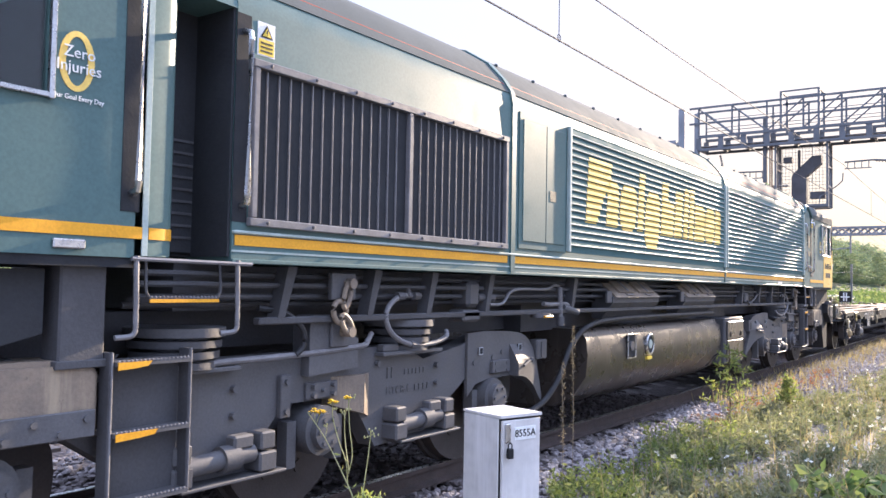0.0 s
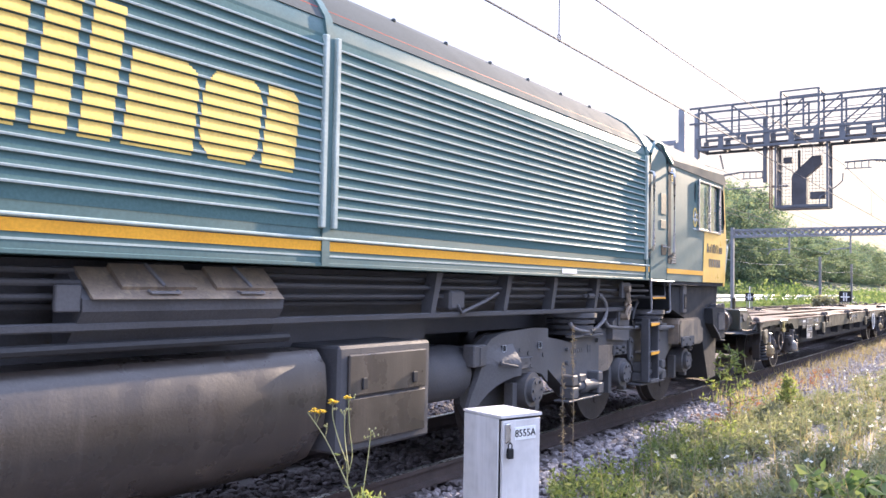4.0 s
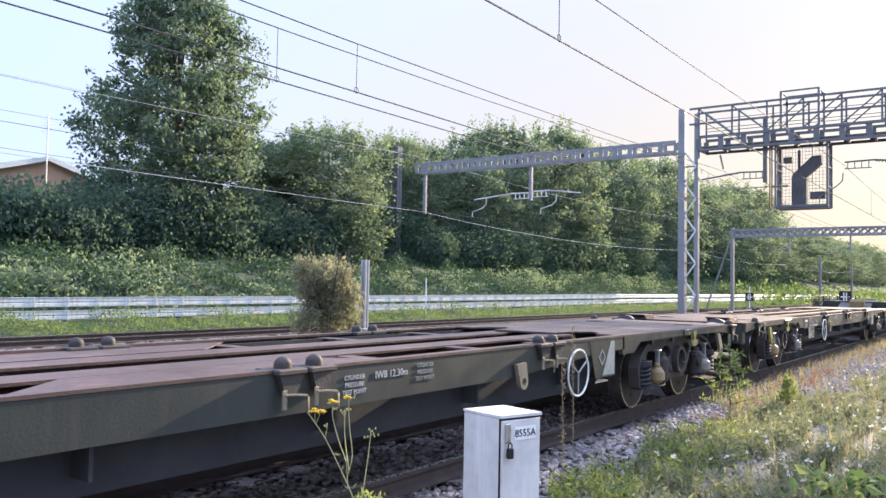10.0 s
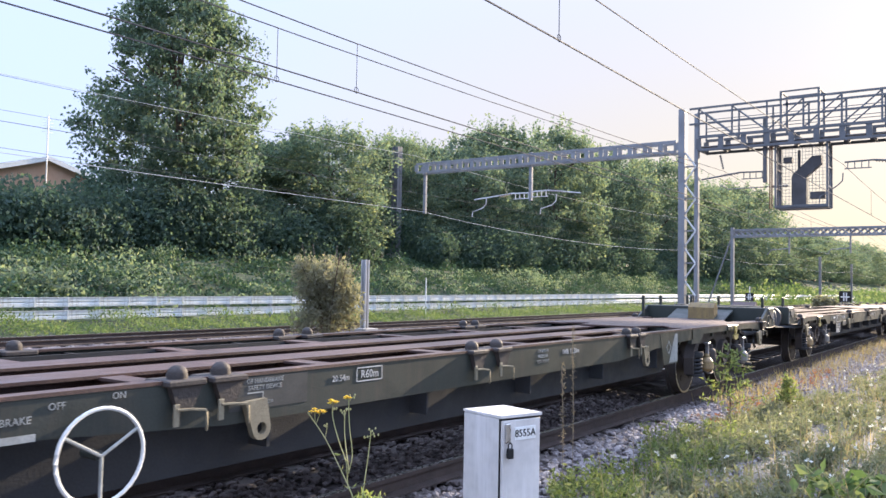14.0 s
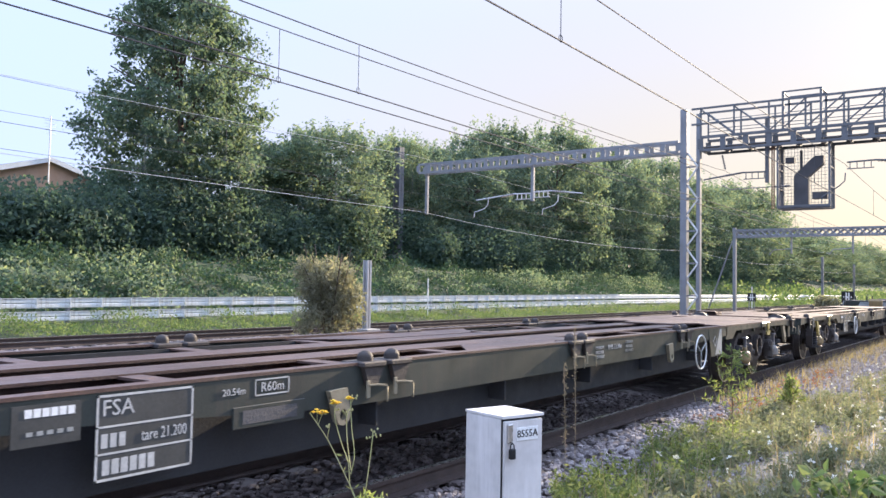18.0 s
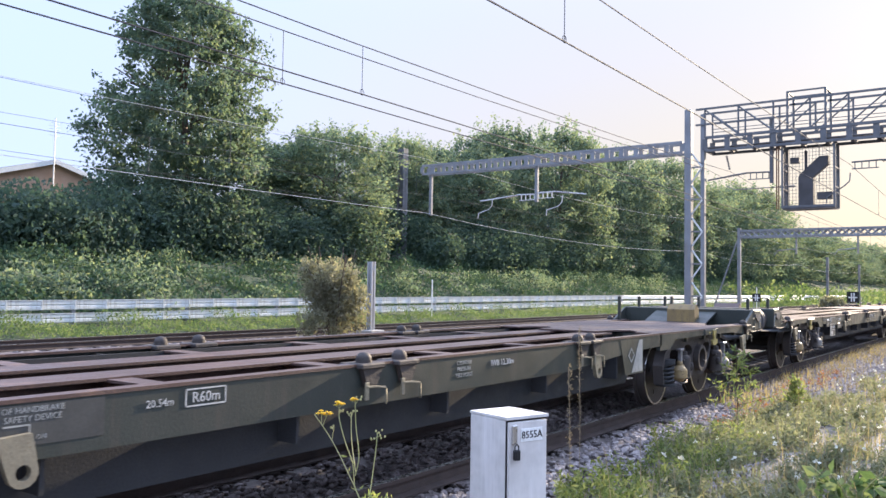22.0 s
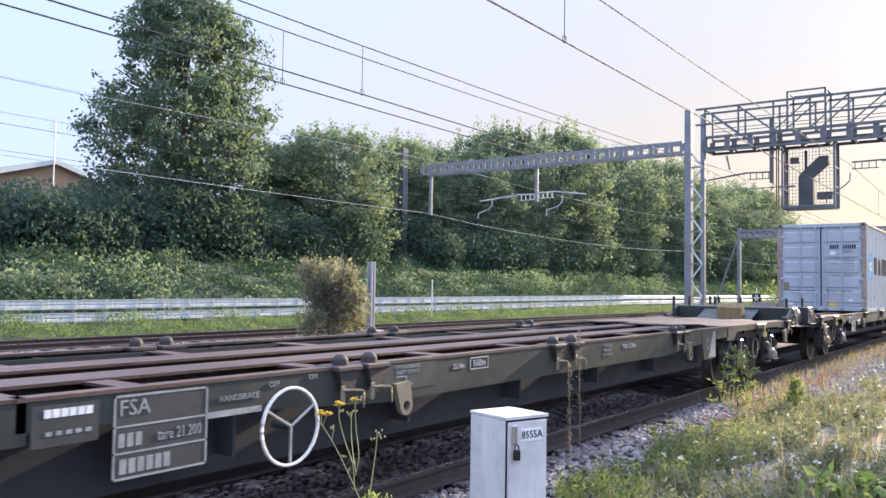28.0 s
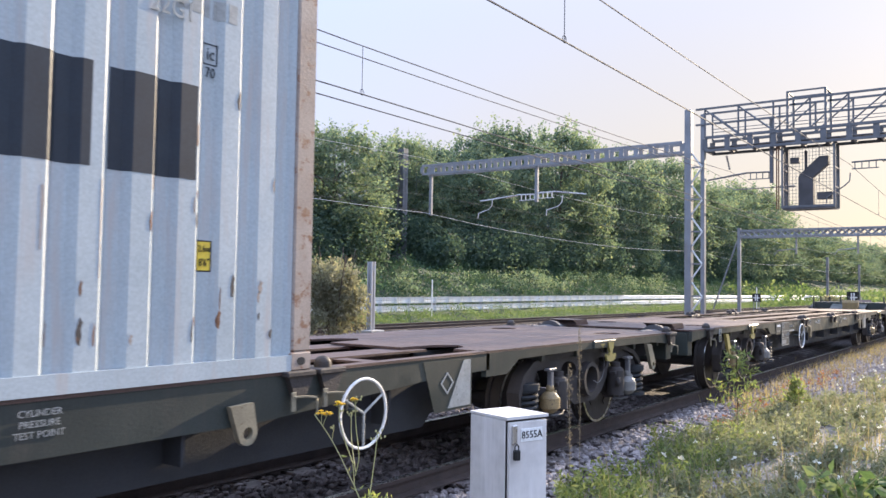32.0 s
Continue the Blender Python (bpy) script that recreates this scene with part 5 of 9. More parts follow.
def warning_label(parent, x, z, w, h, y=-HALF, worn=False):
    """White over yellow hazard label with a black triangle and bars of small print."""
    b = B()
    sheet(b, x - w / 2, x + w / 2, z - h / 2, z + h / 2, y)
    lab = part("warning_label", b, FADED if worn else LABELW, parent, "faded grimy electrical warning label" if worn else "white and yellow electrical warning label")
    b = B()
    sheet(b, x - w * 0.44, x + w * 0.44, z - h * 0.46, z + h * 0.0, y - 0.004, 0.002)
    part("yellow_field", b, PALELUG if worn else LABELY, lab)
    b = B()
    prism(b, [(x - w * 0.36, z + h * 0.05), (x + w * 0.36, z + h * 0.05), (x, z + h * 0.43)], "y", y - 0.008, y - 0.004)
    part("triangle", b, BLACK, lab)
    b = B()
    prism(b, [(x - w * 0.24, z + h * 0.09), (x + w * 0.24, z + h * 0.09), (x, z + h * 0.35)], "y", y - 0.010, y - 0.008)
    part("triangle_field", b, FADED if worn else LABELY, lab)
    b = B()
    prism(b, [(x - w * 0.02, z + h * 0.28), (x + w * 0.06, z + h * 0.28), (x + w * 0.01, z + h * 0.20), (x + w * 0.05, z + h * 0.20), (x - w * 0.03, z + h * 0.10), (x, z + h * 0.18), (x - w * 0.05, z + h * 0.18)], "y", y - 0.012, y - 0.010)
    part("flash", b, BLACK, lab)
    for k in range(3):
        b = B()
        sheet(b, x - w * 0.34, x + w * 0.34, z - h * (0.14 + 0.12 * k), z - h * (0.09 + 0.12 * k), y - 0.006, 0.002)
        part("print_bar", b, BLACK, lab)


def grab_rail(parent, x, z0, z1, y=-HALF, dark=True):
    if dark:
        # Flat plate whose dark colour paints the shaded recess behind the rail.
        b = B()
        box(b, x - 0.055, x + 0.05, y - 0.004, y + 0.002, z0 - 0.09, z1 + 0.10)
        part("rail_recess", b, DARK, parent, "flat dark plate for the shaded recess behind a rail")
    b = B()
    tube(b, [(x, y, z0), (x, y - 0.055, z0 + 0.015), (x, y - 0.065, z0 + 0.06), (x, y - 0.065, z1 - 0.06), (x, y - 0.055, z1 - 0.015), (x, y, z1)], 0.019, 8)
    part("grab_rail", b, STEEL, parent, "polished steel grab rail")


def loco():
    L = thing("locomotive", pose(0, YC, 0), "weathered dark green freight locomotive with yellow cab ends", "locomotive")
    # engine room shell
    b = B()
    prism(b, body_outline(), "x", 3.08, 6.20)
    prism(b, body_outline(), "x", 6.205, 18.15)
    hull = part("body", b, GREEN, L, "green engine room casing", 30)
    r = B()
    prof = [(y * 1.004, z + 0.006) for y, z in body_outline() if z > 3.2]
    prism(r, prof, "x", 3.2, 18.1)
    part("roof", r, ROOF, L, "pale weathered curved roof", 30)
    for x in (6.2, 12.58, 18.12):
        s = B()
        prism(s, [(y * 1.012, z + 0.02 * (z > 3)) for y, z in body_outline()], "x", x - 0.035, x + 0.035)
        part("seam_rib", s, GREEN, hull)
    for k in range(16):
        h = B()
        ball(h, (6.5 + 0.72 * k, -0.95, 3.635), 0.022, 6, 4)
        part("roof_bolt", h, ROOF, hull)
    for k in range(9):
        h = B()
        box(h, 3.9 + 1.5 * k, 4.9 + 1.5 * k, -0.45, 0.45, 3.80, 3.87, 0.02)
        part("roof_hatch", h, ROOF, hull)
    ln = B()
    box(ln, 3.3, 18.0, -1.249, -1.235, 3.345, 3.355)
    part("red_line", ln, RED, hull, "thin red roof line")
    # sill, stripe, ledge
    for s in (-1, 1):
        for x0, x1 in ((0.05, 2.5), (3.1, 6.12), (6.25, 18.22), (18.83, 20.28)):
            b = B()
            box(b, x0, x1, s * (HALF - 0.002), s * (HALF + 0.006), 1.766, 1.826)
            part("stripe", b, STRIPE, hull, "yellow waist stripe")
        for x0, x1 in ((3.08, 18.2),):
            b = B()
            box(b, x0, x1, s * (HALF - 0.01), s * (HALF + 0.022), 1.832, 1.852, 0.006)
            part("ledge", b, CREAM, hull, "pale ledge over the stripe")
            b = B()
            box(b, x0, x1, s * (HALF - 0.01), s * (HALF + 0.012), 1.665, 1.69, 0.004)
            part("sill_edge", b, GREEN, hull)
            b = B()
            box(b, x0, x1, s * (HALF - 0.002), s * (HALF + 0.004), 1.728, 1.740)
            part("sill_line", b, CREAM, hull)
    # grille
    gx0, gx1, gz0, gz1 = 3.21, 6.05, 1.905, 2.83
    # No depth behind the bars: their shade is a flat near-black sheet.
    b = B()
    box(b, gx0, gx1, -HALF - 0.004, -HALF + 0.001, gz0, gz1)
    gr = part("grille", b, DARK, L, "flat near-black sheet for the shaded depth of the grille")
    fr = B()
    for z in (gz0, gz1):
        box(fr, gx0 - 0.03, gx1 + 0.03, -HALF - 0.04, -HALF, z - 0.024, z + 0.024, 0.005)
    for x in (gx0, (gx0 + gx1) / 2 + 0.05, gx1):
        box(fr, x - 0.020, x + 0.020, -HALF - 0.04, -HALF, gz0 + 0.025, gz1 - 0.025, 0.005)
    part("grille_frame", fr, PIPEGREY, gr, "dull bolted grille frame")
    bar = mesh_of(box(B(), -0.004, 0.004, -0.016, 0.0, gz0 + 0.03, gz1 - 0.03), "grille_bar")
    bar.materials.append(PIPEGREY)
    for k in range(30):
        x = gx0 + 0.095 * (k + 1)
        if abs(x - (gx0 + gx1) / 2 - 0.05) > 0.05 and x < gx1 - 0.04:
            o = part("grille_bar", bar, PIPEGREY, gr)
            o.location.y = -HALF
            o.location.x = x
    bolt = mesh_of(ball(B(), (0, 0, 0), 0.012, 6, 4), "bolt")
    bolt.materials.append(BOGIE)
    for k in range(8):
        for z in (gz0, gz1):
            o = part("bolt", bolt, BOGIE, gr)
            o.location = (gx0 + 0.1 + 0.38 * k, -HALF - 0.041, z)
    # equipment doors
    b = B()
    box(b, 6.30, 7.22, -HALF - 0.012, -HALF, 1.90, 3.13, 0.004)
    dd = part("equipment_door", b, GREEN, L, "flush green equipment doors")
    for x0, x1 in ((6.36, 6.79), (6.80, 7.18)):
        b = B()
        box(b, x0, x1, -HALF - 0.020, -HALF - 0.012, 1.97, 3.07, 0.004)
        part("door_leaf", b, GREEN, dd)
    b = B()
    sheet(b, 6.87, 6.99, 2.37, 2.47, -HALF - 0.0205, 0.002)
    part("small_notice", b, PALELUG, dd, "faded buff notice")
    # louvres
    prof = [(-HALF + 0.002, 0.0), (-HALF - 0.019, 0.004), (-HALF - 0.021, 0.012), (-HALF - 0.007, 0.062), (-HALF + 0.002, 0.067)]
    lip = [(-HALF - 0.0190, 0.0020), (-HALF - 0.0225, 0.0035), (-HALF - 0.0235, 0.0125), (-HALF - 0.0205, 0.0165)]
    for x0, x1 in ((7.27, 12.53), (12.64, 18.06)):
        b = B()
        box(b, x0, x1, -HALF - 0.005, -HALF + 0.001, 1.905, 3.155)
        lp = part("louvre_panel", b, LOUVRE, L, "ribbed green louvre panel")
        me = mesh_of(prism(B(), prof, "x", x0 + 0.02, x1 - 0.02), "louvre_slat", 20)
        me.materials.append(LOUVRE)
        # Thin pale strip: the glint on each slat, put in as colour.
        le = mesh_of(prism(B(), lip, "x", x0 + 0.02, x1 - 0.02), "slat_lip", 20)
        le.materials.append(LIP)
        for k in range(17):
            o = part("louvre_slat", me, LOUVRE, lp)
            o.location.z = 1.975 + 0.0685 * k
            part("slat_lip", le, LIP, o, "pale strip painting the sun glint on the slat")
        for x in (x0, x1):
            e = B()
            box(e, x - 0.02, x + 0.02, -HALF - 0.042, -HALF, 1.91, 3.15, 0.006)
            part("louvre_edge", e, CREAM, lp, "pale louvre edge")
    # the company name stays plain solid slanted shapes in its colour, one a letter, laid over the slats
    tall = [(0.0, 0.0, 1.0), (1.0, 0.0, 1.0)]
    flag = [(0.0, 0.0, 0.46), (0.45, 0.0, 0.72), (0.62, 0.0, 0.98), (1.0, 0.0, 1.0)]
    egg = [(0.0, 0.22, 0.80), (0.16, 0.04, 0.97), (0.3, 0.0, 1.0), (0.7, 0.0, 1.0), (0.84, 0.04, 0.97), (1.0, 0.22, 0.80)]
    arch = [(0.0, 0.0, 1.0), (0.7, 0.0, 1.0), (0.9, 0.0, 0.94), (1.0, 0.0, 0.78)]
    step = [(0.0, 0.0, 1.0), (0.62, 0.0, 1.0), (0.66, 0.0, 0.48), (1.0, 0.0, 0.48)]
    glyphs = ((7.66, 0.58, 0.0, 0.68, flag), (8.17, 0.30, 0.0, 0.49, arch), (8.52, 0.47, -0.02, 0.50, egg), (9.05, 0.17, 0.0, 0.68, tall), (9.28, 0.47, -0.20, 0.50, egg), (9.81, 0.44, 0.0, 0.67, step),
              (10.30, 0.27, 0.0, 0.60, tall), (10.64, 0.17, 0.0, 0.67, tall), (10.87, 0.17, 0.0, 0.68, tall), (11.10, 0.42, 0.0, 0.49, arch), (11.55, 0.42, -0.01, 0.50, egg), (12.01, 0.26, 0.0, 0.49, arch))
    name = B()
    for gx, gw, g0, g1, shape in glyphs:
        us, ls, rs = zip(*shape)
        for k in range(17):
            for j in range(4):
                za, zb = 1.979 + 0.0685 * k + 0.015 * j, 1.979 + 0.0685 * k + 0.015 * (j + 1)
                u = ((za + zb) / 2 - 2.235 - g0) / (g1 - g0)
                if not 0 <= u <= 1:
                    continue
                lean = (za - 2.2) * 0.10
                a, c = gx + gw * float(np.interp(u, us, ls)) + lean, gx + gw * float(np.interp(u, us, rs)) + lean
                ya, yb = (-HALF - 0.0255 + 0.0150 * max(0.0, (z - 1.987 - 0.0685 * k) / 0.052) for z in (za, zb))
                prism(name, [(ya, za), (yb, zb), (yb + 0.004, zb), (ya + 0.004, za)], "x", a, c)
    part("company_lettering", name, LOGO, L, "yellow block shapes of the company name across louvres")
    # rear door, cab
    b = B()
    prism(b, [(x * 0.985, z) for x, z in body_outline(-0.02)], "x", 18.16, 18.86)
    part("door_vestibule", b, GREEN, L, smooth=30)
    b = B()
    o = [(18.27, 1.69), (18.83, 1.69), (18.83, 3.05), (18.76, 3.22), (18.62, 3.28), (18.36, 3.28), (18.27, 3.2)]
    prism(b, o, "y", -HALF + 0.001, -HALF + 0.02)
    door = part("cab_door", b, GREEN, L, "green cab side door with curved top")
    b = B()
    tube(b, [(18.22, -HALF - 0.01, 3.20), (18.28, -HALF - 0.02, 3.30), (18.45, -HALF + 0.02, 3.38), (18.66, -HALF + 0.02, 3.38), (18.82, -HALF - 0.02, 3.22), (18.90, -HALF - 0.03, 3.16)], 0.022, 6)
    part("door_gutter", b, GREEN, door, "raised rain gutter over the door")
    for z0, z1, m, x0 in ((2.50, 2.76, PALELUG, 18.60), (2.32, 2.43, PALELUG, 18.60), (1.99, 2.12, DARK, 18.62)):
        b = B()
        box(b, x0, x0 + 0.18, -HALF - 0.006, -HALF + 0.002, z0, z1, 0.003)
        part("door_plate", b, m, door)
    b = B()
    tube(b, [(18.66, -HALF - 0.01, 2.09), (18.66, -HALF - 0.04, 2.09), (18.80, -HALF - 0.04, 2.085)], 0.012, 6)
    part("door_handle", b, STEEL, door, "polished lever handle")
    grab_rail(L, 18.20, 2.02, 2.98)
    grab_rail(L, 18.91, 1.98, 3.05)
    warning_label(L, 19.03, 3.035, 0.14, 0.19)
    b = B()
    sheet(b, 18.97, 19.16, 1.89, 2.03, -HALF)
    dp = part("data_plate", b, PLATE, L, "small dark data plate")
    for k in range(4):
        b = B()
        sheet(b, 18.985, 19.145, 1.905 + 0.031 * k, 1.92 + 0.031 * k, -HALF - 0.004, 0.002)
        part("print_bar", b, FADED, dp)
    # two cabs, mirrored about the middle
    def cab(flip):
        X = (lambda x: x) if not flip else (lambda x: 21.36 - x)

        def pr(bm, poly, axis, a, c):
            prism(bm, [(X(p[0]), p[1]) for p in poly] if axis in "yz" else poly, axis, X(a) if axis == "x" else a, X(c) if axis == "x" else c)

        def bx(bm, x0, x1, *rest):
            box(bm, min(X(x0), X(x1)), max(X(x0), X(x1)), *rest)
        # side wall with the window openings cut through
        x0 = 18.84
        sh = -0.67 if flip else 0.0     # the leading cab's window sits further back
        win = [(20.05 + sh, 2.40), (21.02 + sh, 2.43), (21.02 + sh, 3.08), (20.05 + sh, 3.07)]
        quarter = [(21.06, 2.44), (21.23, 2.46), (21.25, 2.55), (21.20, 2.98), (21.14, 3.07), (21.06, 3.08)]
        slot = ellipse(19.93 if not flip else 20.6, 2.90, 0.055, 0.15, 14)
        outer = [(x0, 1.67), (21.33, 1.67), (21.39, 2.30), (21.37, 2.45), (21.27, 3.16), (21.25, 3.28), (x0, 3.22)]
        for s in (-1, 1):
            b = B()
            holed(b, [(X(x), z) for x, z in outer], [[(X(x), z) for x, z in h] for h in (win, quarter, slot)], s * HALF, s * (HALF - 0.05))
            side = part("cab_side", b, GREEN, L, "green cab side", 30)
            yl = B()
            holed(yl, [(X(x), z) for x, z in [(20.26, 1.672), (21.325, 1.672), (21.385, 2.30), (21.365, 2.45), (21.265, 3.16), (21.245, 3.27), (21.245, 3.1), (21.27, 2.42), (20.33, 2.38)]], [], s * (HALF + 0.001), s * (HALF + 0.005))
            part("yellow_end", yl, YELLOW, side, "warning-yellow cab end panel")
            fr = B()
            for a, c in ((20.025, 20.05), (20.51, 20.55), (21.015, 21.04)):
                bx(fr, a + sh, c + sh, min(s * HALF, s * (HALF + 0.03)), max(s * HALF, s * (HALF + 0.03)), 2.38, 3.10, 0.004)
            for z0, z1 in ((2.385, 2.41), (3.07, 3.095)):
                bx(fr, 20.02 + sh, 21.04 + sh, min(s * HALF, s * (HALF + 0.026)), max(s * HALF, s * (HALF + 0.026)), z0, z1, 0.004)
            part("window_frame", fr, STEEL, side, "bright metal sliding window frame")
            qf = B()
            pq = [(X(x), s * (HALF + 0.006), z) for x, z in quarter]
            tube(qf, pq + [pq[0]], 0.014, 5)
            part("quarter_frame", qf, RUBBER, side)
            for a, c in ((20.06, 20.52), (20.54, 21.02)):
                g = B()
                bx(g, a + sh, c + sh, s * (HALF - 0.02) - 0.004, s * (HALF - 0.02) + 0.004, 2.40, 3.08)
                part("pane", g, GLASS, side)
            g = B()
            pr(g, quarter, "y", s * (HALF - 0.03), s * (HALF - 0.024))
            part("pane", g, GLASS, side)
            g = B()
            pr(g, slot, "y", s * (HALF - 0.03), s * (HALF - 0.02))
            part("pane", g, BLACK, side)
        # front, roof, floor, rear bulkhead
        b = B()
        pr(b, [(21.33, 1.62), (21.40, 2.30), (21.38, 2.43), (21.32, 2.43), (21.27, 1.62)], "y", -HALF + 0.004, HALF - 0.004)
        pr(b, [(21.38, 2.43), (21.27, 3.12), (21.22, 3.12), (21.32, 2.43)], "y", -0.07, 0.07)
        for s in (-1, 1):
            pr(b, [(21.38, 2.43), (21.27, 3.12), (21.22, 3.12), (21.32, 2.43)], "y", s * (HALF - 0.004), s * (HALF - 0.14))
        part("cab_front", b, YELLOW, L, "warning-yellow cab front")
        for s in (-1, 1):
            g = B()
            pr(g, [(21.36, 2.43), (21.25, 3.12), (21.24, 3.12), (21.35, 2.43)], "y", s * 0.072, s * (HALF - 0.142))
            part("windscreen", g, GLASS, L)
        b = B()
        pr(b, [(18.84, 3.16), (21.27, 3.14), (21.33, 3.2), (21.24, 3.30), (18.84, 3.22)], "y", -HALF - 0.012, -HALF + 0.02)
        pr(b, [(18.84, 3.16), (21.27, 3.14), (21.33, 3.2), (21.24, 3.30), (18.84, 3.22)], "y", HALF - 0.02, HALF + 0.012)
        half = [(HALF + 0.01, 3.20), (1.26, 3.36), (1.05, 3.54), (0.8, 3.66), (0.0, 3.76)]
        ring = half + [(-y, z) for y, z in half[-2::-1]]
        def ringv(x, k, dz):
            return [b.verts.new((X(x), y * k, 3.20 + (z - 3.20) * dz)) for y, z in ring]
        r1, r2, r3 = ringv(18.84, 1.0, 1.0), ringv(20.7, 1.0, 0.95), ringv(21.26, 1.0, 0.42)
        for p, q in ((r1, r2), (r2, r3)):
            for i in range(len(p) - 1):
                b.faces.new((p[i], p[i + 1], q[i + 1], q[i]))
        b.faces.new(r1[::-1])
        b.faces.new(r3)
        bmesh.ops.recalc_face_normals(b, faces=b.faces[:])
        part("cab_roof", b, ROOF, L, "pale weathered cab roof", 40)
        b = B()
        bx(b, 18.86, 21.30, -HALF + 0.01, HALF - 0.01, 1.62, 1.72)
        bx(b, 18.86, 18.95, -HALF + 0.06, HALF - 0.06, 1.72, 3.2)
        part("cab_floor", b, DARK, L)
        for s in (-1, 1):
            st = B()
            bx(st, 20.0, 20.45, s * 0.65 - 0.24, s * 0.65 + 0.24, 2.05, 2.2, 0.03)
            bx(st, 19.92, 20.04, s * 0.65 - 0.23, s * 0.65 + 0.23, 2.2, 2.85, 0.04)
            bx(st, 20.1, 20.3, s * 0.65 - 0.1, s * 0.65 + 0.1, 1.72, 2.05)
            part("driver_seat", st, RUBBER, L)
        b = B()
        bx(b, 20.72, 21.25, -1.15, 1.15, 1.72, 2.48, 0.05)
        part("driver_desk", b, BOGIE, L)
        # front valance, buffers, handrail
        b = B()
        pr(b, [(19.3, 1.60), (21.28, 1.62), (21.22, 1.15), (21.20, 0.28), (20.85, 0.26), (20.5, 1.0), (19.3, 1.30)], "y", -HALF + 0.10, HALF - 0.10)
        val = part("end_valance", b, WEB, L, "black end valance and snowplough")
        b = B()
        pr(b, [(20.66, 1.30), (20.74, 1.32), (21.27, 1.29), (21.27, 0.86), (21.04, 0.85), (20.70, 1.08)], "y", -HALF - 0.02, -HALF + 0.14)
        bxp = part("valance_box", b, WEB, val)
        c = B()
        bx(c, 20.93, 21.25, -HALF - 0.03, -HALF - 0.02, 0.97, 1.23, 0.004)
        for k in range(4):
            for zz in (0.985, 1.215):
                a = 20.955 + 0.09 * k
                cyl(c, (X(a), -HALF - 0.028, zz), (X(a), -HALF - 0.038, zz), 0.009, 6)
        part("bolted_cover", c, UNDER, bxp, "bolted cover plate")
        c = B()
        bx(c, 20.80, 21.24, -HALF - 0.03, -HALF + 0.06, 1.30, 1.36, 0.01)
        part("top_hatch", c, UNDER, bxp)
        c = B()
        tube(c, [(X(20.95), -HALF - 0.03, 1.35), (X(20.96), -HALF - 0.05, 1.37), (X(21.10), -HALF - 0.05, 1.37), (X(21.11), -HALF - 0.03, 1.35)], 0.008, 5)
        part("hatch_handle", c, PIPEGREY, bxp)
        c = B()
        tube(c, [(X(20.70), -HALF - 0.025, 1.06), (X(20.9), -HALF - 0.03, 0.94), (X(21.05), -HALF - 0.03, 0.83), (X(21.22), -HALF - 0.03, 0.82)], 0.009, 5)
        part("edge_rod", c, PIPEGREY, bxp)
        for s in (-1, 1):
            bf = B()
            cyl(bf, (X(21.2), s * 0.88, 1.06), (X(21.75), s * 0.88, 1.06), 0.13, 14)
            cyl(bf, (X(21.72), s * 0.88, 1.06), (X(21.80), s * 0.88, 1.06), 0.22, 20)
            part("buffer", bf, OLDRUST, L, "grimy rusty buffer")
            lm = B()
            bx(lm, 21.33, 21.41, s * 1.1 - 0.09, s * 1.1 + 0.09, 2.05, 2.35, 0.01)
            part("marker_light", lm, LABELW, L, "white marker light cluster")
            hr = B()
            tube(hr, [(X(21.36), s * 1.27, 2.35), (X(21.50), s * 1.30, 2.33), (X(21.52), s * 1.30, 2.2), (X(21.42), s * 1.28, 1.75), (X(21.30), s * 1.25, 1.72)], 0.022, 7)
            part("front_handrail", hr, CREAM, L, "white cab front handrail")
        c = B()
        cyl(c, (X(21.2), 0, 1.0), (X(21.6), 0, 1.0), 0.09, 8)
        box(c, X(21.55) - 0.06, X(21.55) + 0.06, -0.06, 0.06, 0.62, 1.02)
        part("drawhook", c, UNDER, L)
        for y in (-0.45, 0.3, 0.6):
            c = B()
            tube(c, [(X(21.22), y, 0.95), (X(21.42), y, 0.8), (X(21.46), y + 0.05, 0.5), (X(21.36), y + 0.08, 0.42)], 0.025, 6)
            part("brake_hose", c, RUBBER, L)
    cab(False)
    cab(True)
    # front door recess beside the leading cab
    # Recess and door are near-black to stand for the shade inside.
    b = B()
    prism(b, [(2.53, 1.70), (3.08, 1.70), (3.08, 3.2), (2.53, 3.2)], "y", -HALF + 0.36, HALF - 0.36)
    rec = part("door_recess", b, DARK, L, "side doorway recess, its shade put in as near-black")
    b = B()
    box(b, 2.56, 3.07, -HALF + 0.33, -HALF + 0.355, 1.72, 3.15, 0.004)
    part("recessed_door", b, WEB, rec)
    # Thin added sheet: shade on the reveal, put in as colour.
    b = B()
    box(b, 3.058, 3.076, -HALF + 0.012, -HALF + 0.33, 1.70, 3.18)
    part("doorway_lining", b, WEB, rec, "near-black sheet that paints the doorway's shade")
    for k in range(9):
        b = B()
        box(b, 2.60, 3.05, -HALF + 0.322, -HALF + 0.329, 1.80 + 0.07 * k, 1.815 + 0.07 * k)
        part("door_mesh_bar", b, UNDER, rec)
    b = B()
    prism(b, [(2.62, -HALF), (2.67, -HALF + 0.012), (2.70, -HALF + 0.04), (2.714, -HALF + 0.10), (2.714, -HALF + 0.34), (2.46, -HALF + 0.34), (2.46, -HALF)], "z", 1.68, 3.2)
    part("rounded_jamb", b, GREEN, rec, "rounded green door jamb", 60)
    b = B()
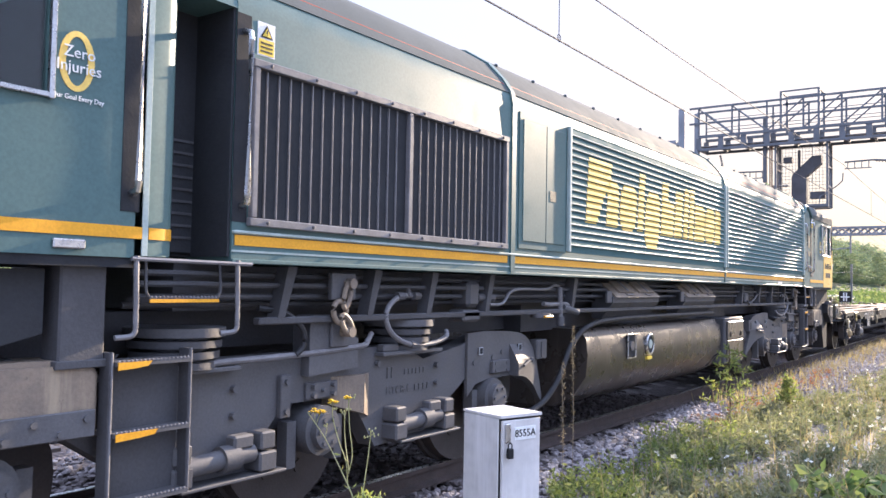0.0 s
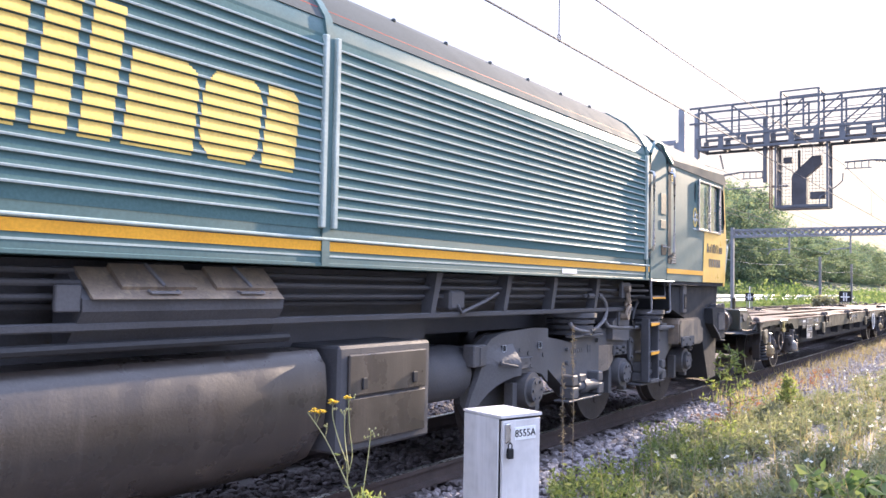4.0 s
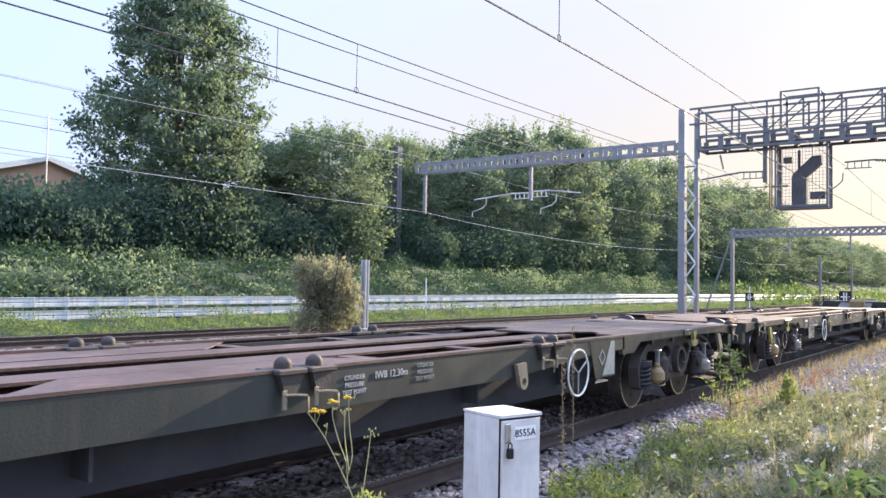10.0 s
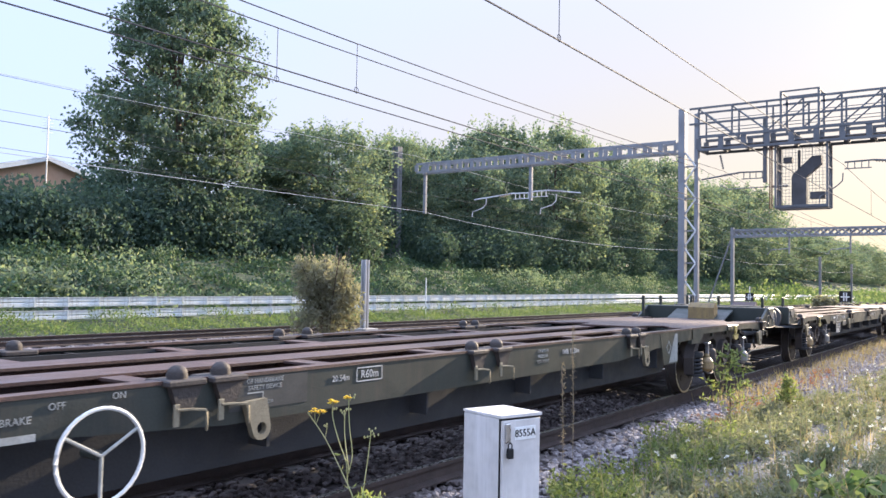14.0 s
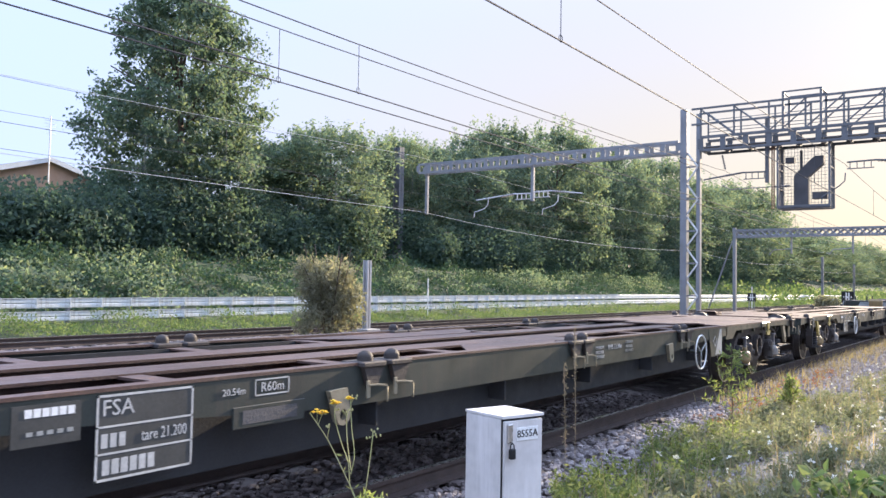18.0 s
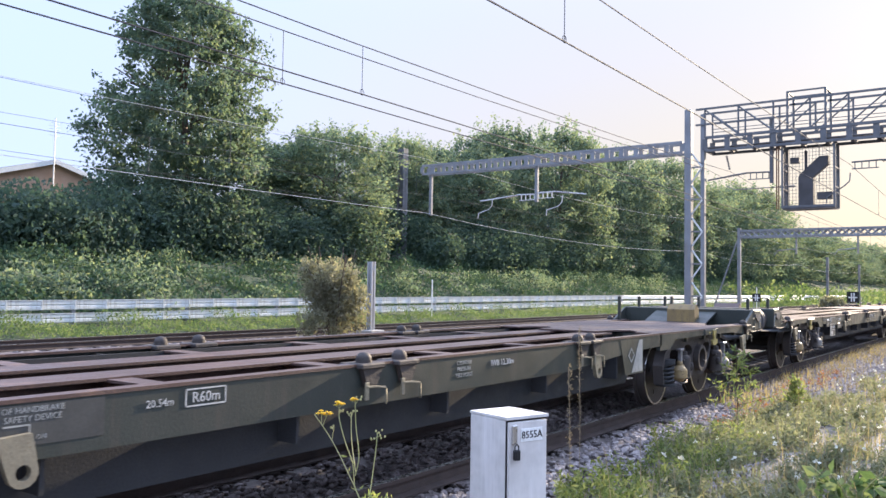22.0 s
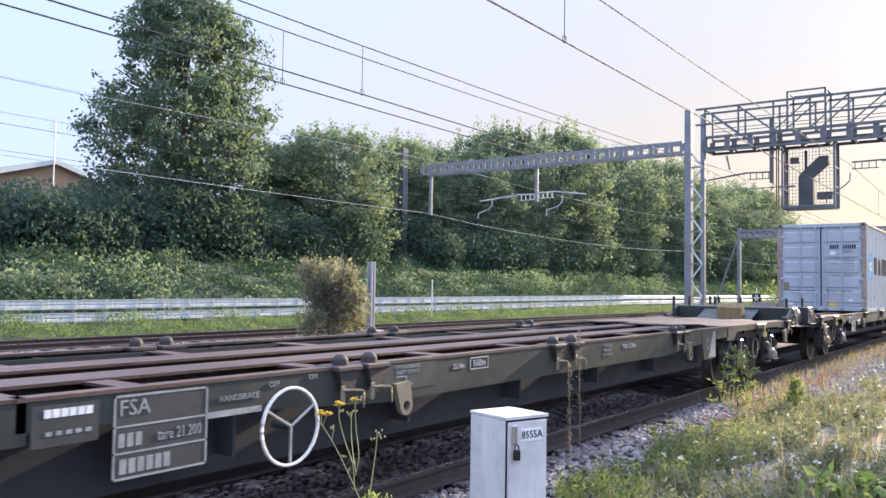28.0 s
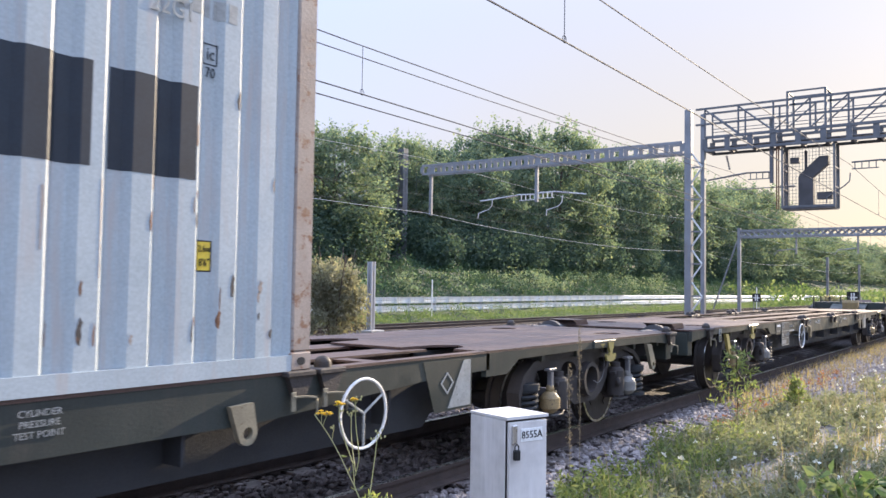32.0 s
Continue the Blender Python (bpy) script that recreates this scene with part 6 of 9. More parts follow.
    prism(b, [(2.54, -HALF - 0.005), (2.62, -HALF - 0.005), (2.673, -HALF + 0.008), (2.705, -HALF + 0.038), (2.718, -HALF + 0.10), (2.708, -HALF + 0.10), (2.696, -HALF + 0.042), (2.668, -HALF + 0.014), (2.62, -HALF + 0.002), (2.54, -HALF + 0.002)], "z", 1.766, 1.826)
    part("jamb_stripe", b, STRIPE, rec)
    b = B()
    prism(b, body_outline(-0.02)[1:-1], "x", 2.46, 3.1)
    part("door_lintel", b, GREEN, rec)
    grab_rail(L, 2.43, 1.99, 3.05)
    grab_rail(L, 3.13, 1.99, 3.00)
    b = B()
    box(b, 2.50, 2.535, -HALF - 0.006, -HALF + 0.002, 1.68, 3.2, 0.002)
    part("door_edge_strip", b, CREAM, L, "pale strip along the door edge")
    warning_label(L, 3.295, 2.99, 0.135, 0.20)
    # slogan on both cab sides
    for cx in (2.15, 19.92):
        ring = B()
        zc = 2.62 if cx < 10 else 2.62
        cx2 = cx
        if cx > 10:
            zc, k = 2.56, 0.72
        else:
            cx2, zc, k = 2.12, 2.585, 0.78
        n = 28
        o = [(cx2 + 0.115 * k * math.cos(a), zc + 0.185 * k * math.sin(a)) for a in [i * math.tau / n for i in range(n)]]
        i_ = [(cx2 + 0.072 * k * math.cos(a), zc + 0.150 * k * math.sin(a)) for a in [i * math.tau / n for i in range(n)]]
        holed(ring, o, [i_], -HALF - 0.0045, -HALF - 0.001)
        badge = part("slogan_ring", ring, LOGO, L, "yellow oval slogan badge")
        text_on("Zero", 0.10 * k, on_side(cx2 + 0.01, -HALF - 0.008, zc + 0.05 * k), LABELW, badge)
        text_on("Injuries", 0.10 * k, on_side(cx2 + 0.01, -HALF - 0.008, zc - 0.04 * k), LABELW, badge)
        text_on("Our Goal Every Day", 0.045 * k, on_side(cx2 + 0.01, -HALF - 0.008, zc - 0.225 * k), LABELW, badge, stretch=0.9)
    # running number and small company mark as plain bars
    for k in range(5):
        b = B()
        sheet(b, 20.53 + 0.112 * k, 20.62 + 0.112 * k, 1.895, 2.01, -HALF - 0.0055, 0.003)
        part("number_bar", b, INK, L, "dark painted running-number block")
    for k, (w, h) in enumerate(((0.07, 0.13), (0.04, 0.09), (0.055, 0.09), (0.025, 0.13), (0.055, 0.12), (0.055, 0.13), (0.04, 0.11), (0.02, 0.13), (0.025, 0.12), (0.055, 0.09), (0.055, 0.09), (0.04, 0.09))):
        b = B()
        x = 20.43 + 0.063 * k
        prism(b, [(x, 2.10), (x + w * 0.75, 2.10), (x + w * 0.75 + 0.02, 2.10 + h), (x + 0.02, 2.10 + h)], "y", -HALF - 0.0085, -HALF - 0.0055)
        part("company_mark_bar", b, INK, L)
    b = B()
    sheet(b, 15.9, 16.22, 1.70, 1.745, -HALF - 0.0125, 0.002)
    part("sill_label", b, LABELW, L, "small white sill label")
    b = B()
    box(b, 2.03, 2.19, -HALF - 0.02, -HALF, 1.70, 1.745, 0.006)
    part("lamp_bracket", b, STEEL, L)
    # lower cab window of the leading cab is covered by its own side; underframe
    u = B()
    box(u, 3.0, 18.4, -0.92, 0.92, 1.38, 1.66)
    box(u, 7.3, 14.4, -0.80, 0.80, 1.10, 1.38)
    box(u, 1.4, 20.0, -0.60, 0.60, 1.12, 1.37)
    under = part("underframe", u, UNDER, L, "grimy black underframe beams")
    for z, y in ((1.60, -1.10), (1.54, -1.16), (1.47, -1.12), (1.42, -1.02)):
        b = B()
        cyl(b, (2.6, y, z), (18.6, y, z), 0.018, 7)
        part("pipe", b, UNDER, under)
    b = B()
    box(b, 3.4, 18.0, -1.22, -1.16, 1.30, 1.345, 0.008)
    part("lower_rail", b, UNDER, under)
    for x in (3.55, 4.4, 5.1, 5.95, 7.6, 13.9, 15.0, 15.9, 16.9):
        b = B()
        prism(b, [(x, 1.34), (x + 0.06, 1.34), (x + 0.16, 1.66), (x + 0.08, 1.66)], "y", -1.22, -1.12)
        part("strut", b, UNDER, under)
    for x0, x1 in ((8.56, 9.98), (10.98, 12.3)):
        b = B()
        prism(b, [(-1.0, 1.22), (-1.0, 1.60), (-1.10, 1.60), (-1.26, 1.46), (-1.26, 1.40), (-1.12, 1.22)], "x", x0, x1)
        bxx = part("battery_box", b, UNDER, L, "black battery box with a sloping lid")
        b = B()
        prism(b, [(-1.09, 1.612), (-1.265, 1.462), (-1.29, 1.462), (-1.105, 1.622)], "x", x0 + 0.04, x1 - 0.02)
        part("box_lid", b, SCRAPED_SUNLIT, bxx, "tilted lid, its sunlit top put into the colour")
        for k in range(2):
            b = B()
            h0 = x0 + 0.22 + 0.60 * k
            prism(b, [(-1.10, 1.625), (-1.235, 1.507), (-1.25, 1.525), (-1.115, 1.645)], "x", h0, h0 + 0.46)
            ht = part("hatch", b, SCRAPED_SUNLIT, bxx, "hatch in the battery lid, coloured as sunlit")
            b = B()
            tube(b, [(h0 + 0.15, -1.25, 1.505), (h0 + 0.15, -1.275, 1.495), (h0 + 0.33, -1.275, 1.495), (h0 + 0.33, -1.25, 1.505)], 0.009, 5)
            cyl(b, (h0 + 0.21, -1.13, 1.645), (h0 + 0.25, -1.25, 1.53), 0.012, 5)
            part("hatch_handle", b, PIPEGREY, ht)
        b = B()
        box(b, x0 - 0.13, x0, -1.25, -1.22, 1.40, 1.53, 0.006)
        part("bracket", b, BOGIE, bxx)
    # fuel tank
    ol = [(-1.20, 0.62), (-1.22, 0.85), (-1.20, 1.02), (-1.12, 1.12), (1.12, 1.12), (1.20, 1.02), (1.22, 0.85), (1.20, 0.62), (1.05, 0.40), (0.8, 0.27), (-0.8, 0.27), (-1.05, 0.40)]
    b = B()
    prism(b, ol, "x", 8.0, 12.75)
    tank = part("fuel_tank", b, TANK, L, "long rounded black fuel tank", 50)
    for x in (9.78,):
        b = B()
        tube(b, [(x + 0.12 * math.cos(a), -1.225, 0.88 + 0.12 * math.sin(a)) for a in [i * math.tau / 16 for i in range(17)]], 0.018, 5)
        part("filler_ring", b, STEEL, tank)
        b = B()
        cyl(b, (x, -1.232, 0.88), (x, -1.20, 0.88), 0.115, 18)
        dial = part("dial_recess", b, DARK, tank)
        cyl(c := B(), (x - 0.005, -1.24, 0.885), (x - 0.005, -1.23, 0.885), 0.055, 14)
        part("dial", c, CREAM, dial)
        part("name_plate", box(B(), x - 0.11, x + 0.05, -1.236, -1.21, 0.70, 0.735), LABELY, tank)
        b = B()
        box(b, x - 0.72, x - 0.50, -1.235, -1.2, 0.76, 1.02, 0.01)
        g = part("gauge", b, DARK, tank)
        c = B()
        cyl(c, (x - 0.61, -1.25, 0.89), (x - 0.61, -1.235, 0.89), 0.06, 8)
        part("filler_cap", c, BOGIE, g)
        b = B()
        tube(b, [(x - 0.73, -1.24, 0.75), (x - 0.49, -1.24, 0.75), (x - 0.49, -1.24, 1.03), (x - 0.73, -1.24, 1.03), (x - 0.73, -1.24, 0.75)], 0.010, 5)
        part("gauge_frame", b, STEEL, tank)
    b = B()
    tube(b, bend([(6.5, -1.1, 0.34), (7.1, -1.12, 0.40), (7.45, -1.15, 0.62), (7.72, -1.16, 0.95), (8.1, -1.18, 1.15), (8.8, -1.2, 1.21), (10.5, -1.2, 1.22), (12.4, -1.2, 1.22)]), 0.028, 8)
    part("conduit", b, RUBBER, L)
    b = B()
    box(b, 12.82, 13.85, -1.26, -0.7, 0.42, 1.14, 0.02)
    bx2 = part("equipment_box", b, UNDER, L, "black equipment box with bolted cover")
    b = B()
    box(b, 12.90, 13.77, -1.285, -1.26, 0.80, 1.08, 0.008)
    part("cover", b, TANK, bx2, "dusty brown upper cover")
    b = B()
    box(b, 12.90, 13.77, -1.28, -1.26, 0.48, 0.785, 0.008)
    part("lower_cover", b, TANK, bx2, "dusty brown lower cover")
    for x in (13.05, 13.62):
        part("latch", box(B(), x - 0.025, x + 0.025, -1.30, -1.284, 0.84, 0.92, 0.005), DARK, bx2)
    b = B()
    cyl(b, (13.9, -0.85, 0.80), (14.7, -0.85, 0.80), 0.24, 16)
    part("air_reservoir", b, UNDER, L)
    for x in (14.2,):
        b = B()
        box(b, x, x + 0.22, -1.2, -1.0, 1.36, 1.52, 0.02)
        tube(b, [(x + 0.1, -1.2, 1.40), (x + 0.1, -1.24, 1.34), (x + 0.42, -1.24, 1.42), (x + 0.7, -1.22, 1.5)], 0.016, 6)
        part("valve", b, BOGIE, L)
    b = B()
    holed(b, ellipse(6.98, 0.0, 0.13, 0.09, 16), [ellipse(6.96, 0.02, 0.06, 0.04, 12)], -0.02, 0.02)
    for v in b.verts:
        v.co = Vector((v.co.x, v.co.z - 1.2, 1.29 + v.co.y))
    eye = part("lifting_eye", b, BOGIE, L, "lifting eye with a yellow edge")
    b = B()
    tube(b, [(6.90, -1.285, 1.28), (6.98, -1.298, 1.28), (7.08, -1.275, 1.28)], 0.012, 6)
    part("eye_edge", b, STRIPE, eye)
    for pts, r in (([(6.05, -1.2, 1.40), (6.25, -1.21, 1.41), (6.45, -1.21, 1.53), (7.05, -1.21, 1.54), (7.25, -1.2, 1.58), (7.4, -1.18, 1.57)], 0.014),
                   ([(7.05, -1.19, 1.40), (7.2, -1.19, 1.39), (7.55, -1.19, 1.39), (7.62, -1.19, 1.30)], 0.022), ([(7.38, -1.2, 1.56), (7.40, -1.2, 1.22)], 0.026)):
        b = B()
        tube(b, bend(pts), r, 8)
        part("air_pipe", b, PIPEGREY, L, "bent grey air pipe")
    b = B()
    cyl(b, (7.45, -1.2, 1.36), (7.70, -1.24, 1.31), 0.035, 10)
    cyl(b, (7.40, -1.2, 1.18), (7.40, -1.2, 1.27), 0.04, 10)
    part("drain_valve", b, BOGIE, L)
    b = B()
    box(b, 5.72, 5.90, -1.2, -1.0, 1.38, 1.60, 0.03)
    cyl(b, (5.88, -1.17, 1.46), (6.15, -1.17, 1.46), 0.035, 10)
    part("brake_valve", b, BOGIE, L)
    b = B()
    box(b, 5.62, 5.88, -1.22, -1.05, 1.26, 1.36, 0.02)
    part("junction_box", b, BOGIE, L)
    # steps and ladder under each door
    for x0 in (2.46, 18.24):
        b = B()
        for x in (x0 + 0.01, x0 + 0.66):
            tube(b, bend([(x, -HALF - 0.01, 1.68), (x, -HALF - 0.015, 1.52), (x, -HALF - 0.02, 1.36), (x - 0.012, -HALF - 0.02, 1.285), (x - 0.10, -HALF + 0.0, 1.272)]), 0.014, 8)
        tube(b, [(x0 - 0.02, -HALF - 0.015, 1.665), (x0 + 0.76, -HALF - 0.015, 1.660)], 0.012, 6)
        part("step_stirrup", b, PIPEGREY, L, "bent rubbed steel stirrup below a door")
        b = B()
        box(b, x0 + 0.10, x0 + 0.54, -HALF + 0.0, -HALF + 0.20, 1.445, 1.470)
        tube(b, [(x0 + 0.085, -HALF + 0.02, 1.66), (x0 + 0.085, -HALF + 0.01, 1.50), (x0 + 0.11, -HALF + 0.01, 1.46)], 0.009, 5)
        tube(b, [(x0 + 0.56, -HALF + 0.02, 1.66), (x0 + 0.56, -HALF + 0.01, 1.50), (x0 + 0.53, -HALF + 0.01, 1.46)], 0.009, 5)
        sp = part("door_step", b, UNDER, L, "hung step between the stirrup legs")
        b = B()
        box(b, x0 + 0.10, x0 + 0.54, -HALF - 0.006, -HALF, 1.444, 1.462)
        part("step_nosing", b, STRIPE, sp, "yellow step nosing")
        b = B()
        for k in range(18):
            ball(b, (x0 + 0.115 + 0.0241 * k, -HALF + 0.004, 1.472), 0.008, 5, 4)
        part("step_grip", b, PIPEGREY, sp, "row of grip teeth")
    for x0 in (2.37, 18.27):
        w = 0.47 if x0 < 10 else 0.32
        b = B()
        for x in (x0, x0 + w):
            box(b, x - 0.012, x + 0.012, -1.31, -1.22, 0.44, 1.20, 0.004)
        lad = part("ladder", b, UNDER, L, "dark ladder frame with yellow-edged treads")
        b = B()
        for x in (x0, x0 + w):
            cyl(b, (x, -1.312, 0.44), (x, -1.312, 1.20), 0.006, 6)
        part("ladder_edge", b, PIPEGREY, lad, "rubbed bright edge")
        b = B()
        box(b, x0 + 0.013, x0 + w - 0.013, -1.22, -1.205, 0.46, 1.12)
        part("back_plate", b, UNDER, lad)
        for n, z in enumerate((0.44, 0.78, 1.13)):
            b = B()
            box(b, x0 + 0.014, x0 + w - 0.014, -1.33, -1.13, z, z + 0.022)
            tr = part("tread", b, BOGIE, lad)
            b = B()
            for k in range(18):
                ball(b, (x0 + 0.03 + (w - 0.06) * k / 17, -1.325, z + 0.024), 0.009, 5, 4)
            part("tread_grip", b, PIPEGREY, tr, "row of grip teeth")
            if n:
                b = B()
                e = w - 0.02 if x0 > 10 else w * (0.45 if n == 2 else 0.55)
                prism(b, [(x0 + 0.02, z + 0.02), (x0 + e, z + 0.02), (x0 + e - 0.02, z - 0.004), (x0 + e * 0.6, z - 0.012), (x0 + 0.02, z - 0.018)], "y", -1.336, -1.331)
                part("tread_edge", b, STRIPE, tr, "chipped yellow edge")
    b = B()
    box(b, 2.12, 2.36, -1.26, -1.1, 1.16, 1.64, 0.01)
    box(b, 2.10, 2.38, -1.28, -1.08, 1.13, 1.17, 0.004)
    part("lamp_box", b, UNDER, L)
    for x0 in (19.62,):
        b = B()
        box(b, x0, x0 + 0.14, -1.27, -1.20, 1.25, 1.63, 0.008)
        part("valve_box", b, BOGIE, L)
        b = B()
        box(b, x0 + 0.03, x0 + 0.11, -1.28, -1.271, 1.30, 1.50)
        part("valve_slot", b, DARK, L)
    return L


def loco_bogie(L, xc, turned_round=False):
    """A three-axle bogie: cast side frame, axleboxes, springs, dampers, pipes."""
    top = [(-2.62, 0.95), (-2.55, 1.10), (-2.05, 1.18), (-1.75, 1.06), (-1.2, 0.98), (-0.9, 1.10), (0.9, 1.10), (1.2, 0.98), (1.75, 1.06), (2.05, 1.14), (2.70, 1.11), (2.88, 1.03), (2.97, 0.86)]
    bot = [(2.96, 0.66), (2.80, 0.72), (2.60, 0.78), (2.32, 0.80), (1.85, 0.80), (1.55, 0.62), (1.2, 0.40), (0.62, 0.38), (0.45, 0.62), (0.3, 0.78), (-0.3, 0.78), (-0.45, 0.62), (-0.62, 0.38), (-1.2, 0.40), (-1.55, 0.62), (-1.85, 0.82), (-2.32, 0.82), (-2.60, 0.82)]
    b = B()
    prism(b, top + bot, "y", -0.94, -1.10)
    bg = part("bogie_frame", b, BOGIE, L, "grimy grey cast three-axle bogie frame", 25)
    bg.location = (xc, 0, 0)
    part("far_frame", prism(B(), top + bot, "y", 0.94, 1.10), BOGIE, bg)
    for xa, xb, za, zb in ((-0.3, 0.3, 0.6, 0.95), (-2.9, -2.7, 0.7, 1.0), (2.7, 2.9, 0.7, 1.0)):
        part("transom", box(B(), xa, xb, -0.94, 0.94, za, zb), UNDER, bg)
    c = B()
    prism(c, [(-1.69, 0.83), (-1.69, 1.10), (-1.74, 1.17), (-2.52, 1.175), (-2.58, 1.15), (-2.59, 1.06), (-2.66, 1.05), (-2.69, 1.02), (-2.69, 0.85), (-2.64, 0.80), (-2.3, 0.80)], "y", -1.0, -1.26)
    bmesh.ops.bevel(c, geom=[e for e in c.edges if abs(e.verts[0].co.y + 1.26) < 0.001 and abs(e.verts[1].co.y + 1.26) < 0.001], offset=0.025, segments=2, affect="EDGES")
    sb = part("sandbox", c, SCRAPED_SUNLIT, bg, "scraped sandbox at the end of the bogie, sunlit tan in its colour")
    c = B()
    box(c, -2.22, -1.72, -1.285, -1.262, 0.80, 0.93, 0.005)
    for i in range(4):
        cyl(c, (-2.16 + 0.13 * i, -1.26, 0.83 + 0.06 * (i % 2)), (-2.16 + 0.13 * i, -1.30, 0.83 + 0.06 * (i % 2)), 0.018, 8)
    part("sandbox_bracket", c, BOGIE, sb)
    c = B()
    prism(c, [(1.80, 0.62), (1.80, 1.155), (2.11, 1.167), (2.44, 1.153), (2.50, 1.15), (2.50, 0.749), (2.31, 0.745), (2.10, 0.743), (1.93, 0.714)], "y", -1.125, -1.095)
    ec = part("end_casting", c, BOGIE, bg, "raised worn end of the bogie frame")
    # the tail of the casting sweeps down to a point and turns away from its proud lower lip
    tail, rows, cols = [], 7, 12
    for col in range(cols + 1):
        u = col / cols
        x = 2.50 + 0.69 * u
        zt = float(np.interp(x, (2.50, 2.70, 2.84, 2.94, 3.00, 3.04, 3.13, 3.19), (1.15, 1.132, 1.09, 1.024, 0.92, 0.80, 0.638, 0.50)))
        zb = float(np.interp(x, (2.50, 2.60, 2.75, 2.92, 3.07, 3.19), (0.749, 0.741, 0.708, 0.634, 0.519, 0.43)))
        for row in range(rows + 1):
            z = zb + (zt - zb) * row / rows
            lip = min(1.0, max(0.0, (1.02 - z) / 0.14))
            tail.append((x, -1.125 + 0.035 * u - 0.10 * (1 - u) * lip, z))
    n = len(tail)
    tail += [(x, -1.06, z) for x, y, z in tail]
    at = lambda col, row: col * (rows + 1) + row
    faces = []
    for col in range(cols):
        for row in range(rows):
            f = (at(col, row), at(col + 1, row), at(col + 1, row + 1), at(col, row + 1))
            faces += [f, tuple(n + v for v in f[::-1])]
        faces += [(at(col, 0), n + at(col, 0), n + at(col + 1, 0), at(col + 1, 0)), (at(col, rows), at(col + 1, rows), n + at(col + 1, rows), n + at(col, rows))]
    for row in range(rows):
        faces += [(at(0, row), at(0, row + 1), n + at(0, row + 1), n + at(0, row)), (at(cols, row), n + at(cols, row), n + at(cols, row + 1), at(cols, row + 1))]
    quads("casting_tail", tail, faces, BOGIE, ec, "swept dusty tail of the casting")
    for sy in (-1, 1):
        c = B()
        prism(c, [(2.20, 0.86), (3.0, 0.86), (2.96, 0.50), (2.80, 0.33), (2.66, 0.40), (2.20, 0.40)], "y", *sorted((sy * 0.86, sy * 0.80)))
        part("brake_arm", c, UNDER, bg, "dark brake arm behind the casting")
    for x in (1.99, 2.67):
        c = B()
        tube(c, [(x - 0.027, -1.14, 0.968), (x + 0.027, -1.14, 0.968), (x + 0.027, -1.14, 1.026), (x - 0.027, -1.14, 1.026), (x - 0.027, -1.14, 0.968)], 0.006, 5)
        sq = part("square_socket", c, GALVPALE, bg)
        part("socket_hole", box(B(), x - 0.024, x + 0.024, -1.142, -1.10, 0.971, 1.023), DARK, sq)
    c = B()
    box(c, 2.98, 3.19, -1.15, -1.03, 0.86, 1.05, 0.01)
    box(c, 3.06, 3.10, -1.16, -1.145, 0.88, 1.03, 0.004)
    part("end_stop", c, BOGIE, bg)
    c = B()
    cyl(c, (2.80, -1.19, 0.875), (2.58, -1.235, 0.835), 0.012, 6)
    ball(c, (2.80, -1.19, 0.875), 0.024, 6, 5)
    part("pull_rod", c, BOGIE, bg)
    c = B()
    prism(c, [(0.14, -1.10), (0.42, -1.165), (0.54, -1.10), (0.54, -1.02), (0.14, -1.02)], "z", 0.66, 0.92)
    for v in c.verts:
        if v.co.z < 0.7:
            v.co.z += 0.12 * (0.54 - v.co.x) / 0.4 - 0.05
    part("wear_plate", c, SCRAPED_SUNLIT, bg, "scraped plate beside the axle, sunlit tan in its colour")
    for ax in (-2.18, 0.0, 2.18):
        for s in (-1, 1):
            c = B()
            cyl(c, (ax, s * 0.95, 0.585), (ax, s * 1.17, 0.585), 0.165, 22)
            cyl(c, (ax, s * 1.17, 0.585), (ax, s * 1.22, 0.585), 0.118, 18)
            for k in range(6):
                a = k * math.tau / 6
                cyl(c, (ax + 0.085 * math.cos(a), s * 1.21, 0.585 + 0.085 * math.sin(a)), (ax + 0.085 * math.cos(a), s * 1.235, 0.585 + 0.085 * math.sin(a)), 0.016, 6)
            box(c, ax - 0.26, ax - 0.18, s * 0.96 - 0.05, s * 1.12 + 0.02, 0.36, 0.66)
            box(c, ax + 0.18, ax + 0.26, s * 0.96 - 0.05, s * 1.12 + 0.02, 0.36, 0.66)
            part("axlebox", c, BOGIE, bg, "round bolted axlebox cover")
    for x in (-0.85, 1.08):
        y = -1.18
        c = B()
        cyl(c, (x - 0.28, y, 0.52), (x + 0.22, y, 0.54), 0.058, 14)
        cyl(c, (x - 0.02, y, 0.53), (x + 0.10, y, 0.535), 0.078, 14)
        dm = part("damper", c, BOGIE, bg, "thick horizontal damper")
        for k, (a, e) in enumerate(((x - 0.38, x - 0.24), (x + 0.24, x + 0.38))):
            c = B()
            box(c, a, e, y - 0.06, -1.08, 0.42, 0.54, 0.012)
            box(c, a + 0.01, e - 0.01, y - 0.055, -1.08, 0.55, 0.66, 0.012)
            part("damper_clevis", c, BOGIE, dm)
        c = B()
        box(c, x + 0.05, x + 0.20, y - 0.05, y + 0.04, 0.58, 0.66, 0.012)
        part("valve_block", c, BOGIE, dm)
        c = B()
        box(c, x - 0.32, x + 0.46, -1.24, -1.06, 0.395, 0.415, 0.005)
        part("damper_tray", c, BOGIE, dm)
    for x in (-1.05, 1.02):
        for s in (-1, 1):
            c = B()
            for k in range(3):
                cyl(c, (x, s * 0.98, 1.06 + 0.062 * k), (x, s * 0.98, 1.10 + 0.062 * k), 0.24 + 0.012 * k, 22)
                cyl(c, (x, s * 0.98, 1.09 + 0.062 * k), (x, s * 0.98, 1.125 + 0.062 * k), 0.19, 16)
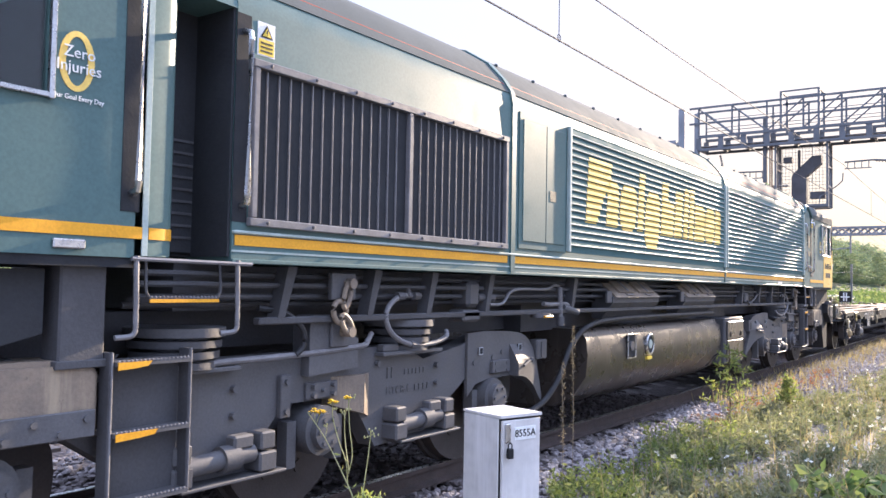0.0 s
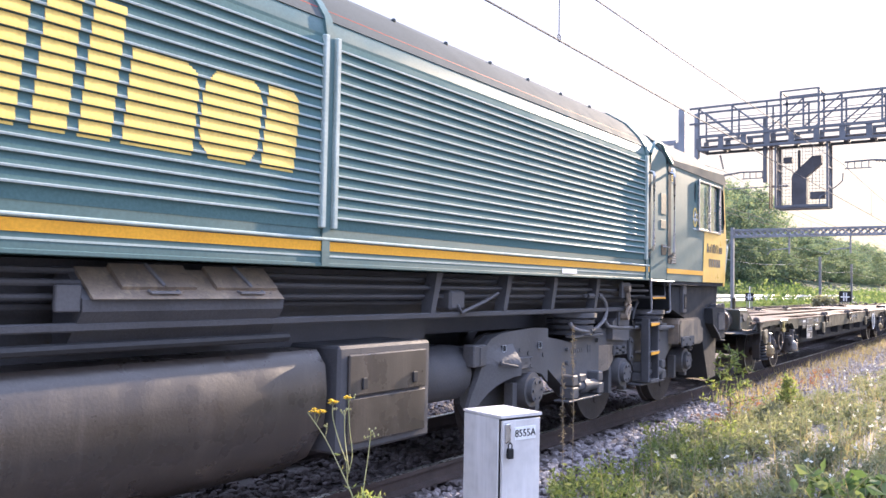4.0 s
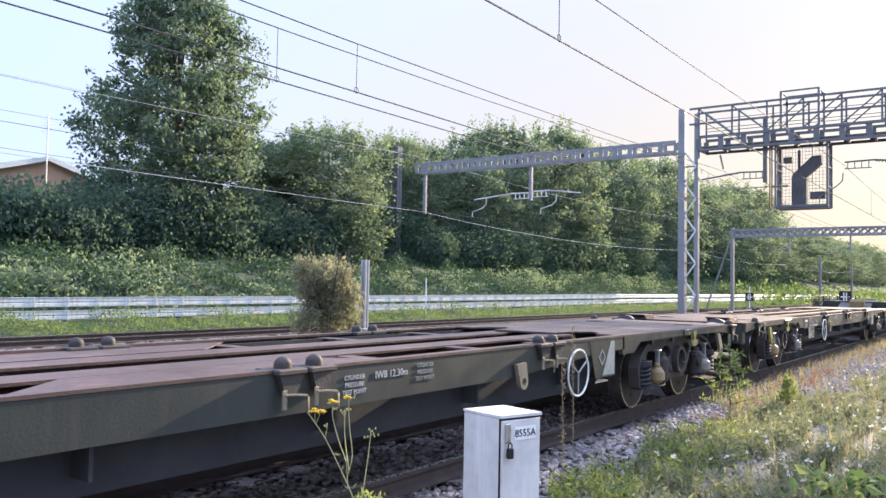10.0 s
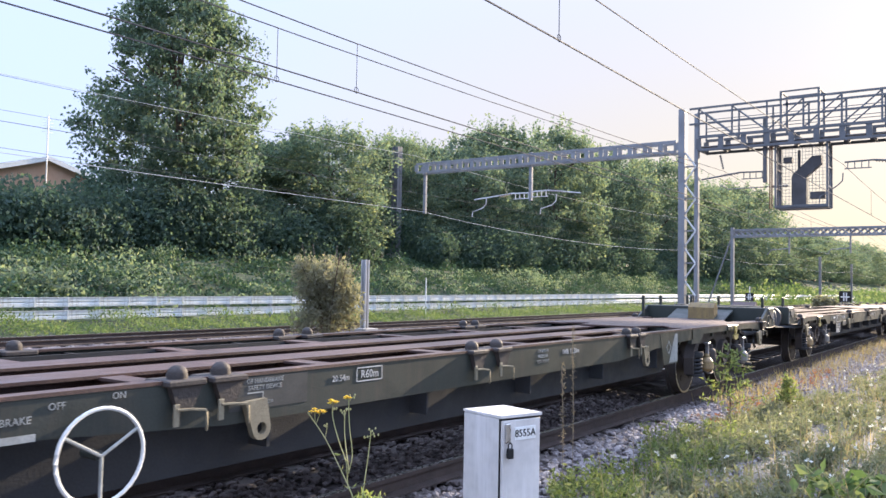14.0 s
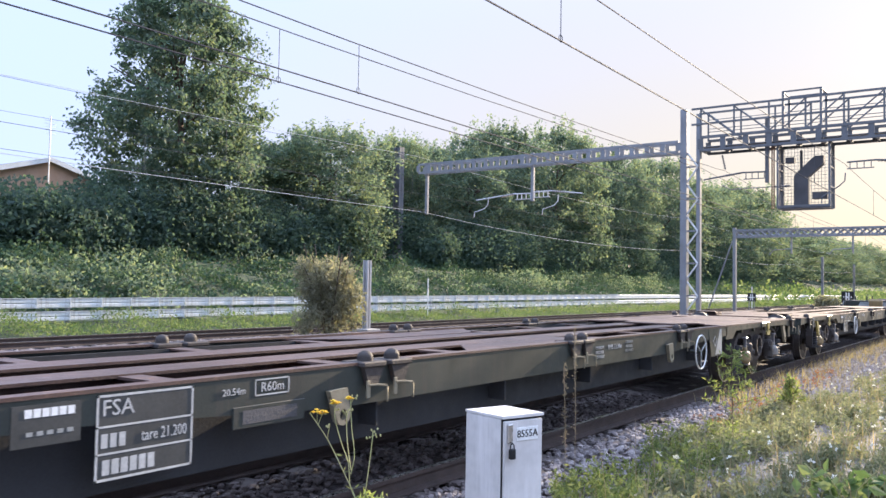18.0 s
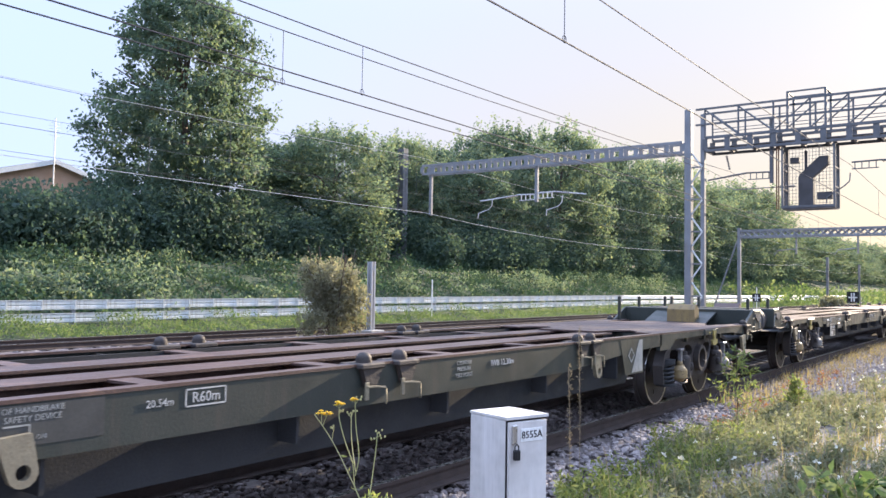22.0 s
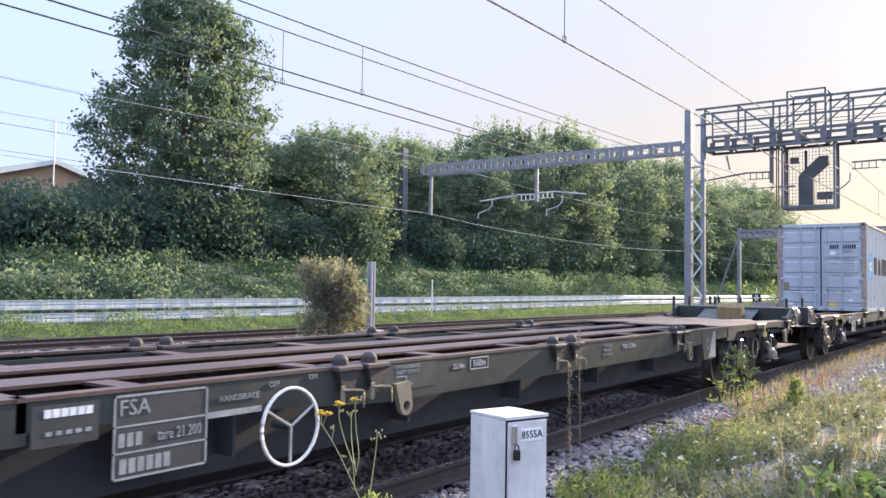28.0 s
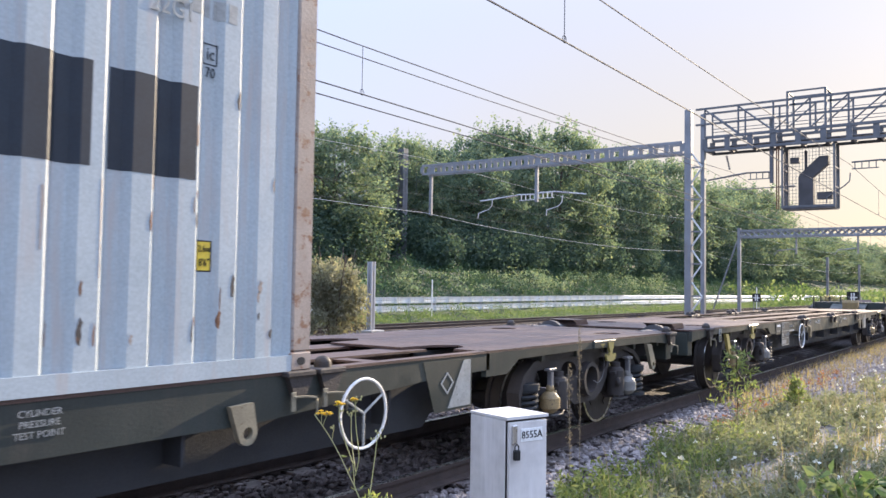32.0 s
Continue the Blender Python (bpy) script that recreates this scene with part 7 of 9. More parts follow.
            part("rubber_spring", c, UNDER, bg, "ribbed rubber secondary spring")
            c = B()
            cyl(c, (x, s * 0.98, 1.245), (x, s * 0.98, 1.295), 0.285, 24)
            part("spring_cap", c, BOGIE, bg)
        c = B()
        box(c, x - 0.42, x + 0.32, -1.19, -1.08, 1.035, 1.065, 0.006)
        box(c, x - 0.40, x - 0.22, -1.17, -1.10, 1.066, 1.12, 0.008)
        part("spring_seat", c, BOGIE, bg, "ledge under the spring")
    c = B()
    tube(c, bend([(-1.7, -1.17, 1.06), (-0.9, -1.17, 1.09), (-0.2, -1.17, 1.10), (0.36, -1.17, 1.125), (0.44, -1.16, 1.15), (0.50, -1.15, 1.21)]), 0.020, 8)
    part("brake_pipe", c, PIPEGREY, bg, "smooth grey brake pipe along the frame")
    c = B()
    prism(c, [(-0.15, 0.95), (0.33, 0.98), (0.33, 1.18), (0.22, 1.22), (0.20, 1.34), (-0.12, 1.35), (-0.15, 1.28)], "y", -1.02, -1.175)
    pd = part("chain_pedestal", c, BOGIE, bg, "boxed pedestal over the middle axle")
    c = B()
    box(c, 0.03, 0.21, -1.20, -1.176, 1.13, 1.30, 0.008)
    part("pad_plate", c, BOGIE, pd)
    c = B()
    box(c, -0.02, 0.22, -1.24, -1.20, 1.45, 1.63, 0.006)
    part("chain_plate", c, BOGIE, bg, "plate that holds the chain")

    def link(cx, cz, rx, rz, tilt, flat, y):
        """An oval link, seen flat or turned edge-on."""
        t = radians(tilt)
        pts = []
        for k in range(17):
            a = k * math.tau / 16
            u, w = rx * math.cos(a) * (1 if flat else 0.25), rz * math.sin(a)
            pts.append((cx + u * math.cos(t) - w * math.sin(t), y - (0 if flat else 0.055 * math.cos(a)), cz + u * math.sin(t) + w * math.cos(t)))
        return pts
    c = B()
    tube(c, link(0.105, 1.485, 0.030, 0.095, -16, True, -1.265), 0.017, 8)
    tube(c, link(0.055, 1.37, 0.062, 0.075, 20, True, -1.245), 0.019, 8)
    tube(c, link(0.105, 1.285, 0.036, 0.080, 38, True, -1.265), 0.018, 8)
    cyl(c, (0.13, -1.21, 1.56), (0.13, -1.30, 1.56), 0.036, 10)
    cyl(c, (0.14, -1.18, 1.235), (0.14, -1.29, 1.235), 0.036, 10)
    part("safety_chain", c, SCRAPED_SUNLIT, bg, "heavy rubbed shackle chain")
    for pts, mt in (([(1.05, -1.16, 1.475), (0.78, -1.2, 1.475), (0.64, -1.21, 1.42), (0.585, -1.21, 1.33), (0.64, -1.21, 1.22), (0.78, -1.2, 1.145), (0.95, -1.2, 1.105), (1.2, -1.2, 1.11), (1.38, -1.19, 1.15), (1.41, -1.17, 1.20)], PIPEGREY),
                    ([(-0.55, -1.12, 1.40), (-0.38, -1.17, 1.37), (-0.24, -1.19, 1.27), (-0.22, -1.19, 1.16), (-0.28, -1.18, 1.10)], RUBBER)):
        c = B()
        tube(c, bend(pts), 0.020, 8)
        part("air_hose", c, mt, bg, "looped air hose")
    c = B()
    cyl(c, (0.72, -1.2, 1.475), (0.80, -1.2, 1.475), 0.032, 8)
    cyl(c, (0.92, -1.2, 1.475), (1.02, -1.18, 1.475), 0.03, 8)
    cyl(c, (0.86, -1.2, 1.475), (0.86, -1.2, 1.53), 0.018, 6)
    cyl(c, (0.90, -1.2, 1.112), (1.0, -1.2, 1.105), 0.028, 8)
    part("hose_fitting", c, BOGIE, bg)
    for x in (-0.02, 2.26):
        c = B()
        box(c, x - 0.10, x + 0.20, -1.16 if x > 1 else -1.13, -1.10, 0.79, 0.90, 0.006)
        for i in range(4):
            cyl(c, (x - 0.05 + 0.19 * (i % 2), -1.10, 0.815 + 0.06 * (i // 2)), (x - 0.05 + 0.19 * (i % 2), -1.165, 0.815 + 0.06 * (i // 2)), 0.017, 8)
        cyl(c, (x + 0.045, -1.10, 0.845), (x + 0.045, -1.16, 0.845), 0.013, 8)
        part("bolted_plate", c, BOGIE, bg)
    for x in (-0.36, -2.55):
        c = B()
        box(c, x, x + 0.09, -1.14, -1.10, 0.70, 0.97, 0.006)
        for z in (0.74, 0.93):
            cyl(c, (x + 0.045, -1.13, z), (x + 0.045, -1.16, z), 0.02, 8)
        part("guide_strap", c, BOGIE, bg)
    c = B()
    for x, z in ((1.36, 0.92), (1.36, 0.78), (-0.72, 0.92), (-0.72, 0.76), (-1.3, 0.9), (1.90, 0.90), (2.20, 0.93), (2.36, 0.97), (0.62, 0.98)):
        cyl(c, (x, -1.09, z), (x, -1.135, z), 0.022, 8)
    part("bolt", c, BOGIE, bg)
    for x0, x1, z0, z1 in ((0.74, 0.84, 0.86, 0.94), (0.95, 1.24, 0.875, 0.915), (1.08, 1.30, 0.745, 0.79)):
        n = max(2, int((x1 - x0) / 0.045))
        for k in range(n):
            c = B()
            w = (x1 - x0) / n
            box(c, x0 + k * w + 0.005, x0 + (k + 1) * w - 0.008, -1.108, -1.099, z0, z1)
            part("cast_bar", c, BOGIE, bg)
    text_on("HTCR-E", 0.085, on_side(0.88, -1.106, 0.765), BOGIE, bg, "cast_lettering")
    for ax in (-2.18, 0.0, 2.18):
        w = B()
        cyl(w, (0, -0.80, 0), (0, 0.80, 0), 0.09, 10)
        for s in (-1, 1):
            cyl(w, (0, s * 0.68, 0), (0, s * 0.80, 0), 0.535, 32)
            cyl(w, (0, s * 0.64, 0), (0, s * 0.69, 0), 0.565, 32)
            for k in range(6):
                a = k * math.tau / 6
                cyl(w, (0.3 * math.cos(a), s * 0.80, 0.3 * math.sin(a)), (0.3 * math.cos(a), s * 0.812, 0.3 * math.sin(a)), 0.05, 8)
        o = part("wheelset", w, WHEEL, bg, "steel wheelset with worn treads")
        o.location = (ax, 0, 0.535)
        WHEELS.append((o, (ax, 0, 0.535), 0.535, 21.4, xc + ax))
    if turned_round:
        flip = Matrix.Diagonal((-1, 1, 1, 1))
        for o in [bg] + list(bg.children_recursive):
            if o.name.startswith(("wheelset", "cast_lettering")):
                continue
            o.data.transform(flip)
            o.data.flip_normals()


WHEELS = []
the_loco = loco()
loco_bogie(the_loco, 4.03)
loco_bogie(the_loco, 17.83, True)


# ---- container flat wagons ----
# Wagon space: x from its leading end, y = 0 on the track's middle, near side towards -y.
MOVERS = []
WH = 1.20          # half width


def spigot(W, x, side):
    """A domed container spigot on its bracket, with a keeper tongue and a cranked locking pin."""
    s = side
    b = B()
    box(b, x - 0.125, x + 0.125, s * (WH - 0.16), s * (WH + 0.062), 0.985, 1.022, 0.008)
    prism(b, [(x - 0.10, 0.984), (x + 0.11, 0.984), (x + 0.045, 0.86), (x - 0.05, 0.86)], "y", s * (WH + 0.004), s * (WH + 0.045))
    br = part("spigot_bracket", b, WBOGIE, W, "rusty spigot bracket with a tapering gusset")
    b = B()
    cyl(b, (x, s * (WH - 0.04), 1.020), (x, s * (WH - 0.04), 1.048), 0.058, 14)
    ball(b, (x, s * (WH - 0.04), 1.048), 0.057, 12, 7, 0.85)
    part("spigot", b, WBOGIE, br, "domed rusty container spigot")
    b = B()
    tube(b, [(x - 0.07, s * (WH + 0.062), 0.865), (x + 0.02, s * (WH + 0.065), 0.862), (x + 0.112, s * (WH + 0.07), 0.850), (x + 0.122, s * (WH + 0.07), 0.840), (x + 0.122, s * (WH + 0.07), 0.735)], 0.008, 5)
    part("locking_pin", b, PALELUG, br)
    b = B()
    box(b, x - 0.085, x - 0.048, *sorted((s * (WH + 0.046), s * (WH + 0.060))), 0.775, 0.895, 0.003)
    part("keeper", b, PALELUG, br, "worn keeper tongue")


def lug(W, x, side, mat, shape):
    """A hanging tie-down lug with an eye: long and leaning, broad and upright, or short."""
    s = side
    b = B()
    if shape == "long":
        o = [(-0.085, 0.92), (0.055, 0.91), (0.185, 0.70), (0.180, 0.635), (0.145, 0.595), (0.095, 0.60), (0.060, 0.65)]
        eye = (0.128, 0.655)
    elif shape == "broad":
        o = [(-0.115, 0.84), (0.105, 0.87), (0.105, 0.69), (0.080, 0.635), (0.030, 0.612), (-0.025, 0.63), (-0.055, 0.68)]
        eye = (0.035, 0.695)
    else:
        o = [(-0.075, 0.855), (0.095, 0.865), (0.128, 0.70)] + [(0.058 + 0.072 * math.cos(a), 0.690 + 0.072 * math.sin(a)) for a in [radians(-12 - 26 * k) for k in range(7)]]
        eye = (0.058, 0.690)
    holed(b, [(x + p, z) for p, z in o], [ellipse(x + eye[0], eye[1], 0.037, 0.037, 12)], s * (WH + 0.050), s * (WH + 0.010))
    return part("lashing_lug", b, mat, W, "worn lashing lug with an eye")


def buffers(W, x, d, long_=0.42):
    """A pair of buffers at the end x, pointing along d."""
    for s in (-1, 1):
        b = B()
        cyl(b, (x, s * 0.875, 1.06), (x + d * long_ * 0.65, s * 0.875, 1.06), 0.185, 18)
        cyl(b, (x + d * long_ * 0.55, s * 0.875, 1.06), (x + d * long_ * 0.92, s * 0.875, 1.06), 0.155, 18)
        bf = part("buffer", b, OLDRUST, W, "grimy rusty buffer casing")
        b = B()
        prism(b, [(s * 0.875 + 0.25 * math.copysign(abs(math.cos(a)) ** 0.75, math.cos(a)), 1.045 + 0.205 * math.copysign(abs(math.sin(a)) ** 0.75, math.sin(a))) for a in [i * math.tau / 26 for i in range(26)]], "x", *sorted((x + d * long_ * 0.91, x + d * (long_ + 0.015))))
        part("buffer_head", b, UNDER, bf)
    b = B()
    box(b, min(x, x + d * 0.36), max(x, x + d * 0.36), -0.05, 0.05, 0.92, 1.04)
    tube(b, [(x + d * 0.3, 0, 0.98), (x + d * 0.42, 0, 0.86), (x + d * 0.40, 0, 0.66), (x + d * 0.3, 0, 0.60), (x + d * 0.24, 0, 0.7)], 0.035, 6)
    part("coupling", b, UNDER, W)
    for y in (-0.55, 0.5):
        b = B()
        tube(b, [(x, y, 0.86), (x + d * 0.16, y, 0.80), (x + d * 0.24, y, 0.52), (x + d * 0.12, y, 0.42)], 0.024, 6)
        part("brake_hose", b, RUBBER, W)


def wagon_bogie(W, xc):
    arch = [(1.46, 0.34), (1.49, 0.58), (1.40, 0.74), (1.22, 0.85), (0.94, 0.91), (0.40, 0.92)]
    half = [(0.25, 0.35), (0.42, 0.44), (0.55, 0.58), (0.58, 0.68), (0.66, 0.76), (1.06, 0.76), (1.11, 0.70), (1.13, 0.34)] + arch
    for s in (-1, 1):
        o = half + [(-x, z) for x, z in half[::-1]]
        b = B()
        ovals = [ellipse(q * 0.385, 0.725, 0.168, 0.084, 18, q * 6) for q in (-1, 1)]
        holed(b, o, [ellipse(0, 0.60, 0.145, 0.145, 18)] + ovals, s * 0.98, s * 1.07)
        if s < 0:
            box(b, -0.25, 0.25, -0.98, 0.98, 0.5, 0.80)
        bg = part("bogie_frame", b, WBOGIE, W, "rusty pressed bogie frame with round openings", 30)
        bg.location = (xc, 0, 0)
        b = B()
        top = arch + [(-x, z) for x, z in arch[::-1]]
        low = [(x * 0.972, z - (0.045 if z > 0.5 else 0.0)) for x, z in top[::-1]]
        prism(b, top + low, "y", s * 1.069, s * 1.115)
        part("frame_flange", b, WBOGIE, bg, "raised rim along the top of the frame")
        b = B()
        holed(b, ellipse(0, 0.60, 0.185, 0.185, 20), [ellipse(0, 0.60, 0.14, 0.14, 20)], s * 0.99, s * 1.15)
        part("centre_rim", b, WBOGIE, bg, "raised round rim")
        for q in (-1, 1):
            b = B()
            coil = [(q * 1.29 + 0.100 * math.cos(a), s * 1.10 + 0.075 * math.sin(a), 0.345 + 0.0085 * a) for a in [i * math.tau / 10 for i in range(51)]]
            tube(b, coil, 0.021, 6)
            cyl(b, (q * 1.29, s * 1.08, 0.31), (q * 1.29, s * 1.08, 0.345), 0.135, 14)
            cyl(b, (q * 1.29, s * 1.08, 0.60), (q * 1.29, s * 1.08, 0.66), 0.125, 14)
            part("coil_spring", b, WEB, bg, "heavy dark coil spring")
            b = B()
            cyl(b, (q * 0.9, s * 0.90, 0.44), (q * 0.9, s * 1.04, 0.44), 0.14, 16)
            box(b, q * 0.9 - 0.20, q * 0.9 + 0.20, min(s * 0.90, s * 1.0), max(s * 0.90, s * 1.0), 0.36, 0.50, 0.02)
            part("axlebox", b, WBOGIE, bg)
            b = B()
            ball(b, (q * 0.95, s * 1.15, 0.455), 0.102, 14, 9, 1.12)
            cyl(b, (q * 0.95, s * 1.15, 0.40), (q * 0.95, s * 1.15, 0.50), 0.101, 14)
            ball(b, (q * 0.95, s * 1.15, 0.585), 0.042, 10, 6, 1.3)
            ball(b, (q * 0.95 + 0.065, s * 1.17, 0.545), 0.026, 8, 5)
            part("hanger_cylinder", b, BUFF if q < 0 else SILVER, bg, "ochre capsule on the bogie" if q < 0 else "dusty silver capsule on the bogie")
            b = B()
            box(b, q * 0.95 - 0.026, q * 0.95 + 0.026, *sorted((s * 1.13, s * 1.18)), 0.60, 0.755, 0.006)
            box(b, q * 0.95 - 0.075, q * 0.95 + 0.075, *sorted((s * 1.12, s * 1.19)), 0.755, 0.785, 0.008)
            part("hanger", b, PIPEGREY, bg, "rubbed steel hanger with a crossbar")
            b = B()
            cyl(b, (q * 0.70, s * 1.11, 0.37), (q * 0.70, s * 1.11, 0.64), 0.098, 16)
            ball(b, (q * 0.70, s * 1.11, 0.64), 0.098, 14, 6, 0.55)
            cyl(b, (q * 0.70, s * 1.11, 0.68), (q * 0.70, s * 1.11, 0.735), 0.055, 12)
            box(b, q * 0.70 - 0.11, q * 0.70 + 0.11, *sorted((s * 1.08, s * 1.16)), 0.60, 0.635, 0.006)
            ball(b, (q * 0.60, s * 1.19, 0.52), 0.035, 8, 6, 1.6)
            part("damper_pot", b, WBOGIE, bg, "brown capped damper pot")
            b = B()
            tube(b, [(q * 0.62, s * 1.13, 0.34), (q * 0.72, s * 1.16, 0.315), (q * 0.92, s * 1.16, 0.32), (q * 1.0, s * 1.13, 0.36)], 0.014, 5)
            part("brake_linkage", b, UNDER, bg)
        b = B()
        tube(b, bend([(-0.02 + 0.30, s * 1.13, 0.90), (0.31, s * 1.15, 0.76), (0.27, s * 1.15, 0.62), (0.16, s * 1.15, 0.55), (0.06, s * 1.14, 0.58)]), 0.004, 5)
        part("earth_cable", b, PIPEGREY, bg, "thin earthing cable")
    for q in (-1, 1):
        w = B()
        cyl(w, (0, -0.9, 0), (0, 0.9, 0), 0.075, 10)
        for s in (-1, 1):
            cyl(w, (0, s * 0.68, 0), (0, s * 0.80, 0), 0.42, 28)
            cyl(w, (0, s * 0.65, 0), (0, s * 0.69, 0), 0.45, 28)
            for k in range(4):
                a = k * math.tau / 4
                box(w, 0.25 * math.cos(a) - 0.03, 0.25 * math.cos(a) + 0.03, s * 0.805 - 0.008, s * 0.805 + 0.008, 0.25 * math.sin(a) - 0.03, 0.25 * math.sin(a) + 0.03)
        o = part("wheelset", w, WHEEL, W, "steel wheelset with bright worn treads")
        o.location = (xc + q * 0.9, 0, 0.42)
        for s in (-1, 1):
            r = B()
            holed(r, ellipse(0, 0, 0.418, 0.418, 28), [ellipse(0, 0, 0.395, 0.395, 28)], s * 0.801, s * 0.806)
            part("tyre_rim", r, STEEL, o, "bright worn rim of the tyre")


def handwheel(W, x, side):
    s = side
    y = s * (WH + 0.10)
    b = B()
    tube(b, [(x + 0.232 * math.cos(a), y, 0.70 + 0.232 * math.sin(a)) for a in [i * math.tau / 32 for i in range(33)]], 0.0105, 8)
    hw = part("handbrake_wheel", b, WHITE, W, "worn white handbrake wheel")
    for k in range(3):
        a = radians(270 + 120 * k)
        b = B()
        cyl(b, (x, y, 0.70), (x + 0.22 * math.cos(a), y, 0.70 + 0.22 * math.sin(a)), 0.009, 6)
        part("spoke", b, FADED, hw, "grimy spoke")
    b = B()
    cyl(b, (x, s * (WH - 0.05), 0.70), (x, y - 0.01 * s, 0.70), 0.026, 10)
    part("hub", b, SOLE, hw)


def data_panel(W, x0, x1, z0, z1, y, grade):
    ink = WORNWHITE if grade else FADED
    b = B()
    sheet(b, x0, x1, z0, z1, y)
    p = part("data_panel", b, PLATE, W, "dark stencilled data panel with a pale border")
    for a, c, e, f in ((x0, x1, z1 - 0.012, z1), (x0, x1, z0, z0 + 0.012), (x0, x0 + 0.012, z0, z1), (x1 - 0.012, x1, z0, z1), (x0, x1, z0 + 0.265, z0 + 0.275), (x0, x1, z0 + 0.13, z0 + 0.14)):
        b = B()
        sheet(b, a, c, e, f, y - 0.004, 0.002)
        part("border", b, ink, p)
    text_on("FSA", 0.115, on_side(x0 + 0.12, y - 0.006, z1 - 0.07), ink, p)
    text_on("tare 21.200", 0.085, on_side(x0 + 0.40, y - 0.006, z0 + 0.20), ink, p, stretch=0.72)
    for k in range(6):
        b = B()
        sheet(b, x0 + 0.04 + 0.052 * k, x0 + 0.08 + 0.052 * k, z0 + 0.03, z0 + 0.105, y - 0.004, 0.002)
        part("number_bar", b, ink, p)
    for k in range(3):
        b = B()
        sheet(b, x0 + 0.03 + 0.05 * k, x0 + 0.065 + 0.05 * k, z0 + 0.165, z0 + 0.235, y - 0.004, 0.002)
        part("number_bar", b, ink, p)


def wagon(kind, x_train, label):
    """kind A leads with its buffer end, kind B with its close-coupled end."""
    A = kind == "A"
    Lw = 20.35 if A else 20.25
    W = thing("container_wagon", pose(x_train, YC, 0), label, "wagon", "container wagons")
    be = 0.0 if A else Lw                  # buffer end
    d = -1 if A else 1                     # way that it points
    bogies = (3.0, 17.94) if A else (3.05, 17.20)
    U = lambda u: be - d * u               # distance from the buffer end
    lo, hi = (0.95, Lw) if A else (0.0, Lw - 0.95)
    # decks over the bogies, with round-cornered ends towards the open middle
    m0, m1 = (4.3, 15.75) if A else (4.6, 15.4)
    for a, c, way in ((lo, m0, 1), (hi, m1, -1)):
        b = B()
        outer_end = (way > 0) == A
        holes = [] if outer_end else [ellipse(a + way * (1.12 if A else 1.52), q * 0.74, 0.24, 0.15, 14) for q in (-1, 1)]
        pts = [(a, -WH), (c, -WH), (c, -0.86), (c - way * 0.25, -0.80), (c - way * 0.42, -0.62), (c - way * 0.25, -0.46), (c + way * 0.2, -0.42), (c + way * 0.2, 0.42), (c - way * 0.25, 0.46), (c - way * 0.42, 0.62), (c - way * 0.25, 0.80), (c, 0.86), (c, WH), (a, WH)]
        if outer_end:      # long tapering slots beside the ramp
            slot = [(0.0, 0.96), (0.55, 0.94), (0.93, 0.85), (0.5, 0.66), (0.0, 0.54)]
            pts += [(a + way * u, w) for u, w in slot] + [(a + way * u, -w) for u, w in slot[::-1]]
        holed(b, pts, holes, 0.0, 0.02)
        for v in b.verts:
            v.co = Vector((v.co.x, v.co.z, 1.0 + v.co.y))
        part("deck", b, DECK, W, "rust-brown steel end deck")
        if outer_end:
            for q in (-1, 1):
                e = B()
                box(e, *sorted((a - way * 0.28, a)), *sorted((q * 0.96, q * (WH - 0.001))), 0.985, 1.02)
                part("deck_strip", e, DECK, W)
                # Added dark plate that makes the slot look shaded from above.
                e = B()
                box(e, *sorted((a - way * 0.45, a + way * 0.98)), *sorted((q * 0.43, q * (WH - 0.06))), 0.80, 0.815)
                part("pocket_floor", e, WEB, W)
        for k in range(4):
            e = B()
            x = a + way * (0.75 + 0.62 * k)
            prism(e, [(x - 0.12, -0.90 + 0.16 * k), (x + 0.3, -0.94 + 0.16 * k), (x + 0.38, -0.925 + 0.16 * k), (x - 0.05, -0.875 + 0.16 * k)], "z", 1.0204, 1.0215)
            part("chalk_mark", e, SCUFF, W, "pale scuff on the deck")
        b = B()
        box(b, min(a, c), max(a, c), -0.42, 0.42, 0.62, 0.97)
        part("centre_sill", b, WEB, W)
        for s in (-1, 1):
            e = B()
            prism(e, [(a, 0.86), (a, 0.998), (c, 0.998), (c, 0.80), (c - way * 0.35, 0.80), (c - way * 0.55, 0.92), (c - way * 1.9, 0.93), (a + way * 0.8, 0.92)], "y", s * WH, s * (WH - 0.05))
            part("deck_edge", e, SOLE, W)
        for k in range(5):
            e = B()
            x = a + way * (0.5 + 0.75 * k)
            box(e, x - 0.03, x + 0.03, -WH + 0.05, WH - 0.05, 0.86, 0.985)
            part("cross_bearer", e, SOLE, W)
    # long sills of the open middle
    for s in (-1, 1):
        b = B()
        x0, x1 = m0 - 0.05, m1 + 0.05
        sy = s * WH
        prism(b, [(x0, 0.998), (x1, 0.998), (x1, 0.86), (x1 - 0.9, 0.84), (x1 - 2.6, 0.73), (x0 + 2.6, 0.73), (x0 + 0.9, 0.84), (x0, 0.86)], "y", sy, sy - s * 0.03)
        side = part("side_sill", b, SOLE, W, "olive-black side sill with faded stencils")
        # Set back under the sill; its shade is put into the colour.
        b = B()
        prism(b, [(x0 - 0.1, 0.985), (x1 - 0.1, 0.985), (x1 - 0.35, 0.75), (x1 - 0.68, 0.44), (x0 + 0.2, 0.44), (x0 - 0.1, 0.56)], "y", sy - s * 0.20, sy - s * 0.22)
        part("lower_web", b, WEB, side)
        b = B()
        box(b, x0, x1, min(sy + s * 0.006, sy - s * 0.09), max(sy + s * 0.006, sy - s * 0.09), 1.0, 1.02)
        part("sill_flange", b, DECK, side, "rusty top flange")
        b = B()
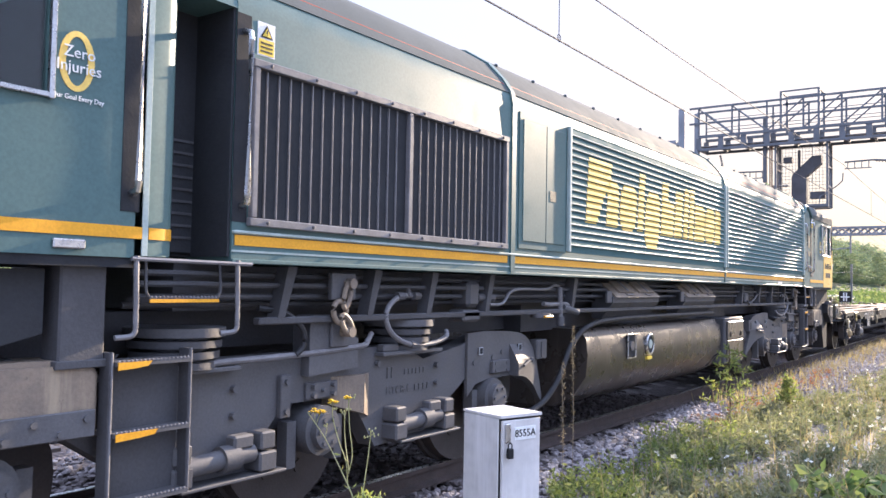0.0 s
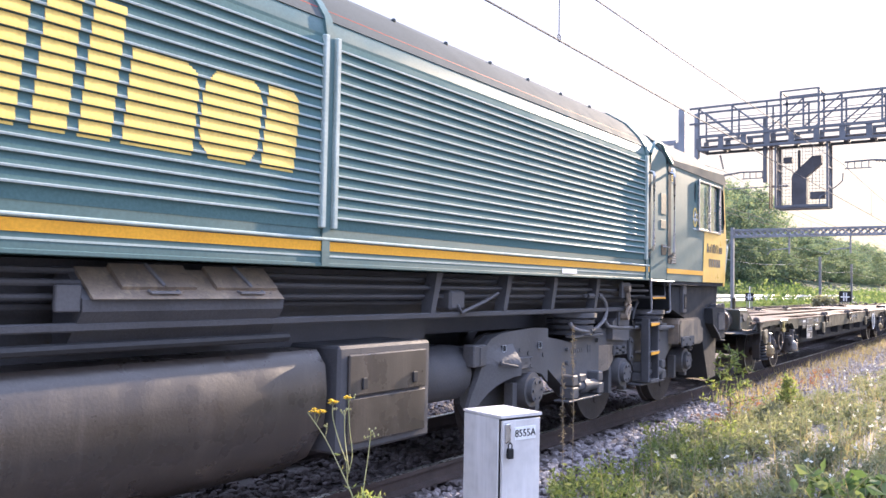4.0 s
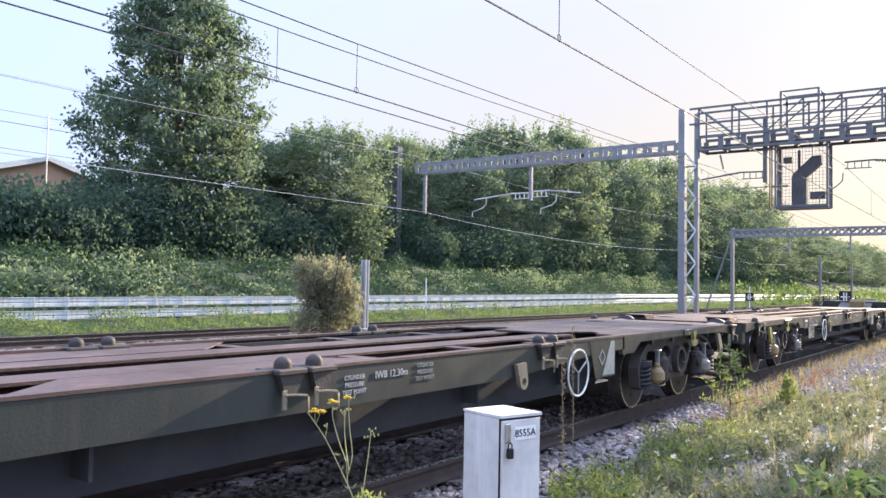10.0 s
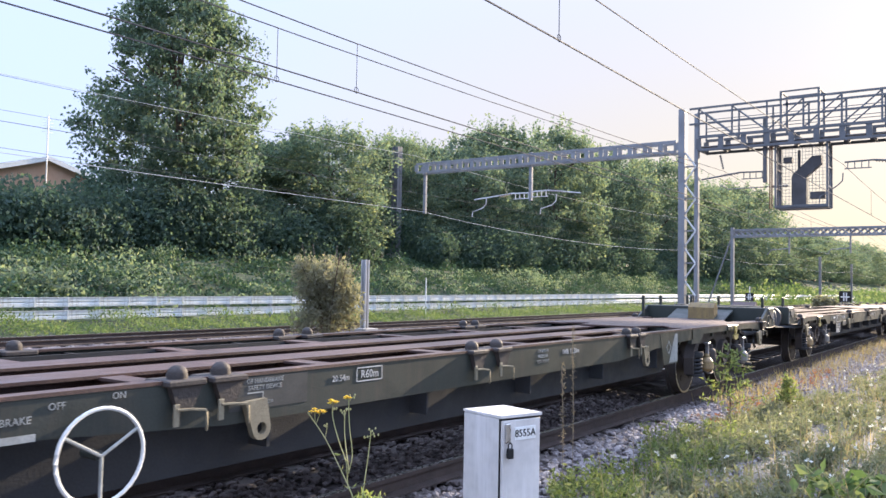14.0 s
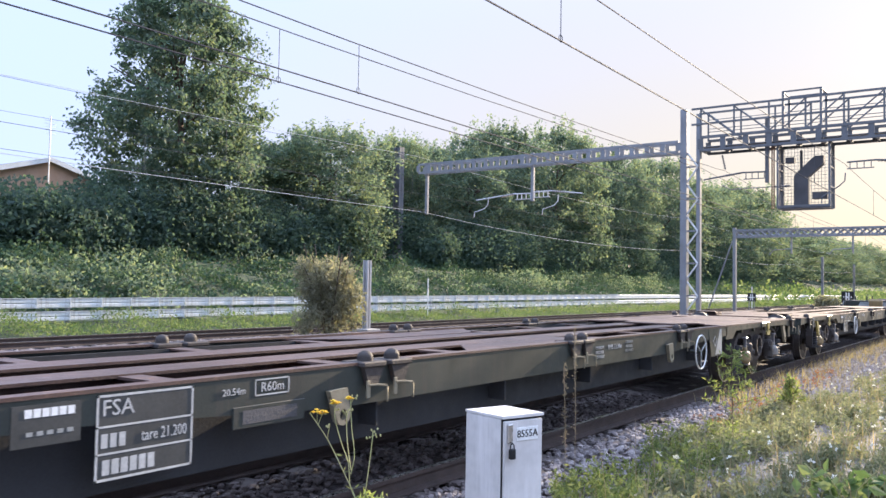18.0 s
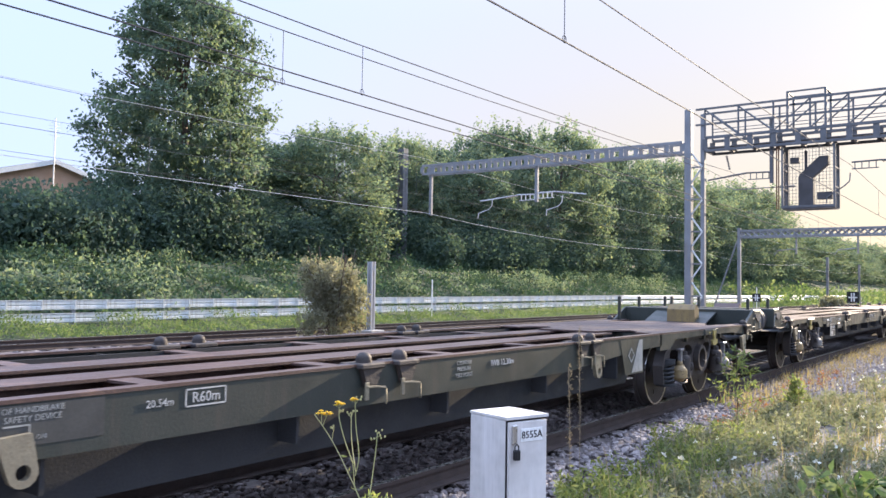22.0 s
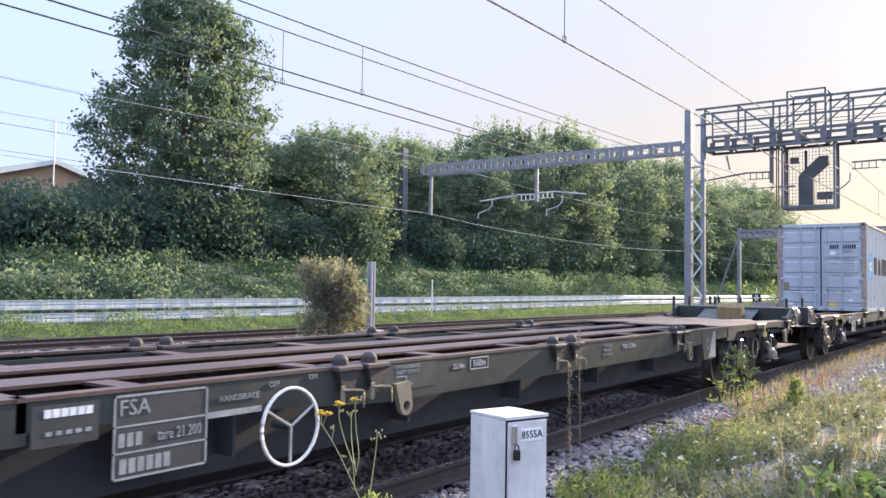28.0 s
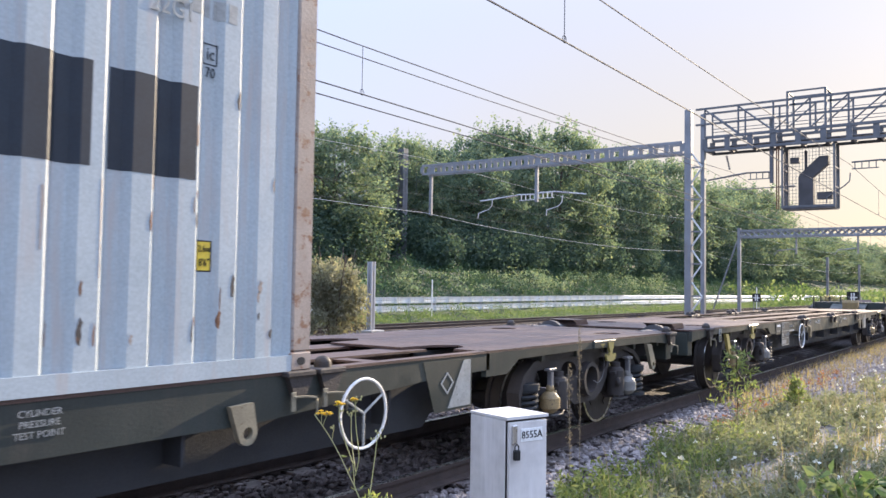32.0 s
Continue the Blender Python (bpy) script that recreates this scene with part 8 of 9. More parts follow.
        box(b, x0 + 0.6, x1 - 0.5, min(sy - s * 0.222, sy - s * 0.34), max(sy - s * 0.222, sy - s * 0.34), 0.532, 0.55)
        part("bottom_flange", b, WEB, side)
        for k in range(6):
            x = x0 + 1.3 + (x1 - x0 - 2.6) * k / 5
            e = B()
            box(e, x - 0.012, x + 0.012, *sorted((sy - s * 0.035, sy - s * 0.20)), 0.55, 0.985)
            part("web_stiffener", e, WEB, side)
    for y in (-0.36, 0.36):
        b = B()
        prism(b, [(y - 0.09, 0.54), (y + 0.09, 0.54), (y + 0.09, 0.56), (y + 0.012, 0.56), (y + 0.012, 0.975), (y + 0.17, 0.975), (y + 0.17, 0.995), (y - 0.17, 0.995), (y - 0.17, 0.975), (y - 0.012, 0.975), (y - 0.012, 0.56), (y - 0.09, 0.56)], "x", m0 - 0.05, m1 + 0.05)
        part("centre_beam", b, DECK, W, "rust-brown centre beam")
    for k in range(7):
        x = (5.75 if A else 5.35) + 1.48 * k
        for q in (-1, 1):
            b = B()
            box(b, x - 0.08, x + 0.08, *sorted((q * 0.535, q * (WH - 0.03))), 0.968, 0.985)
            box(b, x - 0.01, x + 0.01, *sorted((q * 0.38, q * (WH - 0.22))), 0.62, 0.967)
            part("cross_member", b, DECK, W)
    if A:
        for q in (-1, 1):
            b = B()
            prism(b, [(8.55, q * (WH - 0.04)), (9.3, q * 0.56), (11.2, q * 0.56), (11.9, q * (WH - 0.04))], "z", 0.987, 0.998)
            part("gusset_plate", b, DECK, W, "tapering plate between sill and beam")
    b = B()
    box(b, m0 + 0.5, m1 - 0.5, -0.25, 0.25, 0.50, 0.53)
    part("floor_strip", b, UNDER, W)
    # raised buffer end
    b = B()
    x0, x1 = sorted((U(0.0), U(0.42)))
    box(b, x0, x1, -WH + 0.02, WH - 0.02, 0.90, 1.25, 0.015)
    hs = part("headstock", b, SOLE, W, "raised black headstock")
    for s in (-1, 1):
        b = B()
        prism(b, [(U(0.42), 1.245), (U(0.42), 0.88), (U(1.0), 0.90), (U(1.0), 1.02), (U(0.85), 1.05)], "y", s * (WH - 0.03), s * (WH - 0.07))
        part("wing_plate", b, SOLE, hs)
        b = B()
        prism(b, [(U(p), z) for p, z in ((0.10, 1.17), (0.38, 1.175), (0.385, 1.13), (0.30, 1.07), (0.21, 1.045), (0.12, 1.10))], "y", s * (WH - 0.021), s * (WH + 0.002))
        part("end_plate", b, BOGIE, hs, "greyish welded pocket plate")
        b = B()
        fr = [(U(0.45), s * (WH - 0.005), 0.97), (U(0.57), s * (WH - 0.005), 0.97), (U(0.57), s * (WH - 0.005), 1.10), (U(0.45), s * (WH - 0.005), 1.12), (U(0.45), s * (WH - 0.005), 0.97)]
        tube(b, fr, 0.006, 5)
        part("card_holder", b, PALELUG, hs, "small framed card holder")
        b = B()
        tube(b, [(U(0.02), s * (WH + 0.0), 0.91), (U(0.3), s * (WH + 0.01), 0.89), (U(0.75), s * (WH + 0.01), 0.895), (U(0.9), s * (WH + 0.0), 0.96)], 0.012, 6)
        part("shunter_handle", b, WBOGIE, hs)
    warning_label(W, U(0.06), 1.03, 0.095, 0.19, -WH + 0.019, True)
    b = B()
    prism(b, [(U(0.42), 1.20), (U(0.42), 1.16), (U(1.0), 1.0), (U(1.0), 1.022)], "y", -0.54, 0.54)
    part("ramp_plate", b, SOLE, hs)
    b = B()
    prism(b, [(U(p), z) for p, z in ((0.74, 1.03), (0.98, 1.022), (0.965, 1.235), (0.90, 1.30), (0.84, 1.325), (0.745, 1.24))], "y", -0.34, 0.14)
    part("stop_block", b, DECK if A else OCHRE, W, "rusty stop block on the ramp" if A else "chipped ochre stop block on the ramp")
    for xx, y in ((0.22, -1.02), (0.22, 0.95), (0.30, 0.30), (0.9, 1.05)):
        b = B()
        base = 1.25 if xx < 0.5 else 1.0
        box(b, U(xx) - 0.025, U(xx) + 0.025, y - 0.025, y + 0.025, base, 1.44, 0.006)
        part("stanchion", b, SOLE if xx < 1 else WBOGIE, W, "short upright stanchion")
    buffers(W, U(0.0), d)
    # close-coupled end
    c0 = U(Lw)
    for s in (-1, 1):
        b = B()
        cyl(b, (c0 + d * 0.25, s * 0.80, 0.86), (c0 - d * 0.30, s * 0.80, 0.86), 0.17, 16)
        cyl(b, (c0 - d * 0.28, s * 0.80, 0.86), (c0 - d * 0.33, s * 0.80, 0.86), 0.23, 18)
        part("inner_buffer", b, UNDER, W, "black inner buffer")
        if not A:
            b = B()
            prism(b, [(0.0, 1.022), (0.0, 1.05), (-0.12, 1.10), (0.35, 1.10), (0.42, 1.022)], "y", s * 0.55, s * 0.95)
            part("lip_plate", b, DECK, W)
    b = B()
    cyl(b, (c0, 0, 0.86), (c0 - d * 0.34, 0, 0.86), 0.09, 12)
    part("drawbar", b, UNDER, W)
    b = B()
    box(b, min(c0, c0 + d * 0.18), max(c0, c0 + d * 0.18), -WH + 0.06, WH - 0.06, 0.66, 0.985, 0.01)
    part("inner_headstock", b, SOLE, W)
    # fittings on both sides
    sp = (1.12, 7.2, 7.5, 10.42, 10.70, 13.62, 13.90, 20.12) if A else (0.72, 6.8, 7.1, 9.80, 10.2, 13.15, 13.45, 19.2)
    lugs = ((1.47, YLUG if not A else PALELUG), (6.83, PALELUG), (13.14, PALELUG), (19.33, PALELUG)) if A else ((1.48, YLUG), (7.32, PALELUG), (13.55, PALELUG), (18.95, PALELUG))
    for s in (-1, 1):
        for x in sp:
            spigot(W, x, s)
        for k, (x, m) in enumerate(lugs):
            lug(W, x, s, m, "broad" if (k == 0) == A and k in (0, 3) else "long" if k in (0, 3) else "short")
        for e, xb in zip((1, -1), bogies):
            o = 0.0 if e > 0 else 0.215
            b = B()
            box(b, *sorted((xb - e * 0.27 + o, xb + e * 0.31 + o)), *sorted((s * (WH + 0.02), s * (WH - 0.12))), 0.925, 1.012, 0.012)
            br = part("bolster_bracket", b, SOLE, W, "olive bolster bracket over the bogie")
            b = B()
            hook = [(-0.165, 0.985), (-0.02, 0.985), (-0.035, 0.93), (-0.065, 0.88), (-0.05, 0.845), (-0.01, 0.835), (0.015, 0.86), (0.03, 0.84), (0.01, 0.79), (-0.05, 0.775), (-0.14, 0.775), (-0.20, 0.80), (-0.215, 0.85), (-0.195, 0.86), (-0.165, 0.84), (-0.12, 0.85), (-0.12, 0.88), (-0.15, 0.93)]
            prism(b, [(xb + o + e * p, z) for p, z in hook], "y", s * (WH + 0.035), s * (WH + 0.012))
            part("jacking_hook", b, YLUG, br, "chipped yellow jacking hook")
            b = B()
            prism(b, [(xb + o + e * (0.10 + p), 0.955 + z) for p, z in ((-0.045, 0.018), (0.045, 0.018), (0.045, 0.004), (0.012, 0.0), (0.012, -0.024), (-0.012, -0.024), (-0.012, 0.0), (-0.045, 0.004))], "y", s * (WH + 0.0225), s * (WH + 0.0203))
            part("jacking_mark", b, YLUG, br, "small worn yellow jacking mark")
        xh = 14.22 if A else 6.27
        if s < 0:
            handwheel(W, xh, s)
    y = -WH
    px = 5.12 if A else 5.04
    data_panel(W, px, px + 0.58, 0.555, 0.985, y, A)
    b = B()
    sheet(b, px - 0.42, px - 0.08, 0.78, 0.975, y)
    nb = part("number_panel", b, PLATE, W)
    for k in range(6):
        b = B()
        sheet(b, px - 0.36 + 0.042 * k, px - 0.325 + 0.042 * k, 0.915, 0.955, y - 0.004, 0.002)
        part("number_bar", b, LABELW, nb)
    for k in range(5):
        b = B()
        sheet(b, px - 0.35 + 0.05 * k, px - 0.32 + 0.05 * k, 0.83, 0.85, y - 0.004, 0.002)
        part("print_bar", b, FADED, nb)
    rx = 6.29 if A else 8.42
    text_on("R60m", 0.082, on_side(rx, y - 0.004, 0.928), WORNWHITE, W)
    for a, c, e, f in ((rx - 0.14, rx + 0.14, 0.972, 0.98), (rx - 0.14, rx + 0.14, 0.88, 0.888), (rx - 0.14, rx - 0.132, 0.88, 0.98), (rx + 0.132, rx + 0.14, 0.88, 0.98)):
        b = B()
        sheet(b, a, c, e, f, y - 0.001, 0.002)
        part("stencil_border", b, WORNWHITE, W)
    text_on("20.54m", 0.058, on_side(rx - 0.30, y - 0.004, 0.92), WORNWHITE, W)
    text_on("IWB 12.30m", 0.075, on_side(11.47 if A else 11.6, y - 0.004, 0.91), WORNWHITE, W)
    for k, w in enumerate(("CYLINDER", "PRESSURE", "TEST POINT")):
        text_on(w, 0.046, on_side(11.88 if A else 11.0, y - 0.004, 0.945 - 0.05 * k), FADED, W)
        if A:
            text_on(w, 0.046, on_side(11.06, y - 0.004, 0.915 - 0.05 * k), WORNWHITE, W)
    text_on("3\u00b0 15'" if A else "HANDBRAKE", 0.075 if A else 0.05, on_side(px - 0.62 if A else 5.85, y - 0.004 if not A else y - 0.004, 0.935 if A else 0.90), FADED, W)
    if not A:
        b = B()
        sheet(b, 7.16, 7.80, 0.80, 0.99, y - 0.001, 0.002)
        pt = part("brown_patch", b, PLATE, W, "dark overpainted patch with handbrake lettering")
        text_on("OF HANDBRAKE", 0.040, on_side(7.44, y - 0.004, 0.965), FADED, pt)
        text_on("SAFETY DEVICE", 0.040, on_side(7.44, y - 0.004, 0.925), FADED, pt)
        b = B()
        sheet(b, 7.30, 7.42, 0.893, 0.901, y - 0.004, 0.002)
        sheet(b, 7.418, 7.426, 0.83, 0.9, y - 0.004, 0.002)
        part("lever_sign", b, FADED, pt)
        text_on("ON", 0.032, on_side(7.48, y - 0.004, 0.835), FADED, pt)
        b = B()
        sheet(b, 5.62, 6.02, 0.80, 0.835, y - 0.001, 0.004)
        part("lever_bar", b, FADED, W, "pale handbrake lever bar")
        text_on("OFF", 0.05, on_side(6.12, y - 0.004, 0.95), FADED, W)
        text_on("ON", 0.05, on_side(6.45, y - 0.004, 0.97), FADED, W)
    if A:
        b = B()
        box(b, 5.98, 6.56, y - 0.012, y + 0.0, 0.70, 0.83, 0.004)
        cut = part("side_pocket", b, SOLE, W, "recessed pocket in the sill")
        b = B()
        sheet(b, 6.05, 6.49, 0.725, 0.805, y - 0.012, 0.002)
        part("pocket_shadow", b, UNDER, cut)
    qx = 14.9 if A else 14.2
    b = B()
    prism(b, [(qx - 0.05, 0.985), (qx + 0.62, 0.985), (qx + 0.62, 0.58), (qx + 0.10, 0.58)], "y", y - 0.004, y)
    ep = part("end_panel", b, SOLE, W)
    b = B()
    prism(b, [(qx + 0.50, 0.97), (qx + 0.60, 0.97), (qx + 0.60, 0.60), (qx + 0.28, 0.60)], "y", y - 0.007, y - 0.004)
    part("pale_flash", b, FADED, ep, "faded pale diagonal flash")
    b = B()
    o = [(qx + 0.18, 0.80), (qx + 0.27, 0.89), (qx + 0.36, 0.80), (qx + 0.27, 0.71)]
    i_ = [(qx + 0.20, 0.80), (qx + 0.27, 0.87), (qx + 0.34, 0.80), (qx + 0.27, 0.73)]
    holed(b, o, [i_], y - 0.007, y - 0.004)
    part("diamond_mark", b, FADED, ep)
    if not A:
        warning_label(W, 1.27, 0.90, 0.13, 0.19, -WH - 0.001, True)
    b = B()
    for x in (8.5, 12.4):
        cyl(b, (x, 0.65, 0.72), (x + 1.1, 0.65, 0.72), 0.16, 12)
    part("air_reservoir", b, UNDER, W)
    b = B()
    tube(b, [(m0, -0.75, 0.60), (9.0, -0.75, 0.58), (m1, -0.75, 0.60)], 0.025, 6)
    part("brake_rod", b, UNDER, W)
    for xb in bogies:
        wagon_bogie(W, xb)
    return W


PERIOD = 42.33
A0, B0 = 22.70, 43.70
lab_a = "rusty-decked olive-black container flat wagon, empty, buffer end leading"
lab_b = "rusty-decked olive-black container flat wagon, empty, coupled end leading"


def slide_fittings(W, lo, hi, names, dx):
    """The sliding fittings stand differently on each wagon: move those between lo and hi along the sill."""
    for o in W.children:
        if o.type == "MESH" and o.name.split(".")[0] in names:
            xs = [v.co.x for v in o.data.vertices]
            if lo < (min(xs) + max(xs)) / 2 < hi:
                o.location.x += dx


def enlist(ob, x):
    MOVERS.append((ob, x, 0.0))
    for o in ob.children_recursive:
        if o.name.startswith("wheelset"):
            WHEELS.append((o, tuple(o.location), 0.42, 20, x + o.location.x))


first_a, first_b = wagon("A", A0, lab_a), wagon("B", B0, lab_b)
enlist(first_a, A0)
enlist(first_b, B0)
for n in range(1, 5):
    slack = (0.0, 0.12, 0.0, -0.11, -0.11)[n]       # couplings stand a little longer or shorter
    w = copy_thing(first_a, pose(A0 + PERIOD * n + slack, YC, 0))
    if n == 3:
        w["label"] = "rusty-decked olive-black container flat wagon carrying one pale container"
        slide_fittings(w, 14.0, 14.5, ("handbrake_wheel",), -0.16)
        slide_fittings(w, 12.8, 14.0, ("lashing_lug", "spigot_bracket"), -0.10)
    enlist(w, A0 + PERIOD * n + slack)
    if n < 4:
        slack += 0.06 if n == 1 else 0.0
        w = copy_thing(first_b, pose(B0 + PERIOD * n + slack, YC, 0))
        enlist(w, B0 + PERIOD * n + slack)
        if n == 1:
            slide_fittings(w, 13.3, 13.9, ("lashing_lug",), -0.11)
        if n == 2:
            slide_fittings(w, 6.0, 6.5, ("handbrake_wheel",), -0.10)
            slide_fittings(w, 6.6, 7.2, ("spigot_bracket",), -0.05)
slide_fittings(first_a, 12.8, 14.5, ("handbrake_wheel", "lashing_lug", "spigot_bracket"), 0.16)
slide_fittings(first_b, 6.0, 7.2, ("handbrake_wheel", "spigot_bracket"), 0.03)


# ---- shipping container ----
def shipping_container():
    L, Wd, H = 6.058, 2.438, 2.591
    C = thing("shipping_container", pose(0, YC, 1.02), "rust-streaked pale grey shipping container with closed doors", "container")
    hw = Wd / 2
    # corrugated sides
    def corr(x0, x1, n, depth):
        out = []
        p = (x1 - x0) / n
        for k in range(n):
            x = x0 + p * k
            out += [(x, 0), (x + p * 0.42, 0), (x + p * 0.58, depth), (x + p * 0.86, depth)]
        return out + [(x1, 0)]
    for s in (-1, 1):
        pts = corr(0.17, L - 0.17, 20, 0.036)
        front = [(x, s * (hw - 0.012 - dd)) for x, dd in pts]
        back = [(x, s * (hw - 0.016 - dd)) for x, dd in reversed(pts)]
        b = B()
        prism(b, front + back, "z", 0.098, H - 0.09)
        part("side_wall", b, BOXGREY, C, "corrugated pale grey wall with rust streaks", 10)
        b = B()
        box(b, 0.17, L - 0.17, *sorted((s * hw, s * (hw - 0.06))), H - 0.095, H - 0.02, 0.006)
        part("top_rail", b, BOXPOST, C, "rusty top rail")
        b = B()
        prism(b, [(0.17, 0.002), (2.0, 0.002), (2.0, 0.082), (2.37, 0.082), (2.37, 0.002), (3.68, 0.002), (3.68, 0.082), (4.05, 0.082), (4.05, 0.002), (L - 0.17, 0.002), (L - 0.17, 0.10), (0.17, 0.10)], "y", s * hw, s * (hw - 0.05))
        part("bottom_rail", b, BOXGREY, C, "pale bottom rail with fork pockets")
        for x in (2.0, 3.68):
            b = B()
            box(b, x, x + 0.37, *sorted((s * (hw - 0.05), s * (hw - 0.4))), 0.004, 0.082)
            part("fork_pocket", b, DARK, C)
    b = B()
    box(b, 0.05, L - 0.05, -hw + 0.05, hw - 0.05, H - 0.03, H - 0.012)
    part("roof", b, BOXGREY, C)
    b = B()
    box(b, 0.05, L - 0.05, -hw + 0.05, hw - 0.05, 0.14, 0.17)
    part("floor", b, UNDER, C)
    b = B()
    box(b, L - 0.06, L - 0.02, -hw + 0.1, hw - 0.1, 0.1, H - 0.05)
    part("front_wall", b, BOXGREY, C)
    for x in (0.0, L):
        for s in (-1, 1):
            d = 1 if x == 0 else -1
            b = B()
            box(b, *sorted((x, x + d * 0.165)), *sorted((s * hw, s * (hw - 0.13))), 0.118, H - 0.118, 0.012)
            part("corner_post", b, BOXPOST, C, "worn rusty corner post")
            for z in (0.0, H - 0.118):
                b = B()
                xs, ys = sorted((x - d * 0.003, x + d * 0.178)), sorted((s * (hw + 0.003), s * (hw - 0.162)))
                box(b, *xs, *ys, z, z + 0.118, 0.010)
                cc = part("corner_casting", b, BOXPOST, C, "rusty corner casting")
                b = B()
                prism(b, ellipse(x + d * 0.09, z + 0.06, 0.036, 0.026, 12), "y", s * (hw + 0.005), s * (hw + 0.001))
                part("casting_hole", b, DARK, cc)
                b = B()
                prism(b, [(p[0] + s * (hw - 0.08), p[1] + z + 0.06) for p in ellipse(0, 0, 0.032, 0.040, 12)], "x", x - d * 0.005, x - d * 0.001)
                part("casting_hole", b, DARK, cc)
    for z0, z1 in ((H - 0.12, H - 0.01), (0.02, 0.15)):
        b = B()
        box(b, 0.0, 0.08, -hw + 0.165, hw - 0.165, z0, z1, 0.008)
        part("end_rail", b, BOXDOOR, C)
    # doors with pressed panels, locking bars
    for s in (-1, 1):
        y0, y1 = sorted((s * 0.015, s * (hw - 0.135)))
        b = B()
        box(b, 0.035, 0.075, y0, y1, 0.16, H - 0.125, 0.006)
        door = part("door", b, BOXDOOR, C, "pale grey container door")
        for k in range(5):
            z = 0.24 + 0.445 * k
            b = B()
            prism(b, [(0.034, z), (0.012, z + 0.03), (0.012, z + 0.31), (0.034, z + 0.34)], "y", y0 + 0.07, y1 - 0.07)
            part("door_press", b, BOXDOOR, door)
        for y in (s * 0.15, s * 0.56):
            b = B()
            cyl(b, (-0.012, y, 0.06), (-0.012, y, H - 0.07), 0.018, 8)
            rod = part("locking_bar", b, BOXDOOR, door, "galvanised locking bar")
            for z in (0.07, 0.5, 1.05, 1.6, H - 0.10):
                b = B()
                box(b, -0.03, 0.03, y - 0.045, y + 0.045, z - 0.03, z + 0.03, 0.006)
                part("bar_bracket", b, BOXPOST if z < 0.2 else BOXDOOR, rod)
            b = B()
            tube(b, [(-0.02, y, 0.62), (-0.04, y + 0.05 * s, 0.60), (-0.04, y + 0.30 * s, 0.595)], 0.014, 6)
            part("handle", b, UNDER, rod, "dark locking handle")
        for z in (0.32, 0.95, 1.55, 2.2):
            b = B()
            box(b, -0.006, 0.04, s * (hw - 0.20), s * (hw - 0.10), z - 0.035, z + 0.035, 0.006)
            part("hinge", b, BOXDOOR, door)
    b = B()
    box(b, 0.02, 0.05, -0.014, 0.014, 0.16, H - 0.125)
    part("door_seal", b, RUBBER, C)

    def facing(y, z):
        return Matrix.Translation((-0.0, y, z)) @ Euler((radians(90), 0, radians(-90))).to_matrix().to_4x4()

    def end_bar(y0, y1, z0, z1, m, x=0.011, name="print_bar", label=""):
        bb = B()
        box(bb, x - 0.003, x, *sorted((y0, y1)), z0, z1)
        return part(name, bb, m, C, label)
    # owner code as bars, type code as read
    for k in range(4):
        end_bar(-0.25 - 0.062 * k, -0.295 - 0.062 * k, 1.83, 1.95, INK)
    for k in range(6):
        end_bar(-0.61 - 0.058 * k, -0.65 - 0.058 * k, 1.83, 1.95, INK)
    text_on("22G1", 0.115, facing(-0.72, 1.755) @ Matrix.Translation((0, 0, -0.008)), INK, C)
    for r in range(7):
        z = 1.55 - 0.085 * r
        if r % 2 == 0:
            end_bar(-0.28, -0.47, z, z + 0.035, FADED)
        end_bar(-0.63, -0.90, z, z + 0.032, FADED)
    end_bar(-0.25, -0.40, 1.66, 1.76, LABELW, name="white_label")
    end_bar(-0.21, -0.43, 0.165, 0.25, LABELY, name="yellow_label", label="small orange-yellow label")
    end_bar(0.88, 1.04, 0.60, 0.84, PALELUG, name="customs_plate", label="brown metal approval plate")
    end_bar(0.78, 0.96, 0.165, 0.24, LABELW, name="white_label")
    end_bar(-0.74, -0.86, 0.30, 0.36, LABELW, name="white_label")
    # emblem and name painted along the near side, following the corrugation
    pts = corr(0.17, L - 0.17, 20, 0.036)

    def depth_at(x):
        for (xa, da), (xb, db) in zip(pts, pts[1:]):
            if xa <= x <= xb:
                return da + (db - da) * (x - xa) / max(1e-6, xb - xa)
        return 0.0

    def painted(name, poly, mat, lift, label="", parent=None):
        """A flat shape in x and z laid on the corrugated wall."""
        xs = sorted({p[0] for p in poly} | {x for x, _ in pts if min(q[0] for q in poly) < x < max(q[0] for q in poly)})
        bb = B()
        for xa, xb in zip(xs, xs[1:]):
            xm = (xa + xb) / 2
            cut = []
            for i in range(len(poly)):
                (ax, az), (bx_, bz) = poly[i], poly[(i + 1) % len(poly)]
                if (ax - xm) * (bx_ - xm) < 0:
                    za = az + (bz - az) * (xa - ax) / (bx_ - ax)
                    zb = az + (bz - az) * (xb - ax) / (bx_ - ax)
                    cut.append((az + (bz - az) * (xm - ax) / (bx_ - ax), za, zb))
            cut.sort()
            for lo_, hi_ in zip(cut[::2], cut[1::2]):
                yy = [-(hw - 0.012 - depth_at(x)) - lift for x in (xa, xb)]
                vs = [bb.verts.new(p) for p in ((xa, yy[0], lo_[1]), (xb, yy[1], lo_[2]), (xb, yy[1], hi_[2]), (xa, yy[0], hi_[1]))]
                bk = [bb.verts.new((v.co.x, v.co.y + lift - 0.0005, v.co.z)) for v in vs]
                bb.faces.new(vs)
                for i in range(4):
                    bb.faces.new((vs[i], bk[i], bk[(i + 1) % 4], vs[(i + 1) % 4]))
        bmesh.ops.recalc_face_normals(bb, faces=bb.faces[:])
        return part(name, bb, mat, parent or C, label, 10)
